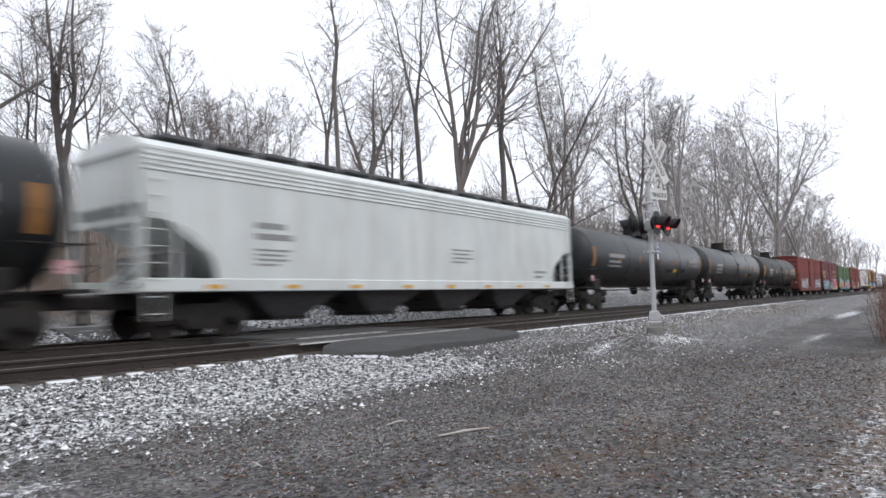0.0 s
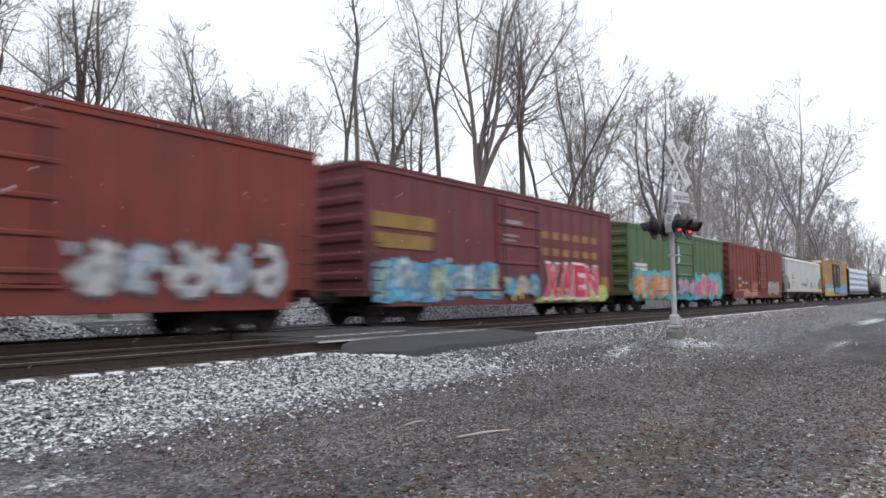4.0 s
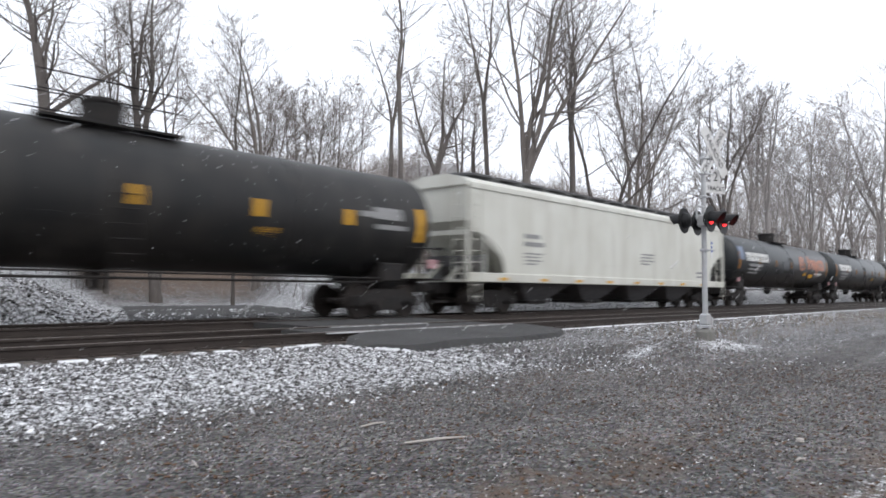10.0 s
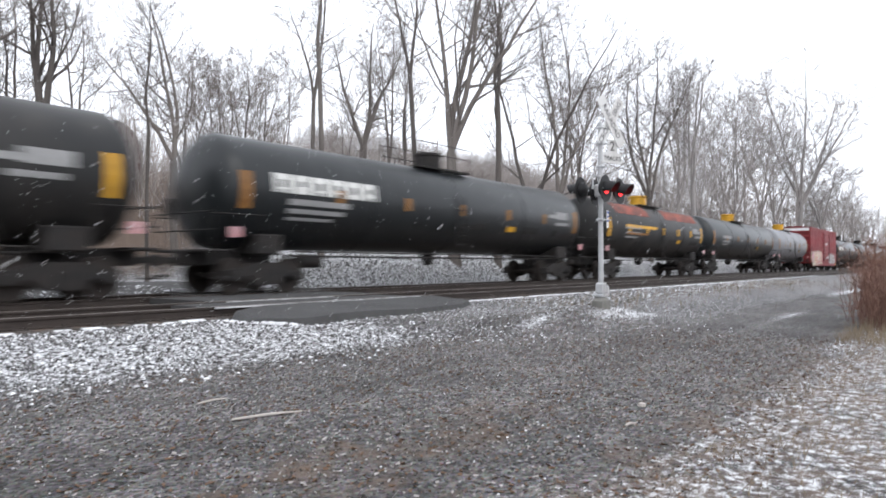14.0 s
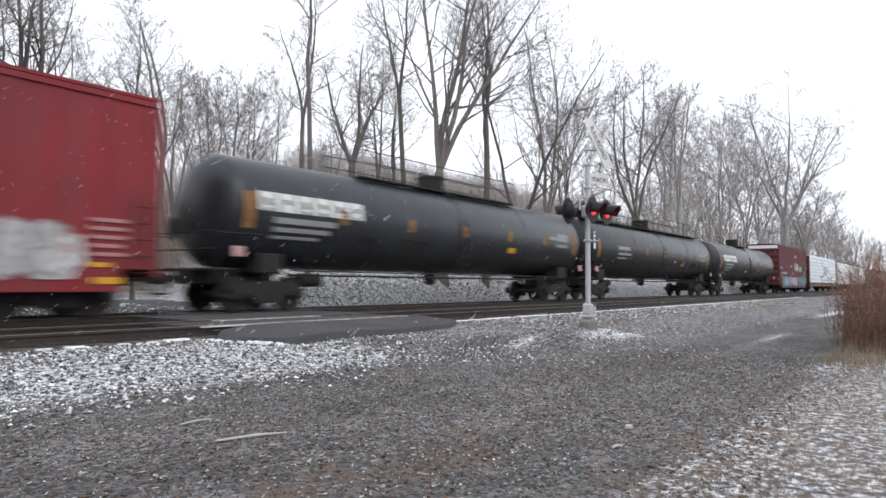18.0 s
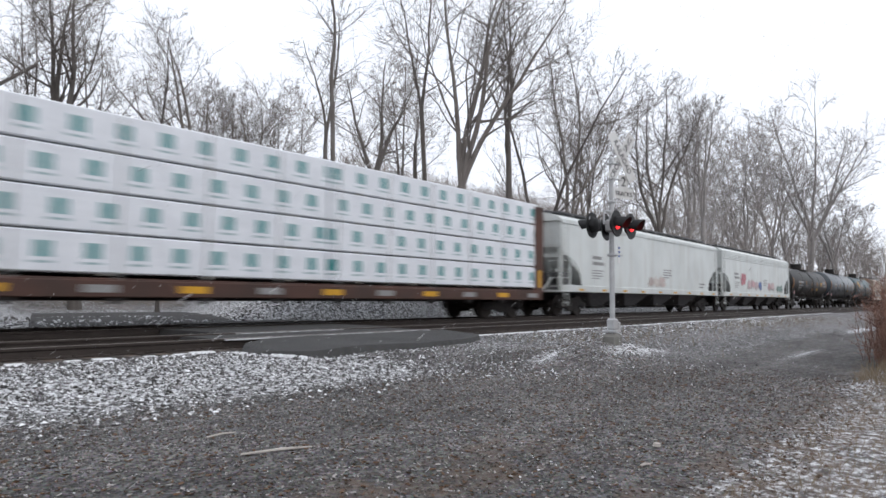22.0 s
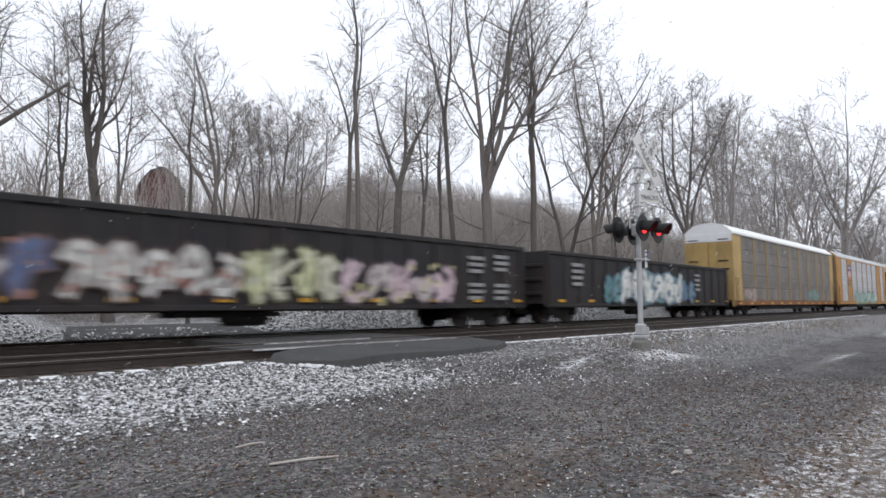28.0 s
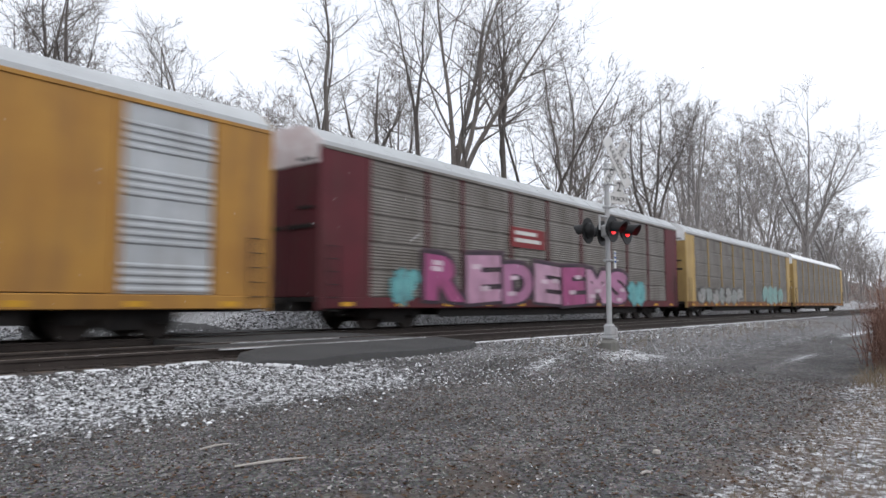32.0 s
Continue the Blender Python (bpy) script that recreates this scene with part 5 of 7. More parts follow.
# ---- gondolas ----
def gondola(s0, s1, label, height=2.85):
    car = thing("gondola_car", label, "gondola", group="freight train")
    L = s1 - s0
    half = 1.50
    paint = M["gondola"]
    for y in (-half, half):
        part("side", Shape().box(0.15, L - 0.15, y - 0.03, y + 0.03, 0.72, height, 0.005), paint, car)
        sg = -1 if y < 0 else 1
        part("top_chord", Shape().box(0.1, L - 0.1, min(y, y + sg * 0.1), max(y, y + sg * 0.1), height - 0.12, height + 0.03, 0.02), paint, car)
        part("bottom_chord", Shape().box(0.1, L - 0.1, min(y, y + sg * 0.08), max(y, y + sg * 0.08), 0.66, 0.80, 0.02), paint, car)
    rib = Shape().sweep([(-0.09, -half - 0.02), (-0.06, -half - 0.10), (0.06, -half - 0.10), (0.09, -half - 0.02)], 0.78, height - 0.1, "z").mesh("side_rib", paint)
    k = 17
    for i in range(k + 1):
        x = 0.35 + (L - 0.7) * i / k
        part("side_rib", rib, None, car).matrix_basis = pose(x, 0, 0)
        part("side_rib", rib, None, car).matrix_basis = pose(x, 0, 0, 0, 0, 180)
    part("floor", Shape().box(0.15, L - 0.15, -half, half, 0.85, 0.95), paint, car)
    part("centre_sill", Shape().box(0.0, L, -0.35, 0.35, 0.62, 0.86), M["truck"], car)
    part("brake_cylinder", Shape().lathe([(0, 0.15), (0.1, 0.25), (1.3, 0.25), (1.4, 0.15)], "x", (L * 0.42, -0.7, 0.52), 12).box(L * 0.35, L * 0.5, -1.0, -0.4, 0.5, 0.62), M["truck"], car)
    for end, sg in ((0.15, -1), (L - 0.15, 1)):
        part("end", Shape().box(end - 0.04, end + 0.04, -half, half, 0.8, height, 0.01), paint, car)
        for z in (1.2, 1.75, 2.3):
            part("end_rib", Shape().box(min(end, end + sg * 0.12), max(end, end + sg * 0.12), -half + 0.05, half - 0.05, z - 0.07, z + 0.07, 0.02), paint, car)
        ladder(car, end + (0.1 if sg < 0 else -0.5), -half - 0.13, 0.45, height - 0.2, paint)
        add_truck(car, 2.0 if sg < 0 else L - 2.0)
    add_couplers(car, L)
    for x in np.arange(1.0, L, 2.35):
        plate(car, "reflective_tape", float(x), float(x) + 0.4, 0.86, 0.97, M["tape"], -half - 0.105)
    return keep(car, s0)


# ---- autoracks ----
def corrugated(width, z0, z1, grooves, depth, grouped):
    """A sheet with horizontal grooves, in groups or parted by recessed seams, as a closed slab."""
    pts = [(0.0, z0)]
    step = (z1 - z0) / grooves
    for i in range(grooves):
        z = z0 + i * step
        if grouped and i % 6 >= 4:
            continue
        if not grouped and i % 9 == 8:
            pts += [(0.0, z + 0.02 * step), (-0.035, z + 0.1 * step), (-0.035, z + 0.9 * step), (0.0, z + 0.98 * step)]
        else:
            pts += [(0.0, z + 0.12 * step), (depth, z + 0.35 * step), (depth, z + 0.6 * step), (0.0, z + 0.85 * step)]
    pts.append((0.0, z1))
    n = len(pts)
    v = [(x, -y, z) for x in (0.0, width) for y, z in pts] + [(x, 0.05, z) for x in (0.0, width) for y, z in pts]
    f = []
    for i in range(n - 1):
        f += [(i, n + i, n + i + 1, i + 1), (2 * n + i, 2 * n + i + 1, 3 * n + i + 1, 3 * n + i), (i, i + 1, 2 * n + i + 1, 2 * n + i), (n + i, 3 * n + i, 3 * n + i + 1, n + i + 1)]
    f += [(0, 2 * n, 3 * n, n), (n - 1, 2 * n - 1, 4 * n - 1, 3 * n - 1)]
    return Shape().add(v, f)


def autorack(s0, s1, frame_paint, panel_paint, label, roof_paint, end_paint, end_top=None, blank=(), edges=None, grouped=False, sill=None, eave_rail=False):
    car = thing("autorack", label, "autorack car", group="freight train")
    L = s1 - s0
    half, eave, top = 1.50, 5.22, 5.92
    part("side_sill", Shape().box(0.1, L - 0.1, -half - 0.06, -half + 0.1, 0.66, 0.98, 0.02).box(0.1, L - 0.1, half - 0.1, half + 0.06, 0.66, 0.98, 0.02), sill or frame_paint, car)
    # near-side dark strip stands for shade under the sill and the fishbelly frame
    part("skirt", Shape().box(5.6, L - 5.6, -1.28, -1.2, 0.36, 0.68, 0.01), M["truck"], car, "dark strip for the shade and fishbelly underframe below the sill")
    part("deck", Shape().box(0.1, L - 0.1, -half + 0.1, half - 0.1, 0.85, 0.97), M["truck"], car)
    part("underframe", Shape().box(0, L, -0.4, 0.4, 0.58, 0.85).box(6, L - 6, -1.0, 1.0, 0.42, 0.62), M["truck"], car)
    inner = part("inner_wall", Shape().box(0.3, L - 0.3, -half + 0.12, half - 0.12, 0.97, eave), M["bardark"], car)
    prof = [(-half - 0.03, eave - 0.02), (-half - 0.03, eave + 0.12)]
    for i in range(7):
        t = math.pi * (0.12 + 0.76 * i / 6)
        prof.append((-(half - 0.18) * math.cos(t) * 1.02, eave + 0.12 + (top - eave - 0.12) * min(1.0, math.sin(t) * 1.12)))
    prof += [(half + 0.03, eave + 0.12), (half + 0.03, eave - 0.02)]
    roof = part("roof", Shape().sweep(prof, 0.15, L - 0.15), roof_paint, car)
    part("eave_rail", Shape().box(0.15, L - 0.15, -half - 0.05, -half + 0.03, eave - 0.10, eave - 0.0, 0.01), frame_paint if eave_rail else panel_paint, car)
    seams = Shape()
    for x in np.arange(1.5, L - 1.0, 1.5):
        seams.sweep([(a_ * 1.004, b_ + 0.012) for a_, b_ in prof[1:-1]], float(x), float(x) + 0.05)
    part("roof_seams", seams, roof_paint, roof)
    edges = edges or [1.6 + (L - 3.0) * i / 9 for i in range(10)]
    for i, (xa, xb) in enumerate(zip(edges, edges[1:])):
        w = round(xb - xa, 2)
        sheet = shared(("sheet", w, panel_paint.name), lambda: corrugated(w - 0.2, 1.0, eave - 0.10, 24 if grouped else 45, 0.035 if grouped else 0.02, grouped).mesh("side_panel", panel_paint))
        if i in blank:
            part("blank_panel", Shape().box(0, w - 0.1, -0.02, 0.05, 1.0, eave - 0.10, 0.008), frame_paint, car).matrix_basis = pose(xa + 0.05, -half, 0)
        else:
            part("side_panel", sheet, None, car).matrix_basis = pose(xa + 0.10, -half, 0)
        part("side_panel", sheet, None, car).matrix_basis = pose(xb - 0.10, half, 0, 0, 0, 180)
    postm = shared(("rackpost", frame_paint.name), lambda: Shape().box(-0.07, 0.07, -half - 0.05, -half + 0.04, 0.95, eave - 0.1, 0.012).mesh("post", frame_paint))
    for x in edges:
        part("post", postm, None, car).matrix_basis = pose(x, 0, 0)
        part("post", postm, None, car).matrix_basis = pose(x, 0, 0, 0, 0, 180)
    for end, sg in ((0.15, -1), (L - 0.15, 1)):
        x0, x1 = (0.15, edges[0]) if sg < 0 else (edges[-1], L - 0.15)
        for f_ in (-1, 1):
            part("end_bay", Shape().box(x0 + 0.05, x1, f_ * half - 0.03, f_ * half + 0.03, 0.98, eave - 0.1, 0.01), frame_paint, car)
            part("end_post", Shape().box(end - 0.06, end + 0.06, f_ * (half - 0.04) - 0.08, f_ * (half - 0.04) + 0.08, 0.6, eave, 0.015), frame_paint, car)
        for y0, y1 in ((-half + 0.1, -0.02), (0.02, half - 0.1)):
            door = part("end_door", Shape().box(end - 0.05, end + 0.05, y0, y1, 0.98, eave - 0.05, 0.012), end_paint, car)
            part("door_bar", Shape().box(min(end, end + sg * 0.09), max(end, end + sg * 0.09), y0 + 0.1, y1 - 0.1, 2.9, 3.02, 0.01), M["truck"], door)
        cap = [(y_, z_) for y_, z_ in prof]
        part("end_cap", Shape().sweep([(a_ * 0.995, b_ - 0.01) for a_, b_ in cap], min(end, end + sg * 0.06), max(end, end + sg * 0.06)), M[end_top] if end_top else frame_paint, car)
        if end_top:
            band = part("end_band", Shape().box(min(end, end + sg * 0.075), max(end, end + sg * 0.075), -half + 0.02, half - 0.02, eave - 0.50, eave + 0.02, 0.01), M[end_top], car, "pale top of the end above the doors")
            for y in (-0.95, 0.95):
                part("end_slot", Shape().box(min(end, end + sg * 0.09), max(end, end + sg * 0.09), y - 0.32, y + 0.32, eave - 0.40, eave - 0.33), M["truck"], band)
                part("end_slot", Shape().box(min(end, end + sg * 0.09), max(end, end + sg * 0.09), y - 0.3, y + 0.3, 3.45, 3.53), M["truck"], band)
        ladder(car, end + (0.2 if sg < 0 else -0.62), -half - 0.10, 0.45, 2.4, M["truck"])
        add_truck(car, 3.6 if sg < 0 else L - 3.6)
    add_couplers(car, L)
    for x in np.arange(0.9, L - 0.6, 2.3):
        plate(car, "reflective_tape", float(x), float(x) + 0.45, 0.72, 0.84, M["tape"], -half - 0.062)
    return keep(car, s0)


# ---- the train, car by car from its head: (start, end) along the train at time 0 ----
tank_car(-15.2, 4.9, M["black"], "black tank car with orange tape, wet with snow", seed=1)
c = hopper(5.7, 26.1, M["white"], "white covered hopper with four bays, lightly soiled", ribs=True, tag_seed=2)
tank_car(27.7, 47.5, M["black"], "long black tank car streaked with wet snow", seed=3)
tank_car(48.0, 66.4, M["black"], "black tank car with a yellow sticker", seed=4)
tank_car(67.0, 85.6, M["dark"], "weathered black tank car with yellow tape", tape="tape", seed=5)
c = boxcar(86.5, 105.2, 4.75, M["rustred"], "rust-red ribbed boxcar sprayed with pale graffiti")
graffiti(c, 2.0, 6.8, 0.75, 2.2, [(0.5, 0.5, 0.52), (0.55, 0.45, 0.47)], (0.09, 0.07, 0.1), 11, 5)
graffiti(c, 12.5, 17.6, 0.75, 2.2, [(0.5, 0.5, 0.5), (0.35, 0.42, 0.5)], (0.10, 0.08, 0.1), 12, 5)
c = boxcar(106.9, 123.7, 4.85, M["maroon_hazed"], "maroon boxcar with blue graffiti and a large red and white tag", doors=((0.40, 0.585),))
graffiti(c, 0.4, 7.0, 0.66, 2.15, [(0.28, 0.42, 0.42), (0.42, 0.52, 0.58), (0.16, 0.34, 0.5), (0.36, 0.42, 0.30)], (0.05, 0.10, 0.16), 13, 8, back=(0.10, 0.38, 0.58), shine=(0.45, 0.55, 0.62))
graffiti(c, 7.0, 9.6, 0.66, 1.7, [(0.14, 0.36, 0.52), (0.45, 0.42, 0.36)], (0.06, 0.08, 0.14), 113, 3, y=-1.625, shine=(0.55, 0.40, 0.1))
sprayed_word(c, "XAEN", 10.1, 15.0, 0.74, 2.25, [(0.60, 0.03, 0.08), (0.62, 0.05, 0.11)], (0.70, 0.66, 0.66), 14, y=-1.552, shine=(0.62, 0.16, 0.20), bold=0.05)
graffiti(c, 9.2, 15.9, 0.60, 0.86, [(0.40, 0.52, 0.14), (0.46, 0.55, 0.25)], (0.36, 0.48, 0.10), 114, 6, y=-1.535)
graffiti(c, 13.2, 15.9, 0.62, 1.25, [(0.46, 0.58, 0.14), (0.5, 0.6, 0.25)], (0.40, 0.52, 0.12), 116, 3, y=-1.532, back=(0.45, 0.56, 0.14))
for z_ in (3.30, 2.62):
    for k in range(6):
        plate(c, "lettering", 9.95 + 0.9 * k, 10.5 + 0.9 * k, z_ - 0.15, z_ + 0.15, gcol(0.31, 0.16, 0.06), -1.532)
for x_, w_, z_ in ((0.3, 2.8, 3.1), (0.4, 2.6, 2.5)):
    plate(c, "emblem_bar", x_, x_ + w_, z_ - 0.22, z_ + 0.22, gcol(0.28, 0.17, 0.05), -1.532, "faded yellow company mark")
plate(c, "stencil", 7.3, 8.4, 3.42, 3.66, M["bargrey"], -1.58)
bars(c, 7.1, 3.12, (1.0, 0.8), 0.08, 0.10, M["bargrey"], -1.58)
plate(c, "rust_patch", 15.4, 16.2, 0.9, 1.7, gcol(0.33, 0.15, 0.04), -1.532, "rusty orange patch")
c = boxcar(125.6, 142.3, 4.62, M["green"], "green boxcar with a bright graffiti band", doors=((0.39, 0.61),))
graffiti(c, 0.3, 15.9, 0.58, 2.2, [(0.08, 0.40, 0.48), (0.10, 0.44, 0.52)], (0.08, 0.38, 0.48), 115, 10, back=(0.10, 0.42, 0.50))
graffiti(c, 0.4, 6.3, 0.62, 1.95, [(0.55, 0.26, 0.08), (0.58, 0.42, 0.30), (0.48, 0.20, 0.06)], (0.46, 0.24, 0.14), 15, 6, y=-1.57, shine=(0.62, 0.46, 0.36))
graffiti(c, 6.8, 9.9, 0.8, 1.8, [(0.55, 0.26, 0.38), (0.5, 0.3, 0.42)], (0.07, 0.22, 0.26), 17, 3, y=-1.63, shine=(0.1, 0.36, 0.42))
graffiti(c, 10.3, 14.6, 0.68, 2.1, [(0.58, 0.08, 0.26), (0.60, 0.16, 0.34)], (0.62, 0.38, 0.30), 16, 4, y=-1.57, shine=(0.62, 0.42, 0.14))
graffiti(c, 14.4, 15.9, 0.68, 1.7, [(0.58, 0.5, 0.3), (0.12, 0.42, 0.46)], (0.08, 0.30, 0.34), 117, 2, y=-1.57)
for z_ in (2.50, 2.28, 2.06):
    plate(c, "stencil_patch", 0.6, 2.4, z_ - 0.17, z_, M["bar"], -1.535, "white stencilled panel")
plate(c, "stencil", 7.8, 8.9, 1.95, 2.1, gcol(0.1, 0.42, 0.4), -1.58)
for k in range(3):
    plate(c, "snow_on_roof_edge", 6.0 + 3.3 * k, 8.9 + 3.3 * k, 4.50, 4.545, M["snowroof"], -1.565, "thin snow on the roof edge")
c = boxcar(143.7, 161.4, 4.7, M["rustred"], "rust-red boxcar with faded graffiti and patches", doors=((0.468, 0.645),))
graffiti(c, 3.5, 8.0, 0.6, 1.25, [(0.46, 0.20, 0.12), (0.5, 0.34, 0.24), (0.42, 0.14, 0.09)], (0.36, 0.10, 0.06), 18, 6, shine=(0.55, 0.42, 0.30))
graffiti(c, 6.0, 8.0, 1.2, 1.8, [(0.42, 0.16, 0.06)], (0.33, 0.09, 0.06), 118, 2)
graffiti(c, 11.5, 15.6, 0.7, 2.0, [(0.44, 0.44, 0.40), (0.38, 0.40, 0.36)], (0.16, 0.20, 0.15), 19, 5, back=(0.42, 0.40, 0.36), shine=(0.22, 0.22, 0.2))
plate(c, "grey_patch", 2.25, 3.15, 1.92, 2.15, M["bargrey"], -1.535)
plate(c, "grey_patch", 2.25, 3.15, 1.66, 1.86, M["bardark"], -1.535)
plate(c, "yellow_patch", 2.35, 3.05, 1.40, 1.60, M["tape"], -1.535)
for x_, z_ in ((3.3, 1.82), (4.25, 1.80), (3.4, 1.25), (2.4, 1.25)):
    plate(c, "stencil", x_, x_ + 0.7, z_ - 0.17, z_, gcol(0.46, 0.32, 0.28), -1.535)
bars(c, 8.3, 2.0, (0.9, 0.7), 0.12, 0.1, M["bargrey"], -1.58)
c = hopper(162.7, 181.9, M["greyhop"], "pale grey covered hopper with three bays and faint blue graffiti", bays=3, deep=True, tag_seed=3)
graffiti(c, 7.6, 10.6, 1.65, 1.95, [(0.16, 0.28, 0.42), (0.2, 0.34, 0.46)], (0.3, 0.36, 0.42), 20, 5, y=-1.51)
graffiti(c, 12.5, 15.0, 1.55, 2.1, [(0.26, 0.4, 0.48), (0.28, 0.29, 0.3)], (0.4, 0.43, 0.43), 21, 4, y=-1.51)
c = boxcar(183.6, 203.7, 5.05, M["yellow"], "ochre boxcar with black doors and blue graffiti", door_paint=M["blackdoor"], doors=((0.363, 0.50), (0.505, 0.642)), posts=False, top_end="snowroof", roof_paint=M["yellow"])
for z in (1.95, 3.0, 4.1):
    plate(c, "side_rib", 0.5, 7.0, z, z + 0.07, M["yellow"], -1.50, proud=0.05)
    plate(c, "side_rib", 13.2, 19.6, z, z + 0.07, M["yellow"], -1.50, proud=0.05)
graffiti(c, 0.7, 7.1, 1.25, 1.98, [(0.12, 0.40, 0.64), (0.16, 0.44, 0.66)], (0.10, 0.36, 0.60), 122, 7, y=-1.556, shine=(0.30, 0.24, 0.46))
graffiti(c, 0.6, 7.2, 0.98, 1.55, [(0.60, 0.55, 0.48), (0.62, 0.58, 0.55), (0.56, 0.46, 0.34)], (0.50, 0.44, 0.46), 123, 8, y=-1.58, back=(0.58, 0.53, 0.47), shine=(0.28, 0.22, 0.44))
graffiti(c, 0.5, 7.2, 0.58, 1.12, [(0.58, 0.46, 0.08), (0.60, 0.50, 0.14)], (0.54, 0.42, 0.06), 22, 8, y=-1.60, back=(0.56, 0.44, 0.08), shine=(0.34, 0.26, 0.40))
graffiti(c, 7.6, 12.6, 0.9, 1.75, [(0.1, 0.36, 0.64), (0.12, 0.42, 0.62)], (0.03, 0.05, 0.1), 23, 4, y=-1.65, shine=(0.16, 0.48, 0.66))
graffiti(c, 13.0, 19.3, 1.3, 2.05, [(0.12, 0.36, 0.44), (0.10, 0.40, 0.62)], (0.1, 0.38, 0.62), 24, 6, y=-1.556, back=(0.12, 0.40, 0.56))
graffiti(c, 13.0, 19.3, 0.72, 1.35, [(0.36, 0.32, 0.52), (0.42, 0.38, 0.56)], (0.3, 0.26, 0.48), 25, 6, y=-1.58, back=(0.36, 0.33, 0.52))
bars(c, 15.4, 4.0, (2.0,), 0.30, 0.1, gcol(0.32, 0.06, 0.05), -1.506)
bars(c, 14.2, 3.55, (4.2,), 0.13, 0.1, gcol(0.24, 0.12, 0.03), -1.506)
for ang, paint_ in ((32, gcol(0.14, 0.12, 0.36)), (-32, gcol(0.50, 0.08, 0.05))):
    part("emblem_bar", Shape().box(-0.85, 0.85, -0.006, 0.0, -0.13, 0.13), paint_, c, "crossed emblem bar").matrix_basis = pose(4.9, -1.506 - (0.006 if ang < 0 else 0), 3.55, 0, ang, 0)
for x_, w_, z_ in ((0.7, 0.8, 3.9), (1.8, 0.6, 3.9), (0.7, 0.8, 3.5), (1.8, 0.8, 3.5), (3.6, 0.6, 3.7), (5.9, 0.6, 3.55), (2.9, 0.5, 3.45)):
    bars(c, x_, z_, (w_, w_ * 0.8), 0.07, 0.06, gcol(0.20, 0.12, 0.05), -1.506)
plate(c, "yellow_patch", 1.7, 2.4, 2.55, 2.75, M["tape"], -1.506)
for x in (8.0, 10.9):
    bars(c, x, 4.15, (1.0, 1.0, 0.9), 0.16, 0.1, M["bargrey"], -1.60)
    bars(c, x, 3.0, (1.0, 0.8), 0.12, 0.1, M["bargrey"], -1.60)
centerbeam(205.9, 230.2, M["darkgreen"], wrap("blue_wave_wrap", (0.06, 0.22, 0.42), 1.35, "waves"), "centerbeam flatcar stacked with blue and white wrapped lumber", 3, 0.02)
tank_car(231.6, 250.4, M["dark"], "weathered black tank car with yellow tape", tape="tape", seed=6)
c = hopper(251.3, 272.2, M["cream"], "cream-white covered hopper with four bays", tag_seed=4)
_, skin, zc = tank_car(273.7, 293.9, M["black"], "black tank car with white block lettering and an orange tag", letters=2.0, seed=7)
ORANGE = gcol(0.52, 0.25, 0.18)
for k, ch in enumerate("@freegaza"):
    w_, x_ = (1.25, 12.75) if k == 0 else (0.50, 13.80 + 0.51 * k)
    h_ = 1.0 if ch in "@fg" else 0.78
    z_ = zc + 0.16 + (0.08 if ch == "f" else -0.24 if ch == "g" else 0)
    me = glyph("orange_letter", ch, w_, h_, 0.035, ORANGE, 0.05, 8)
    for v in me.vertices:
        q = z_ + v.co.z - zc
        v.co = (x_ + v.co.x, -math.sqrt(1.52 ** 2 - q * q) - 0.012 + v.co.y, z_ + v.co.z)
    part("orange_letter", me, None, TRAIN[-1][0])
skin("pale_swirl", 8.6, 10.4, zc - 0.35, zc + 0.15, gcol(0.10, 0.11, 0.12), "faded grey spray swirl")
skin("yellow_sticker", 14.6, 15.6, zc - 0.80, zc - 0.55, M["tape"])
skin("lettering", 15.9, 17.7, zc - 0.56, zc - 0.44, M["bar"])
skin("lettering", 15.9, 17.0, zc - 0.70, zc - 0.63, M["bargrey"])
skin("pale_tag", 0.9, 1.7, zc + 0.0, zc + 0.75, gcol(0.16, 0.2, 0.28), "faded blue-grey spray tag")
tank_car(294.8, 315.6, M["black"], "black tank car with white block lettering", letters=1.9, seed=8)
tank_car(316.4, 337.5, M["dark"], "brown-black weathered tank car with yellow tape", tape="tape", long_walk=True, seed=9)
tank_car(338.7, 358.3, M["black"], "black tank car with white lettering and pale streaks", letters=1.8, seed=10)
tank_car(359.9, 376.2, M["dark"], "black tank car with a faded red shoulder and yellow dome", red_top=True, white_valve=True, tape="tape", seed=11)
tank_car(377.0, 396.2, M["black"], "black tank car with a yellow dome", white_valve=True, seed=12)
tank_car(397.0, 411.8, M["silver"], "grey tank car with red graffiti and a yellow dome", white_valve=True, seed=13)
c = boxcar(412.6, 430.2, 5.0, M["red"], "bright red boxcar sprayed with pink and grey graffiti", top_end="snowroof")
graffiti(c, 0.3, 7.0, 0.62, 2.3, [(0.60, 0.26, 0.16), (0.56, 0.30, 0.44), (0.62, 0.40, 0.22), (0.58, 0.22, 0.24)], (0.56, 0.52, 0.44), 26, 8, back=(0.56, 0.52, 0.42), shine=(0.62, 0.62, 0.60))
graffiti(c, 11.2, 15.7, 0.75, 2.15, [(0.42, 0.42, 0.43), (0.5, 0.5, 0.5)], (0.26, 0.22, 0.22), 27, 6, back=(0.44, 0.44, 0.45), shine=(0.36, 0.22, 0.18))
graffiti(c, 9.2, 10.8, 1.3, 1.75, [(0.6, 0.6, 0.6)], (0.2, 0.05, 0.06), 127, 2, y=-1.63)
plate(c, "stencil", 9.3, 10.4, 3.05, 3.3, M["bar"], -1.58)
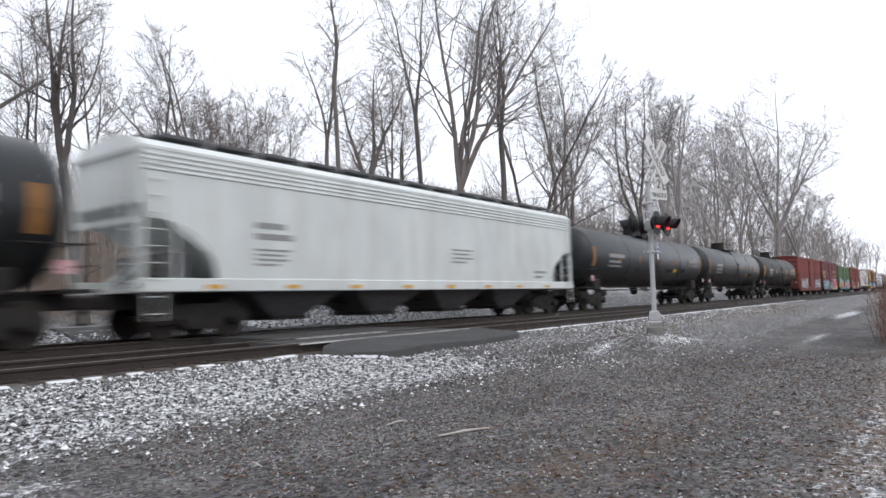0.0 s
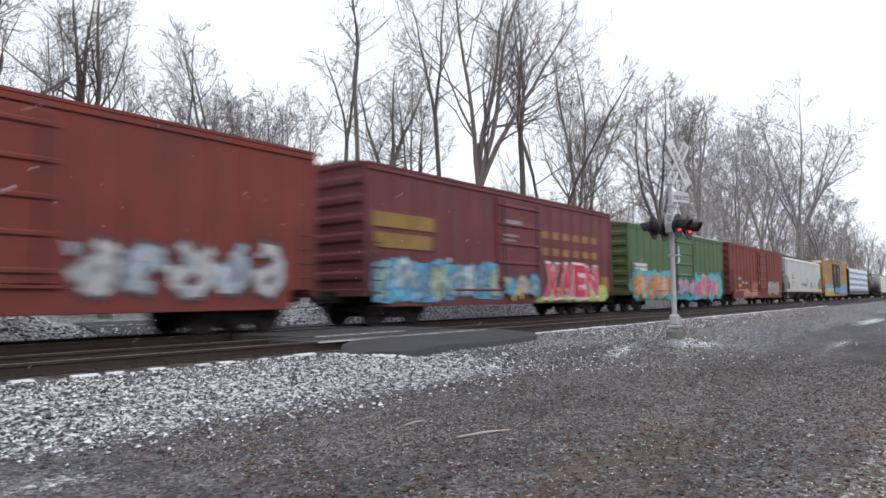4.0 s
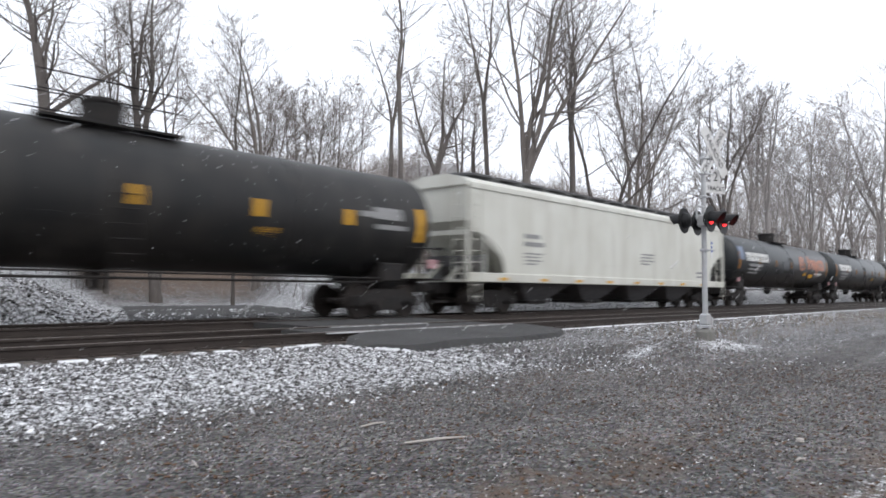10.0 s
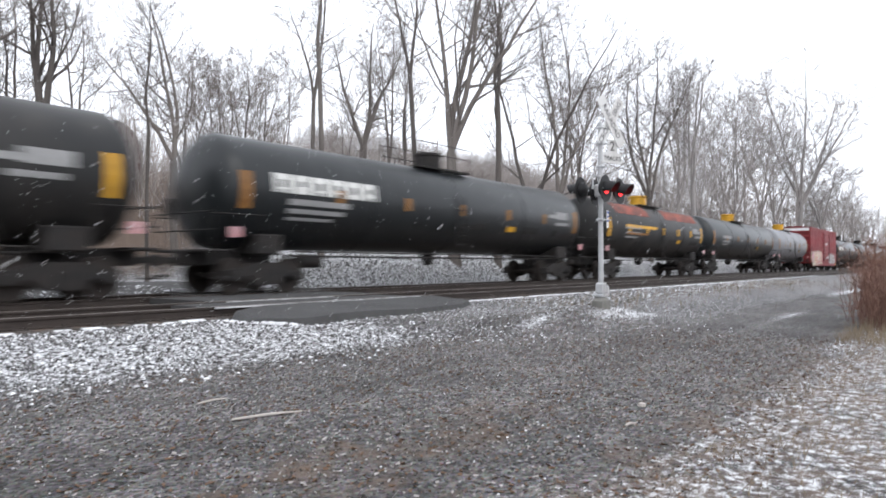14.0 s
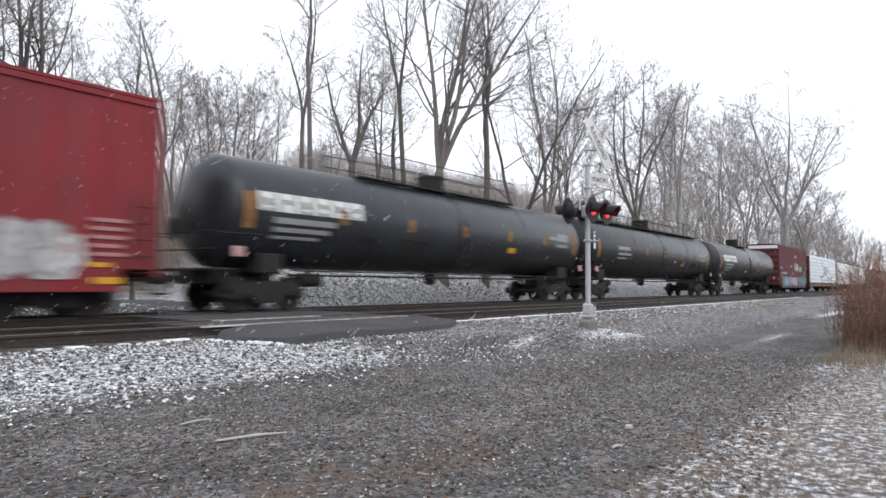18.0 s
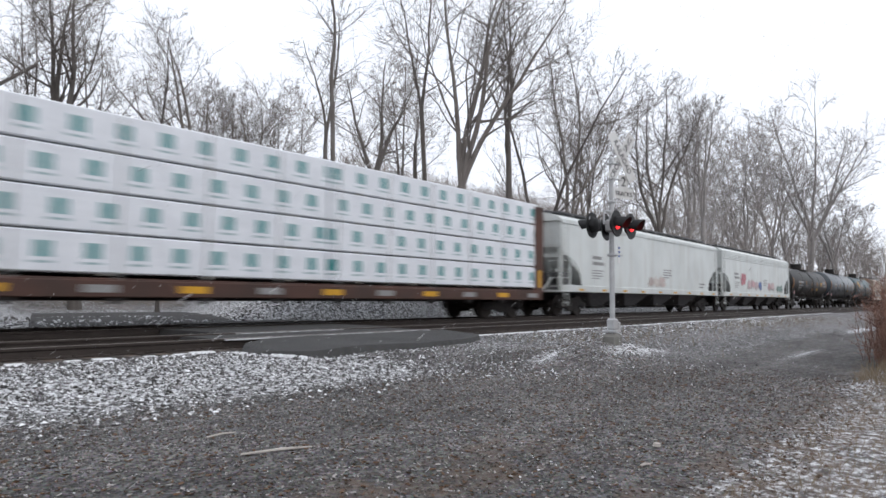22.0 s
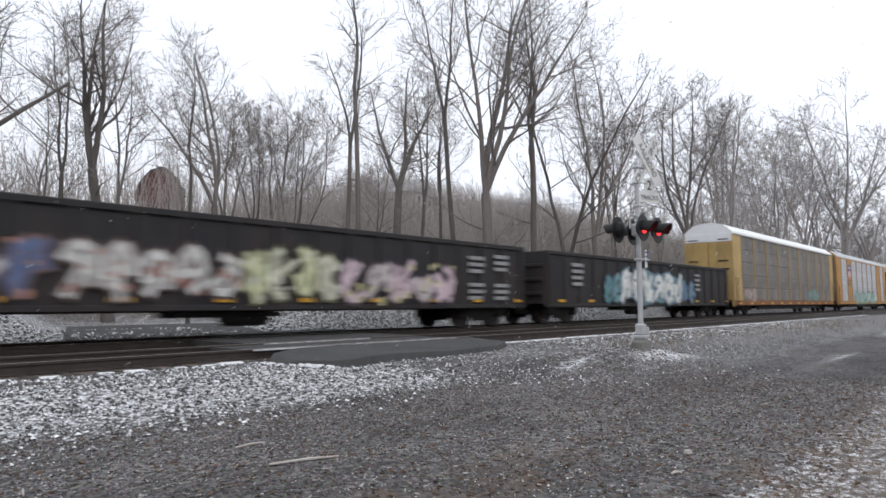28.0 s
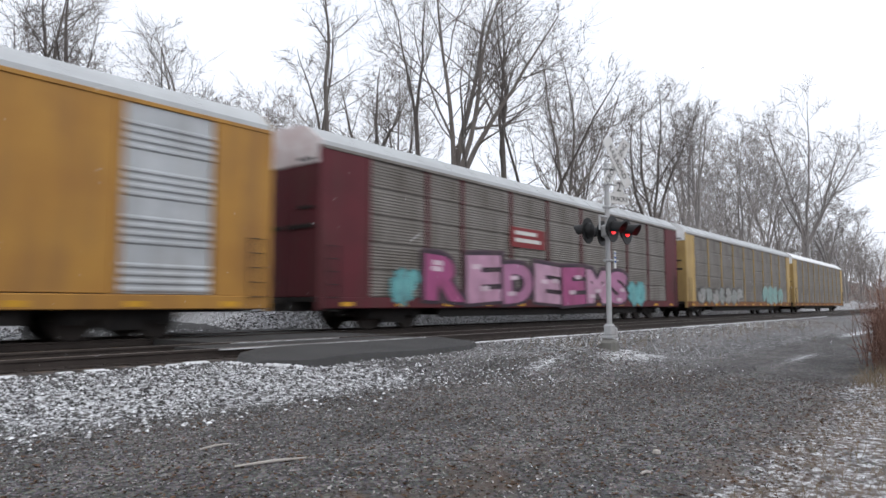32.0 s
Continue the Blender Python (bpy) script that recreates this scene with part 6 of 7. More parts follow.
for x_, z_ in ((7.8, 3.2), (7.7, 2.8), (8.6, 2.8), (8.5, 2.3), (8.2, 1.9)):
    plate(c, "stencil", x_, x_ + 0.6, z_ - 0.14, z_, gcol(0.40, 0.16, 0.15), -1.58)
bars(c, 16.0, 2.1, (0.8, 0.8, 0.8, 0.7, 0.8), 0.08, 0.1, gcol(0.42, 0.2, 0.2), -1.535)
plate(c, "yellow_patch", 16.1, 16.7, 0.72, 0.86, M["tape"], -1.535)
tank_car(431.6, 452.0, M["greytank"], "dark grey-black tank car with white block lettering", letters=1.25, long_walk=True, seed=14)
tank_car(452.6, 473.4, M["black"], "black tank car with a long walkway and rails", long_walk=8.6, seed=15)
tank_car(474.6, 494.8, M["greytank"], "dark slate tank car with white block lettering", letters=1.8, seed=16)
c = boxcar(496.6, 512.4, 5.1, M["maroon"], "maroon boxcar with blue and green graffiti, snow on its end", top_end="snowroof", posts=False, doors=())
for z in (1.9, 2.95, 4.1):
    for k in range(3):
        plate(c, "side_rib", 0.7 + 5.1 * k, 5.3 + 5.1 * k, z, z + 0.08, M["maroon"], -1.50, proud=0.05)
for k in range(14):
    plate(c, "side_rib", 0.6 + 1.12 * k, 0.68 + 1.12 * k, 1.05, 4.85, M["maroon"], -1.50, proud=0.03)
graffiti(c, 1.8, 5.95, 0.62, 1.85, [(0.28, 0.48, 0.60), (0.12, 0.26, 0.46), (0.40, 0.52, 0.60), (0.18, 0.42, 0.52)], (0.05, 0.09, 0.18), 28, 7, back=(0.10, 0.22, 0.32), shine=(0.60, 0.68, 0.72))
graffiti(c, 6.2, 9.5, 0.72, 1.75, [(0.55, 0.26, 0.42), (0.56, 0.34, 0.46), (0.30, 0.26, 0.44)], (0.46, 0.46, 0.26), 29, 4, back=(0.12, 0.22, 0.26), shine=(0.5, 0.5, 0.46))
graffiti(c, 9.9, 14.95, 0.62, 1.9, [(0.06, 0.16, 0.24), (0.10, 0.28, 0.32), (0.05, 0.12, 0.24)], (0.02, 0.04, 0.07), 30, 6, back=(0.05, 0.13, 0.17), shine=(0.14, 0.34, 0.36))
graffiti(c, 8.1, 10.3, 2.45, 3.25, [(0.52, 0.36, 0.5), (0.48, 0.34, 0.46)], (0.56, 0.46, 0.52), 31, 3, shine=(0.6, 0.52, 0.56))
plate(c, "green_patch", 10.6, 12.3, 2.35, 2.9, gcol(0.14, 0.42, 0.12), -1.54, "green spray-paint patch")
for x_, z_ in ((3.1, 1.0), (6.05, 1.25), (9.35, 1.2), (12.3, 1.1), (14.5, 1.15)):
    plate(c, "reflective_tape", x_, x_ + 0.28, z_, z_ + 0.5, M["tape"], -1.57)
for x_, w_, z_ in ((0.85, 0.6, 2.72), (0.85, 0.65, 2.2), (0.8, 0.6, 1.9), (2.1, 0.9, 2.2), (3.2, 0.5, 2.2), (5.9, 0.6, 2.95), (8.3, 0.9, 4.05), (15.0, 0.4, 2.9), (6.9, 0.5, 2.2)):
    bars(c, x_, z_, (w_, w_ * 0.85), 0.08, 0.05, M["bar"], -1.54)
for x_ in (13.1, 14.0):
    bars(c, x_, 2.45, (0.6, 0.6, 0.6), 0.07, 0.08, M["bargrey"], -1.54)
plate(c, "orange_patch", 0.65, 1.1, 1.15, 1.7, gcol(0.30, 0.10, 0.03), -1.54, "rusty orange patch")
plate(c, "reflective_tape", 0.2, 0.9, 0.92, 1.02, M["tape"], -1.535)
centerbeam(514.2, 537.6, M["deck"], wrap("white_lumber_wrap", (0.035, 0.22, 0.22), 0.95, "marks"), "centerbeam flatcar stacked with white wrapped lumber", 2, 0.08)
c = hopper(539.0, 560.2, M["white"], "white covered hopper with faint tags", tag_seed=6)
graffiti(c, 9.5, 11.8, 1.5, 2.0, [(0.56, 0.47, 0.45), (0.57, 0.53, 0.5)], (0.56, 0.52, 0.5), 32, 3, y=-1.51)
c = hopper(561.2, 580.8, M["white"], "white covered hopper with red, blue and grey tags", ribs=True, tag_seed=7)
graffiti(c, 4.4, 5.8, 1.8, 2.8, [(0.56, 0.20, 0.24)], (0.57, 0.42, 0.44), 33, 2, y=-1.51)
graffiti(c, 6.2, 9.0, 1.6, 2.3, [(0.58, 0.46, 0.48), (0.56, 0.36, 0.38)], (0.58, 0.54, 0.54), 34, 3, y=-1.51)
graffiti(c, 9.2, 10.2, 1.6, 2.2, [(0.12, 0.2, 0.45)], (0.4, 0.42, 0.5), 35, 1, y=-1.51)
graffiti(c, 12.0, 14.2, 1.6, 2.2, [(0.57, 0.36, 0.37), (0.56, 0.44, 0.45)], (0.58, 0.54, 0.54), 36, 2, y=-1.51)
graffiti(c, 15.0, 17.0, 1.5, 2.1, [(0.16, 0.26, 0.24), (0.2, 0.3, 0.28)], (0.5, 0.52, 0.5), 37, 3, y=-1.51)
_, skin, zc = tank_car(582.2, 600.1, M["dark"], "brown-black tank car with orange and yellow patches", radius=1.45, crest=4.0, seed=17)
stain_rng = random.Random(61)
for _ in range(9):
    x_, w_, z_ = stain_rng.uniform(2.5, 15.0), stain_rng.uniform(0.3, 1.3), stain_rng.uniform(-0.75, 0.25)
    skin("paint_scuff", x_, x_ + w_, zc + z_, zc + z_ + stain_rng.uniform(0.06, 0.26), gcol(0.11, 0.11, 0.11), "pale scuffed paint")
skin("orange_patch", 9.0, 9.9, zc - 0.72, zc - 0.48, M["orange_tape"])
skin("yellow_patch", 13.6, 14.3, zc - 0.18, zc + 0.16, M["tape"])
tank_car(601.0, 619.3, M["bluegrey"], "slate-blue tank car wet with snow", seed=18)
_, skin, zc = tank_car(620.0, 636.6, M["greentank"], "blue-green tank car with a yellow disc", seed=19)
disc, rows_ = [], 13
for lift in (0.012, -0.004):
    for k in range(rows_):
        a_ = math.pi * (k / (rows_ - 1) - 0.5) * 0.98
        q = 0.50 + 0.38 * math.sin(a_)
        disc += [(3.0 + sg * 0.56 * math.cos(a_), -math.sqrt(1.52 ** 2 - q * q) - lift, zc + q) for sg in (-1, 1)]
o_ = 2 * rows_
faces_ = [(0, 1, o_ + 1, o_), (o_ - 2, 2 * o_ - 2, 2 * o_ - 1, o_ - 1)]
for k in range(0, o_ - 2, 2):
    faces_ += [(k, k + 1, k + 3, k + 2), (o_ + k, o_ + k + 2, o_ + k + 3, o_ + k + 1), (k, k + 2, o_ + k + 2, o_ + k), (k + 1, o_ + k + 1, o_ + k + 3, k + 3)]
part("yellow_disc", Shape().add(disc, faces_), M["tape"], TRAIN[-1][0], "yellow round mark")
skin("white_swoosh", 4.4, 6.8, zc - 0.1, zc + 0.6, M["bargrey"], "pale worn emblem")
c = hopper(637.5, 648.4, M["tanhop"], "rust-streaked tan covered hopper with two bays", top=4.5, eave=4.0, bays=2, tag_seed=8, sill_paint=M["greyhop"])
graffiti(c, 1.9, 9.3, 1.62, 1.92, [(0.17, 0.21, 0.21), (0.14, 0.18, 0.19)], (0.22, 0.24, 0.23), 137, 6, y=-1.506, back=(0.17, 0.20, 0.20))
graffiti(c, 2.2, 9.0, 2.25, 2.5, [(0.10, 0.22, 0.23), (0.13, 0.25, 0.25)], (0.22, 0.24, 0.23), 138, 6, y=-1.506, back=(0.15, 0.22, 0.22))
rust = random.Random(52)
for _ in range(22):
    x_, z_, w_ = rust.uniform(0.6, 9.4), rust.uniform(2.9, 3.85), rust.uniform(0.12, 0.5)
    pts = [(x_ + w_ * rust.uniform(0.6, 1.2) * math.cos(k * 0.7), z_ + 0.32 * w_ * rust.uniform(0.5, 1.3) * math.sin(k * 0.7)) for k in range(9)]
    part("rust_patch", Shape().sweep(pts, -1.507, -1.499, "y"), gcol(0.20, 0.085, 0.05), c, "rust blotch where the paint has gone")
c = gondola(649.8, 670.4, "black gondola with pale graffiti along its side")
graffiti(c, 0.4, 4.6, 0.7, 2.2, [(0.10, 0.14, 0.26), (0.50, 0.40, 0.36), (0.12, 0.30, 0.32), (0.5, 0.5, 0.48)], (0.16, 0.10, 0.10), 41, 5, y=-1.62, shine=(0.52, 0.26, 0.18))
graffiti(c, 4.7, 8.6, 0.7, 2.3, [(0.62, 0.62, 0.60), (0.58, 0.57, 0.55)], (0.10, 0.07, 0.07), 38, 5, y=-1.62, shine=(0.42, 0.22, 0.18))
graffiti(c, 8.6, 11.7, 0.7, 2.3, [(0.56, 0.58, 0.36), (0.58, 0.58, 0.46)], (0.16, 0.16, 0.10), 39, 4, y=-1.62, shine=(0.6, 0.6, 0.52))
graffiti(c, 11.7, 16.4, 0.7, 2.2, [(0.56, 0.44, 0.48), (0.52, 0.46, 0.46)], (0.06, 0.05, 0.06), 40, 5, y=-1.62, shine=(0.56, 0.52, 0.30))
for x_, z_ in ((17.2, 2.4), (18.6, 2.5), (17.2, 1.5), (18.6, 1.5)):
    bars(c, x_, z_, (0.8, 0.8, 0.7), 0.12, 0.1, M["bargrey"], -1.605)
c = gondola(671.6, 692.1, "black gondola with bold white graffiti")
graffiti(c, 6.2, 13.2, 0.7, 2.55, [(0.66, 0.68, 0.66), (0.62, 0.64, 0.62)], (0.10, 0.17, 0.22), 42, 6, y=-1.62, back=(0.12, 0.22, 0.26), shine=(0.70, 0.70, 0.68))
graffiti(c, 4.7, 6.3, 0.7, 2.2, [(0.10, 0.26, 0.30), (0.16, 0.30, 0.34)], (0.05, 0.10, 0.13), 43, 2, y=-1.62)
graffiti(c, 13.2, 15.0, 0.7, 2.2, [(0.10, 0.20, 0.30), (0.14, 0.24, 0.32)], (0.05, 0.08, 0.13), 143, 2, y=-1.62)
bars(c, 2.0, 2.45, (0.9, 0.9, 0.8, 0.8), 0.14, 0.12, M["bargrey"], -1.605)
bars(c, 15.1, 2.4, (0.7, 0.7, 0.6, 0.7), 0.14, 0.12, M["bargrey"], -1.605)
PALE_EDGES = [1.6, 4.3, 7.1, 9.9, 12.8, 15.7, 18.5, 21.3, 23.5, 26.3]
c = autorack(693.2, 720.9, M["palerack"], M["panel"], "faded yellow autorack with dull panels and a snowy roof", M["snowroof"], M["palerack"], end_top="snowroof", edges=PALE_EDGES, sill=M["rackrust"])
graffiti(c, 18.0, 21.5, 0.85, 2.0, [(0.2, 0.32, 0.3), (0.24, 0.34, 0.32)], (0.14, 0.2, 0.19), 44, 5, y=-1.55)
graffiti(c, 1.7, 4.4, 0.85, 1.8, [(0.4, 0.3, 0.27), (0.36, 0.33, 0.3)], (0.2, 0.16, 0.14), 45, 3, y=-1.55)
c = autorack(722.4, 750.1, M["ochre"], M["panel_clean"], "ochre autorack with bright panels, a shield emblem and green graffiti", M["roof"], M["panel"], edges=[2.2, 4.9, 7.0, 9.6, 12.7, 15.4, 18.3, 21.2, 23.7, 26.0], blank=(1, 7), grouped=True, eave_rail=True)
part("emblem_top", Shape().sweep([(5.3, 4.03), (6.7, 4.03), (6.78, 4.45), (6.5, 4.60), (6.0, 4.68), (5.5, 4.60), (5.22, 4.45)], -1.533, -1.515, "y"), gcol(0.04, 0.06, 0.24), c, "blue top of a shield emblem")
part("emblem_field", Shape().sweep([(5.3, 4.02), (5.32, 3.6), (5.6, 3.32), (6.0, 3.2), (6.4, 3.32), (6.68, 3.6), (6.7, 4.02)], -1.533, -1.515, "y"), gcol(0.55, 0.22, 0.24), c, "red and white striped shield")
bars(c, 5.45, 4.44, (1.1, 0.9), 0.09, 0.06, M["bar"], -1.534)
for k in range(4):
    plate(c, "emblem_stripe", 5.42 + 0.33 * k, 5.54 + 0.33 * k, 3.45, 3.98, M["bar"], -1.537)
bars(c, 5.1, 3.1, (1.7, 1.4, 1.6), 0.12, 0.1, gcol(0.16, 0.09, 0.03), -1.525)
graffiti(c, 8.4, 19.4, 0.7, 1.95, [(0.40, 0.54, 0.46), (0.28, 0.44, 0.40), (0.46, 0.55, 0.50)], (0.10, 0.2, 0.18), 46, 9, y=-1.56, back=(0.30, 0.42, 0.36))
c = autorack(751.5, 779.2, M["maroon"], M["panel"], "maroon autorack with dull panels and pink graffiti", M["roof"], M["maroon"], end_top="pinkcap", edges=[2.0, 4.7, 6.6, 9.7, 12.5, 15.5, 18.5, 20.5, 23.2, 25.8])
graffiti(c, 2.9, 4.3, 0.7, 2.0, [(0.15, 0.40, 0.42), (0.17, 0.44, 0.45)], (0.1, 0.3, 0.32), 47, 2, y=-1.568)
sprayed_word(c, "REDEEMS", 4.4, 20.3, 0.72, 2.55, [(0.36, 0.08, 0.21), (0.50, 0.28, 0.40), (0.42, 0.18, 0.32), (0.50, 0.30, 0.41)], (0.04, 0.025, 0.04), 48, y=-1.572, shine=(0.64, 0.50, 0.58), shade=(0.08, 0.05, 0.07), bold=0.06)
graffiti(c, 20.4, 22.5, 0.7, 2.0, [(0.15, 0.42, 0.44)], (0.1, 0.3, 0.32), 49, 2, y=-1.568)
plate(c, "red_panel", 9.6, 12.2, 3.0, 3.78, M["red"], -1.558)
bars(c, 9.9, 3.65, (1.6, 1.9), 0.15, 0.14, M["bar"], -1.568)
c = autorack(780.6, 808.9, M["palerack"], M["panel"], "faded yellow autorack with pale tags", M["roof"], M["palerack"], end_top="snowroof", sill=M["rackrust"])
graffiti(c, 2.0, 12.0, 0.85, 1.9, [(0.36, 0.36, 0.35), (0.3, 0.33, 0.32)], (0.12, 0.12, 0.12), 50, 7, y=-1.555)
graffiti(c, 18.0, 25.0, 0.85, 2.2, [(0.24, 0.42, 0.4)], (0.3, 0.4, 0.38), 51, 4, y=-1.555)
c = autorack(810.3, 838.6, M["palerack"], M["panel"], "faded yellow autorack with a snowy roof, last in the train", M["snowroof"], M["palerack"], end_top="snowroof", sill=M["rackrust"])


# ---- the crossing signal ----
def text_mesh(words, size, material):
    cu = bpy.data.curves.new("writing", "FONT")
    cu.body, cu.size, cu.align_x, cu.align_y, cu.extrude = words, size, "CENTER", "CENTER", 0.002
    ob = bpy.data.objects.new("writing", cu)
    scene.collection.objects.link(ob)
    bpy.context.view_layer.update()
    me = bpy.data.meshes.new_from_object(ob)
    bpy.data.objects.remove(ob)
    me.materials.append(material)
    return me


def crossing_signal(x, y):
    s = thing("crossing_signal", "galvanised mast with crossbuck, track sign and red flashing lamps", "crossing signal", pose(x, y, 0))
    g = ground_z(x, y)
    part("foundation", Shape().box(-0.15, 0.15, -0.15, 0.15, g - 0.3, 0.12, 0.06), M["concrete"], s, "mossy concrete footing")
    part("junction_base", Shape().box(-0.12, 0.12, -0.12, 0.12, 0.14, 0.19, 0.01).box(-0.085, 0.085, -0.085, 0.085, 0.19, 0.40, 0.025).box(0.09, 0.20, -0.08, 0.08, 0.15, 0.34, 0.02), M["galv"], s)
    part("mast", Shape().lathe([(0.36, 0.05), (3.42, 0.044), (3.46, 0.048), (3.5, 0.018)], "z", (0, 0, 0), 16), M["galv"], s, smooth=True)
    for z in (3.36, 3.06, 2.62, 1.6):
        part("clamp", Shape().box(-0.06, 0.06, -0.07, 0.07, z - 0.025, z + 0.025, 0.01).rod((-0.02, -0.07, z), (0.2, -0.12, z), 0.012, n=6), M["galv"], s)
    tagm = part("tag_plate", Shape().box(0.03, 0.12, -0.11, -0.104, 1.45, 1.78), M["sign_white"], s, "small white tag")
    for z in (1.74, 1.66, 1.58):
        part("tag_line", Shape().box(0.04, 0.11, -0.114, -0.11, z - 0.02, z + 0.015), gcol(0.05, 0.12, 0.4), tagm)
    # crossbuck
    for ang, words in ((-57, "RAILROAD"), (57, "CROSSING")):
        yy = -0.15 if ang < 0 else -0.13
        blade = part("crossbuck_blade", Shape().box(-0.53, 0.53, yy - 0.004, yy + 0.004, -0.115, 0.115, 0.002), M["sign_white"], s, "white reflective crossbuck blade")
        blade.matrix_basis = pose(0.24, 0, 3.50, 0, 0, -20) @ pose(0, 0, 0, 0, -ang, 0)
        if ang < 0:
            w = part("writing", text_mesh(words, 0.15, M["sign_black"]), None, blade)
            w.matrix_basis = pose(0, yy - 0.006, 0, 90, 0, 0)
        else:
            for half_, sx in (("CROS", -0.31), ("SING", 0.31)):
                w = part("writing", text_mesh(half_, 0.15, M["sign_black"]), None, blade)
                w.matrix_basis = pose(sx, yy - 0.006, 0, 90, 0, 0)
    sign = part("track_sign", Shape().sweep([(-0.26, -0.12), (0.26, -0.12), (0.26, 0.09), (0.13, 0.09), (0.13, 0.34), (-0.13, 0.34), (-0.13, 0.09), (-0.26, 0.09)], -0.139, -0.131, "y"), M["sign_white"], s, "white track-count sign")
    sign.matrix_basis = pose(0.30, 0, 2.82, 0, 0, -20)
    part("writing", text_mesh("2", 0.26, M["sign_black"]), None, sign).matrix_basis = pose(0, -0.142, 0.20, 90, 0, 0)
    part("writing", text_mesh("TRACKS", 0.125, M["sign_black"]), None, sign).matrix_basis = pose(0, -0.142, -0.03, 90, 0, 0)
    # lamps on a cross arm, one pair each way
    z = 2.16
    part("cross_arm", Shape().rod((-0.33, 0, z + 0.26), (0.33, 0, z + 0.26), 0.024, n=8).rod((-0.33, 0, z + 0.26), (-0.33, 0, z), 0.02, n=8).rod((0.33, 0, z + 0.26), (0.33, 0, z), 0.02, n=8).box(-0.1, 0.1, -0.1, 0.1, z - 0.12, z + 0.12, 0.03), M["galv"], s)
    for dx in (-0.31, 0.31):
        for face in (-1, 1):
            y0 = face * 0.13
            head = part("lamp_head", Shape().lathe([(0, 0.06), (face * 0.03, 0.13), (face * 0.10, 0.15), (face * 0.13, 0.15)], "y", (dx, y0, z), 18), M["signal_black"], s, smooth=True)
            part("background_disc", Shape().lathe([(face * 0.112, 0.245), (face * 0.118, 0.25), (face * 0.126, 0.245)], "y", (dx, y0, z), 36), M["signal_black"], head)
            part("red_lens", Shape().lathe([(face * 0.128, 0.105), (face * 0.15, 0.09), (face * 0.16, 0.04)], "y", (dx, y0, z), 20), M["lamp_red"], head, "lit red signal lens", smooth=True)
            k, v = 14, []
            for i in range(k + 1):
                t = radians(-25 + 230 * i / k)
                reach = 0.10 + 0.17 * (0.5 + 0.5 * math.sin(t))
                for r in (0.130, 0.138):
                    v += [(dx + r * math.cos(t), y0 + face * 0.126, z + r * math.sin(t)), (dx + r * math.cos(t), y0 + face * (0.126 + reach), z + r * math.sin(t) - 0.02)]
            f = []
            for i in range(k):
                a, b = 4 * i, 4 * i + 4
                f += [(a, a + 1, b + 1, b), (a + 2, b + 2, b + 3, a + 3), (a + 1, a + 3, b + 3, b + 1), (a, b, b + 2, a + 2)]
            f += [(0, 2, 3, 1), (4 * k, 4 * k + 1, 4 * k + 3, 4 * k + 2)]
            hood = Shape().add(v, f)
            part("hood", hood, M["signal_black"], head)
    return s


crossing_signal(11.90, -5.0)


# ---- bare winter trees ----
ACROSS = Vector((0.62, -0.78, 0))


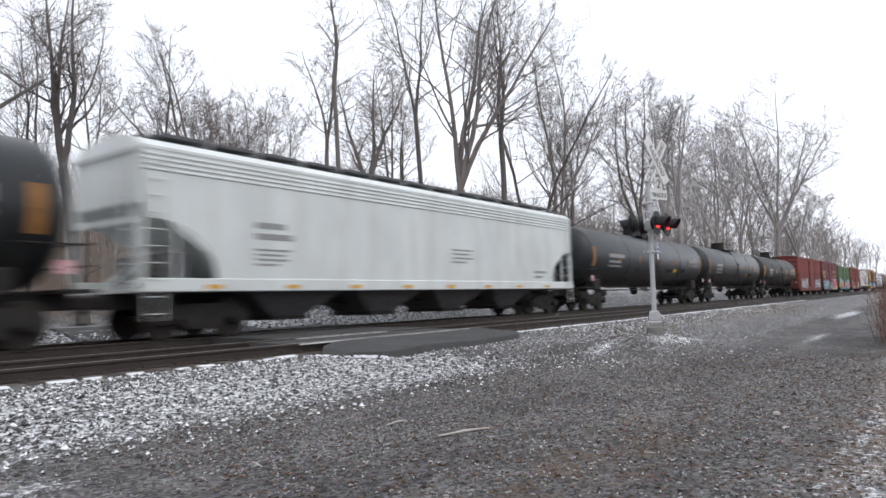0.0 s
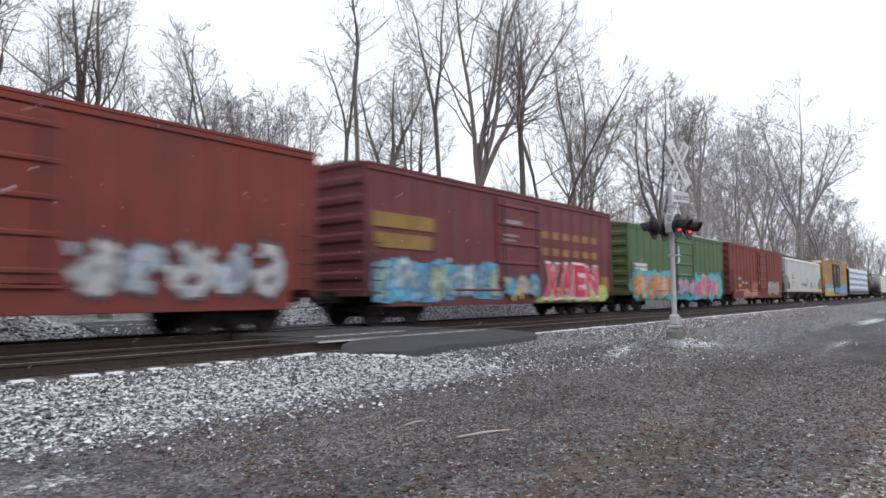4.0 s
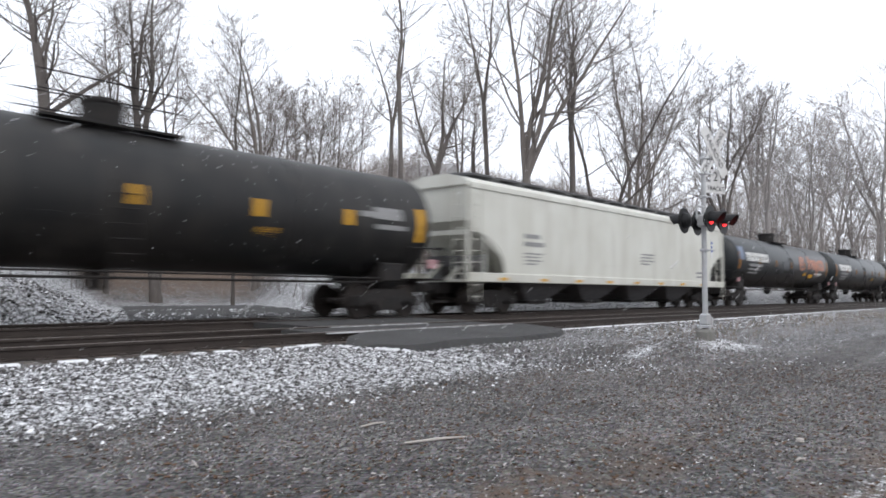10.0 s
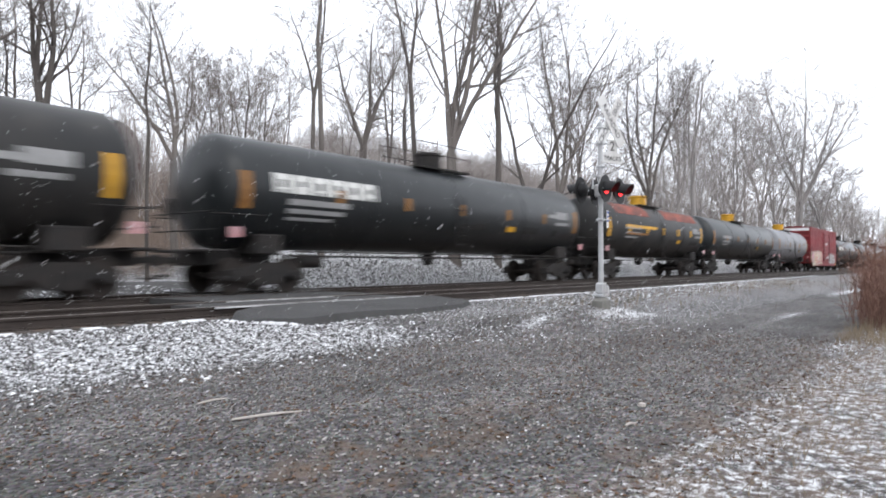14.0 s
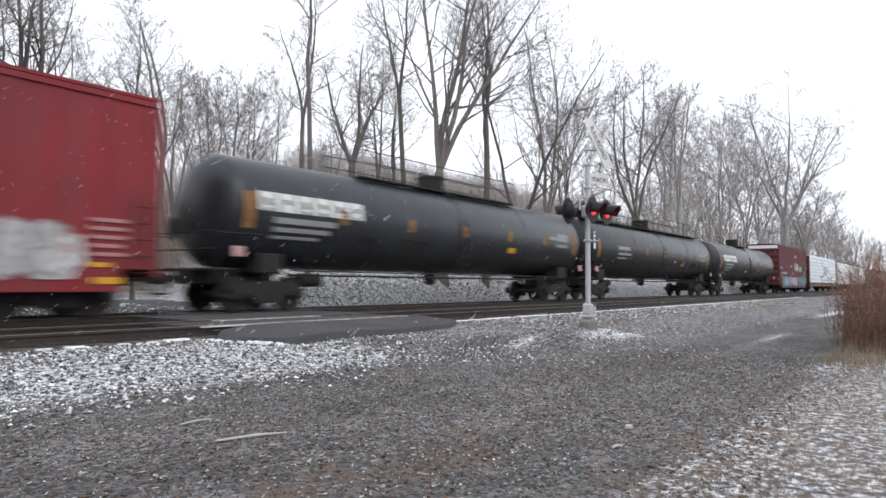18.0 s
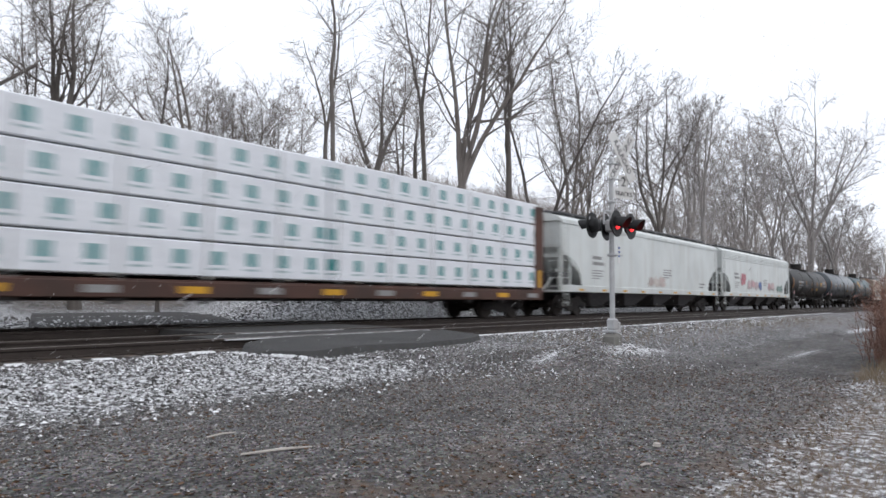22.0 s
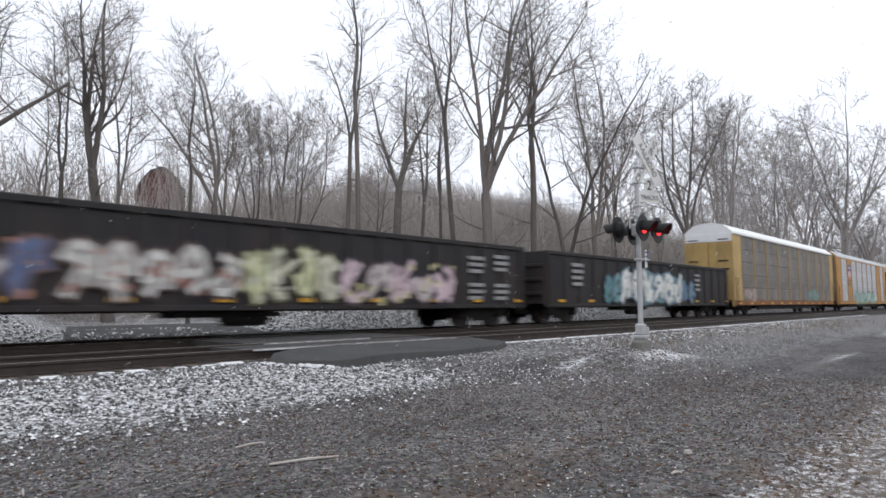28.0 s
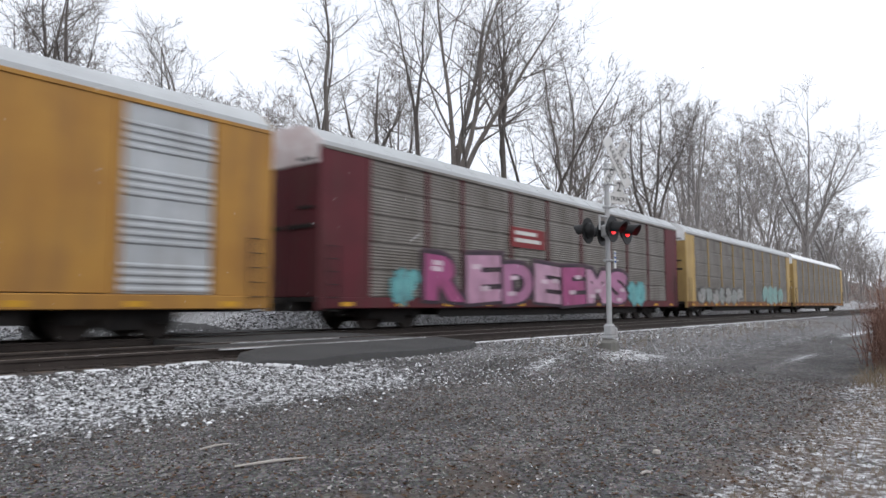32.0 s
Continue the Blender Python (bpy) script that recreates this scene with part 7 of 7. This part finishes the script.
def bare_tree(seed, height, radius, fork, tilts, fine_levels=2, lean=0.0, twig=0.008, wave=1.0, low=0.18, thick=0.0):
    """Two meshes: the trunk with its leaders and boughs, and the crown of small branches and twigs.
    The trunk parts at the height share fork into one leader for each tilt, which leans that much across the slope."""
    rng = random.Random(seed)
    wood, fine = Shape(), Shape()

    def tube(target, pts, radii, n):
        base = len(target.v)
        for i, (p, r) in enumerate(zip(pts, radii)):
            d = (pts[min(i + 1, len(pts) - 1)] - pts[max(i - 1, 0)]).normalized()
            a = d.orthogonal().normalized()
            b = d.cross(a)
            for k in range(n):
                t = 2 * math.pi * k / n
                q = p + r * (math.cos(t) * a + math.sin(t) * b)
                target.v.append((q.x, q.y, q.z))
        for i in range(len(pts) - 1):
            for k in range(n):
                target.f.append((base + i * n + k, base + i * n + (k + 1) % n, base + (i + 1) * n + (k + 1) % n, base + (i + 1) * n + k))

    def run(p, d, length, r0, r1, segs, wob, lift):
        pts, radii = [p.copy()], [r0]
        for i in range(segs):
            d = (d + Vector((rng.uniform(-wob, wob), rng.uniform(-wob, wob), rng.uniform(-wob, wob) * 0.6 + lift))).normalized()
            p = p + d * (length / segs)
            pts.append(p.copy())
            radii.append(r0 + (r1 - r0) * (i + 1) / segs)
        return pts, radii

    def grow(p, d, length, r, level):
        """Level 1 is a leader, 2 a bough, 3 a branch, 4 a twig."""
        segs = (0, 9, 6, 3, 2)[level] if fine_levels > 1 else (0, 6, 4, 3, 2)[level]
        pts, radii = run(p, d, length, r, max(twig * 0.55, r * 0.16), segs, (0, 0.14, 0.24, 0.34, 0.40)[level] * wave, (0, 0.04, 0.06, 0.04, 0.02)[level])
        tube(wood if level < 3 else fine, pts, radii, (0, 8, 5, 3, 3)[level] if fine_levels > 1 else (0, 5, 4, 3, 3)[level])
        if level >= 2 + fine_levels:
            return
        count = (0, rng.randint(10, 13), rng.randint(7, 9), rng.randint(3, 5))[level]
        first = (0, low, 0.2, 0.15)[level]
        for c in range(count):
            t = first + (1 - first) * (c + rng.random()) / count
            i = min(int(t * segs), segs - 1)
            q = pts[i].lerp(pts[i + 1], t * segs - i)
            rr = radii[i] + (radii[i + 1] - radii[i]) * (t * segs - i)
            axis = (pts[i + 1] - pts[i]).normalized()
            side = Vector((rng.uniform(-1, 1), rng.uniform(-1, 1), rng.uniform(-0.3, 0.5)))
            side = (side - axis * side.dot(axis)).normalized()
            ang = rng.uniform(0.55, 1.15) if level == 1 else rng.uniform(0.5, 1.05)
            nd = (axis * math.cos(ang) + side * math.sin(ang)).normalized()
            reach = length * ((0.60 - 0.42 * t) if level == 1 else (0.60 - 0.30 * t) if level == 2 else 0.60)
            grow(q, nd, reach * rng.uniform(0.65, 1.2), max(twig, min(rr * rng.uniform(0.36, 0.6), 0.09)), level + 1)

    up = (Vector((0, 0, 1)) + ACROSS * lean).normalized()
    if fork > 0.02:
        pts, radii = run(Vector((0, 0, -0.4)), up, height * fork + 0.4, radius, radius * 0.80, 6, 0.035 * wave, 0.02)
        radii[0] *= 1.4
        tube(wood, pts, radii, 11)
        top = pts[-1]
        for i in range(2, 6):
            if rng.random() < 0.35:
                side = Vector((rng.uniform(-1, 1), rng.uniform(-1, 1), 0.35)).normalized()
                grow(pts[i], side, height * rng.uniform(0.10, 0.2), radius * 0.2, 2)
    else:
        top = Vector((0, 0, -0.3))
    k = len(tilts)
    for tilt in tilts:
        d = (up + ACROSS * tilt + Vector((0.78, 0.62, 0)) * rng.uniform(-0.22, 0.22) * (k > 1)).normalized()
        size = 1.0 if k == 1 else rng.uniform(0.82, 1.0) * (1 - 0.35 * abs(tilt))
        r = thick or radius * (0.80 if k == 1 else 0.92 / k ** 0.36)
        grow(top, d, height * (1 - fork) * size, r * rng.uniform(0.85, 1.05), 1)
    return wood, fine


def tree_mesh(shapes, bark, twigs):
    return shapes[0].mesh("trunk", bark, True), shapes[1].mesh("crown", twigs)


def set_tree(meshes, x, y, k, turn, label, group):
    t = thing("bare_tree", label, "tree", pose(x, y, ground_z(x, y), 0, 0, turn), group)
    t.scale = (k, k, k)
    part("trunk", meshes[0], None, t)
    part("crown", meshes[1], None, t)


# beside the line: place, height of the top over the rails, trunk radius, fork, leaders, lean, kind of twig
NEAR_TREES = [
    (12.7, 20.5, 17.5, 0.25, 0.40, (-0.12, 0.02, 0.22), -0.14, "forked"), (11.0, 22.0, 14.5, 0.11, 0.45, (0.04, 0.16), 0.02, "slender"),
    (13.4, 22.0, 14.5, 0.10, 0.35, (-0.10, 0.08), 0.0, "slender"), (9.9, 21.0, 11.5, 0.09, 0.3, (-0.2, 0.1), 0.0, "slender"),
    (18.7, 22.0, 15.6, 0.21, 0.36, (-0.30, -0.08, 0.06), -0.03, "forked"), (15.1, 18.0, 13.0, 0.085, 0.5, (0.0,), 0.0, "slender"),
    (29.2, 30.0, 17.2, 0.34, 0.05, (-0.42, -0.24, -0.08, 0.08, 0.24, 0.40), 0.0, "vase"),
    (24.6, 31.0, 15.5, 0.16, 0.12, (-0.25, -0.05, 0.18), 0.0, "vase"), (28.0, 33.0, 17.0, 0.15, 0.12, (-0.18, 0.02, 0.22), 0.0, "vase"), (30.6, 35.0, 17.5, 0.16, 0.2, (-0.2, 0.15), 0.05, "vase"),
    (19.4, 11.5, 16.2, 0.115, 0.62, (0.0,), 0.0, "slender"), (20.8, 14.0, 14.4, 0.125, 0.5, (-0.06, 0.10), 0.03, "slender"), (22.4, 13.2, 9.0, 0.06, 0.3, (0.0, 0.15), -0.06, "slender"),
    (28.3, 18.2, 16.6, 0.27, 0.40, (-0.42, 0.08, 0.26), 0.02, "forked"), (34.4, 22.0, 18.6, 0.14, 0.35, (-0.06, 0.12), 0.04, "slender"), (38.9, 24.0, 19.0, 0.14, 0.4, (-0.15, 0.1), 0.0, "slender"),
    (27.9, 13.0, 19.0, 0.15, 0.55, (-0.10, 0.06), 0.0, "straight"), (26.1, 9.4, 20.5, 0.29, 0.27, (-0.12, 0.03, 0.16, 0.36), 0.0, "forked"),
    (29.6, 9.2, 19.0, 0.18, 0.48, (-0.12, 0.10, 0.26), -0.01, "straight"), (33.6, 9.4, 17.0, 0.21, 0.10, (-0.10, 0.16), -0.02, "forked"),
    (38.5, 10.5, 19.3, 0.22, 0.22, (0.06, 0.20, 0.38), 0.05, "forked"), (44.0, 12.0, 15.0, 0.12, 0.3, (-0.12, 0.15), 0.0, "slender"),
    (51.8, 9.6, 20.2, 0.27, 0.24, (-0.40, -0.14, 0.04, 0.26), 0.0, "forked"), (48.5, 14.0, 17.0, 0.12, 0.4, (0.0, 0.2), 0.0, "slender"),
    (67.0, 11.0, 23.0, 0.28, 0.34, (-0.14, 0.04, 0.26), 0.0, "hazy"), (76.3, 16.0, 25.5, 0.28, 0.3, (-0.25, -0.05, 0.15), 0.0, "hazy"), (72.0, 12.0, 16.0, 0.16, 0.25, (-0.2, 0.2), 0.0, "hazy"),
    (89.3, 13.0, 25.4, 0.30, 0.22, (-0.34, -0.12, 0.10, 0.32), 0.0, "hazy"), (100.0, 17.0, 24.0, 0.26, 0.25, (-0.3, 0.0, 0.28), 0.0, "hazy"),
    (114.5, 16.0, 31.0, 0.36, 0.25, (-0.30, -0.08, 0.14, 0.34), 0.0, "hazy"), (121.8, 12.0, 36.0, 0.48, 0.26, (-0.46, -0.22, 0.02, 0.24, 0.46), 0.03, "hazy"),
    (134.6, 18.0, 29.0, 0.36, 0.25, (-0.3, 0.0, 0.3), 0.0, "hazy"), (148.0, 13.0, 27.0, 0.34, 0.25, (-0.35, 0.0, 0.35), 0.0, "hazy"), (165.0, 12.0, 24.0, 0.30, 0.2, (-0.3, 0.1, 0.4), 0.0, "hazy"),
    (6.5, 17.0, 15.0, 0.22, 0.4, (-0.15, 0.2), 0.0, "forked"), (2.0, 20.0, 16.0, 0.20, 0.4, (-0.2, 0.1), 0.0, "forked"),
]
TREE_WORDS = {"forked": "tall bare hardwood forking into dark wet leaders", "slender": "slender bare young tree beside the line", "vase": "bare tree of many stems fanning from its base",
              "straight": "straight tall bare hardwood with a high crown", "hazy": "tall bare tree with haze painted into its bark"}
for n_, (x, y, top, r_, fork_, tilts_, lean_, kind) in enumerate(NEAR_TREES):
    # hazy ones take the bark that has haze in its base colour
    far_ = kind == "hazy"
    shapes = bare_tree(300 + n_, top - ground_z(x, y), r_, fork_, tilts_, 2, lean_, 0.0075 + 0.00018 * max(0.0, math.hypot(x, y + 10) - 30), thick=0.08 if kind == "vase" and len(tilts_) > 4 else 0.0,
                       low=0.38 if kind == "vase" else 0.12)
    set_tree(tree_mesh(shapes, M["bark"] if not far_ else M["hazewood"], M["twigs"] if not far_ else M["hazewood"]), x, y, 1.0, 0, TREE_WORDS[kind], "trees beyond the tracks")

# far wood: trunk and crown both in the colour paled for haze
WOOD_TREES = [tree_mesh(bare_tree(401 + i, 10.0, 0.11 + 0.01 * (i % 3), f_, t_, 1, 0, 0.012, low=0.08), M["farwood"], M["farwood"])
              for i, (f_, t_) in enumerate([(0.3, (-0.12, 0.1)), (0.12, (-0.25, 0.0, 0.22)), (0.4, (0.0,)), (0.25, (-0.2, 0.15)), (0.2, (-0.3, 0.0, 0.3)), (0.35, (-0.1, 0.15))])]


def plant(kind, x, y, top, turn, label, group):
    set_tree(WOOD_TREES[kind], x, y, (top - ground_z(x, y)) / 10.0, turn, label, group)


rng = random.Random(77)
for i in range(115):
    y = rng.uniform(24, 46) if i % 2 else rng.uniform(30, 95)
    x = rng.uniform(-15, 50) + (y - 10) * rng.uniform(0.1, 2.6)
    if abs(x - 9.5 - 0.36 * (y - 8)) < 4.5:
        x += 9
    plant(rng.choice((0, 1, 2, 3) if y < 46 and x < 90 else (4, 5)), x, y, ground_z(x, y) + rng.uniform(5.5, 10), rng.uniform(0, 360), "bare tree in the haze-paled wood on the slope", "trees in the wood")
for i in range(44):
    x = rng.uniform(60, 380)
    y = rng.uniform(13, 70)
    plant(rng.choice((4, 5)), x, y, ground_z(x, y) + rng.uniform(8, 15), rng.uniform(0, 360), "bare tree in the haze-paled wood along the line", "trees in the wood")
for i in range(64):
    x, y = 62 + 250 * rng.random() ** 1.4, rng.uniform(9.5, 30)
    plant(rng.choice((0, 1, 3) if x < 130 else (4, 5)), x, y, rng.uniform(11, 16) + 0.03 * x, rng.uniform(0, 360), "tall bare tree with haze-paled bark along the line", "trees along the line")
for i in range(16):
    x, y = rng.uniform(70, 260), rng.uniform(-45, -16)
    plant(rng.choice((4, 5)), x, y, ground_z(x, y) + rng.uniform(12, 18), rng.uniform(0, 360), "bare tree beyond the lane", "trees beyond the lane")


def leaning_tree(x, y):
    """A dark old tree whose heavy limbs reach out low over the slope."""
    z = ground_z(x, y)
    t = thing("bare_tree", "dark old tree with long leaning limbs", "tree", pose(x, y, z), "trees beyond the tracks")
    rg = random.Random(31)
    wood, fine = Shape(), Shape()

    def limb(p, d, length, r, depth):
        for k in range(5):
            q = p + d * (length / 5)
            r2 = r * 0.82
            (wood if r > 0.03 else fine).rod(p, q, r, r2, 7 if r > 0.03 else 4, False)
            if depth < 4:
                for _ in range(2 if depth else 1):
                    side = Vector((rg.uniform(-1, 1), rg.uniform(-1, 1), rg.uniform(-0.3, 1))).normalized()
                    limb(q, (d * 0.6 + side * 0.8).normalized(), length * rg.uniform(0.3, 0.5), r2 * 0.45, depth + 1 if depth else 2)
            p, r = q, r2
            d = (d + Vector((rg.uniform(-0.15, 0.15), rg.uniform(-0.15, 0.15), rg.uniform(-0.05, 0.14)))).normalized()

    limb(Vector((0, 0, -0.3)), Vector((-0.15, 0, 1)).normalized(), 5.0, 0.26, 3)
    limb(Vector((-0.5, 0, 3.6)), Vector((0.75, 0.1, 0.62)).normalized(), 6.5, 0.15, 0)
    limb(Vector((-0.4, 0, 3.0)), Vector((0.95, 0.1, -0.10)).normalized(), 5.0, 0.13, 0)
    limb(Vector((-0.7, 0, 4.4)), Vector((-0.5, 0.2, 0.9)).normalized(), 6.0, 0.15, 0)
    part("trunk", wood, M["bark"], t, smooth=True)
    part("crown", fine, M["twigs"], t)


leaning_tree(5.6, 17.0)


# undergrowth: thin stems in the wood, too many to count
def stems(name, count, place, height, width, material, label, seed, fan=0.25, kinks=2):
    rg = random.Random(seed)
    v, f = [], []
    for _ in range(count):
        x, y = place(rg)
        if 7 < y < 30 and abs(x - 9.5 - 0.36 * (y - 8)) < 4.2:
            continue
        z = ground_z(x, y) - 0.03
        h = height * rg.uniform(0.45, 1.1)
        d = Vector((rg.uniform(-fan, fan), rg.uniform(-fan, fan), 1)).normalized()
        p = Vector((x, y, z))
        w = width * rg.uniform(0.6, 1.3)
        o = len(v)
        for s in range(kinks + 1):
            r = w * (1 - 0.75 * s / kinks)
            for t in (0.0, 2.1, 4.2):
                v.append((p.x + r * math.cos(t), p.y + r * math.sin(t), p.z))
            d = (d + Vector((rg.uniform(-0.25, 0.25), rg.uniform(-0.25, 0.25), 0))).normalized()
            p = p + d * (h / kinks)
        for s in range(kinks):
            for t in range(3):
                f.append((o + 3 * s + t, o + 3 * s + (t + 1) % 3, o + 3 * s + 3 + (t + 1) % 3, o + 3 * s + 3 + t))
    me = bpy.data.meshes.new(name)
    me.from_pydata(v, [], f)
    me.materials.append(material)
    return tagged(new(name, me), label, "undergrowth", kind="stuff")


stems("undergrowth", 5200, lambda r: (r.uniform(0, 120), r.uniform(13, 46)), 3.2, 0.02, M["twigs"], "grey-brown brush and saplings on the wooded slope", 5, 0.3, 3)
# the two far stands also carry painted haze in their colour
stems("far_brush", 16000, lambda r: (r.uniform(-5, 70) + r.uniform(0, 1) * 160, r.uniform(30, 108)), 7.5, 0.04, M["farwood"], "dense haze-paled saplings filling the hillside wood", 15, 0.35, 3)
stems("line_brush", 5000, lambda r: (r.uniform(60, 360), r.uniform(13, 60)), 6.0, 0.06, M["farwood"], "dense haze-paled saplings along the line", 16, 0.35, 3)
stems("track_weeds", 900, lambda r: (r.uniform(12, 40), r.gauss(-3.6, 0.9)), 0.35, 0.005, M["drygrass"], "dry weeds in the ballast beside the track", 6, 0.5)
stems("shrub_grass", 900, lambda r: (r.uniform(11.5, 18), -8.9 - abs(r.gauss(0, 0.7))), 0.32, 0.005, M["drygrass"], "pale dry grass round the foot of the shrubs", 8, 0.7)
stems("yard_grass", 2600, lambda r: (r.uniform(3.5, 16), -9.2 - abs(r.gauss(0, 0.9))), 0.12, 0.004, M["drygrass"], "short dry grass under thin snow at the yard's edge", 7, 0.8)


# red-brown dead shrub at the lane's edge
def shrub(x, y, h, w, seed):
    s = thing("dead_shrub", "red-brown leafless shrub of dense thin stems", "shrub", pose(x, y, ground_z(x, y)))
    rg = random.Random(seed)
    a, b = Shape(), Shape()
    for _ in range(190):
        t, q = rg.uniform(0, 6.3), w * math.sqrt(rg.random())
        p = Vector((0.9 * q * math.cos(t), 0.9 * q * math.sin(t), -0.03))
        e = p + Vector((rg.gauss(0, 0.16), rg.gauss(0, 0.16), h * rg.uniform(0.4, 1.1) * (1 - 0.45 * (q / w) ** 3)))
        mid = p.lerp(e, 0.5) + Vector((rg.uniform(-0.1, 0.1), rg.uniform(-0.1, 0.1), 0.05))
        a.rod(p, mid, 0.008, 0.006, 4, False).rod(mid, e, 0.006, 0.003, 4, False)
        for _ in range(8):
            st = p.lerp(mid, rg.uniform(0.3, 1)) if rg.random() < 0.4 else mid.lerp(e, rg.random())
            d = Vector((rg.gauss(0, 0.16), rg.gauss(0, 0.16), rg.uniform(0.02, 0.28)))
            b.rod(st, st + d, 0.005, 0.0025, 3, False)
    tagged(part("stem_cluster", a, M["brush"], s), kind="stuff")
    tagged(part("twig_cluster", b, M["brush"], s), kind="stuff")


for x, y, h, w in ((14.9, -9.85, 2.1, 1.1), (16.4, -9.5, 2.1, 1.15), (18.5, -9.6, 2.2, 1.35), (15.4, -11.1, 2.3, 1.4), (13.6, -10.75, 1.8, 1.0)):
    shrub(x, y, h, w, int(x * 10))


# ---- barn and house on the hillside ----
def barn(x, y):
    z = ground_z(x, y) - 0.5
    k = 0.95
    b = thing("barn", "weathered red-brown barn with a rounded gable roof", "barn", pose(x, y, z, 0, 0, -25))
    b.scale = (k, k, k)
    gable = [(-2.7, 0), (2.7, 0), (2.7, 2.8), (2.1, 4.4), (1.1, 5.5), (0, 6.0), (-1.1, 5.5), (-2.1, 4.4), (-2.7, 2.8)]
    part("wall", Shape().sweep(gable, 0, 7, "y"), M["barn"], b)
    out = [(-2.95, 2.6), (-2.25, 4.5), (-1.2, 5.7), (0, 6.25), (1.2, 5.7), (2.25, 4.5), (2.95, 2.6)]
    part("roof", Shape().sweep(out + [(a * 0.95, c - 0.18) for a, c in reversed(out)], -0.3, 7.3, "y"), M["shingle"], b)
    part("door", Shape().box(-1.1, 1.1, -0.06, 0, 0.2, 2.5, 0.02), M["barn"], b)


def house(x, y):
    z = ground_z(x, y) - 0.5
    b = thing("house", "pale two-storey house seen through the trees", "house", pose(x, y, z, 0, 0, 20))
    part("wall", Shape().box(-4, 4, 0, 7, 0, 5.4, 0.02), M["siding"], b)
    part("roof", Shape().sweep([(-4.4, 5.3), (4.4, 5.3), (0, 8.0)], -0.4, 7.4, "y"), M["packed"], b, "snow-dusted roof")
    part("gable", Shape().sweep([(-3.9, 5.4), (3.9, 5.4), (0, 7.8)], -0.05, 0.02, "y"), M["siding"], b)
    for zz in (1.0, 3.5):
        for xx in (-2.6, -0.4, 1.8):
            w = part("window", Shape().box(xx, xx + 0.9, -0.05, 0.01, zz, zz + 1.3), M["glass"], b)
            part("window_frame", Shape().box(xx - 0.1, xx + 1.0, -0.08, 0.0, zz - 0.1, zz).box(xx - 0.1, xx + 1.0, -0.08, 0.0, zz + 1.3, zz + 1.4), M["sign_white"], w)


barn(36.6, 66.0)
house(80.0, 64.0)


# ---- sticks and litter on the yard ----
def stick(x0, y0, x1, y1, r, label):
    s = Shape()
    p, q = Vector((x0, y0, ground_z(x0, y0) + r)), Vector((x1, y1, ground_z(x1, y1) + r))
    mid = p.lerp(q, 0.55) + Vector((0.0, 0.008, 0.006))
    s.rod(p, mid, r * 0.7, r, 7).rod(mid, q, r, r * 0.6, 7)
    solid("stick", s, M["stick"], label, "stick")


stick(3.06, -6.10, 3.58, -6.30, 0.013, "pale bleached stick lying on the gravel")
stick(3.24, -5.33, 3.52, -5.34, 0.012, "short pale twig lying on the gravel")
stick(4.74, -8.55, 4.84, -8.58, 0.012, "short dark twig on the gravel")
stick(1.55, -5.60, 1.60, -5.42, 0.008, "thin curved twig on the gravel")
solid("pale_stone", Shape().lathe([(-0.02, 0.01), (-0.01, 0.035), (0.012, 0.03), (0.02, 0.008)], "z", (5.53, -8.36, ground_z(5.53, -8.36) + 0.015), 9), M["stick"], "pale flat stone on the yard", "stone")


# ---- falling snow: one drifting body of flakes ----
WIND, FALL = 2.6, 1.4


def snowfall():
    """Flakes laid out along the slanting way that the wind drives them."""
    rg = np.random.default_rng(9)
    v, f = [], []
    for _ in range(14000):
        t = rg.uniform(0, 32) if rg.random() < 0.4 else rg.uniform(9, 25)
        x, y, z = rg.uniform(-2, 18) + WIND * t, rg.uniform(-9.3, 2.5), rg.uniform(-0.4, 6) + FALL * t
        r = rg.uniform(0.004, 0.008)
        o = len(v)
        v += [(x + r, y, z), (x - r, y, z), (x, y + r, z), (x, y - r, z), (x, y, z + r), (x, y, z - r)]
        f += [(o + a, o + b, o + c_) for a, b, c_ in ((0, 2, 4), (2, 1, 4), (1, 3, 4), (3, 0, 4), (2, 0, 5), (1, 2, 5), (3, 1, 5), (0, 3, 5))]
    me = bpy.data.meshes.new("falling_snow")
    me.from_pydata(v, [], f)
    me.materials.append(M["flake"])
    return tagged(new("falling_snow", me), "sparse small snowflakes drifting down", "snowflakes", kind="stuff")


FLAKES = snowfall()

# ---- what moves ----
SPEED, SLOWING = 23.885, -0.0486


def motions():
    """The train rolls by, slowing a little; the snow drifts down."""
    for car, s0 in TRAIN:
        rows = []
        for t in range(0, 33, 2):
            rows.append((t, pose(s0 - SPEED * t - 0.5 * SLOWING * t * t, TRACK_2, 0)))
        walk(car, rows)
    walk(FLAKES, [(t, pose(-WIND * t, 0, -FALL * t)) for t in (0, 8, 16, 24, 32)])

motions()
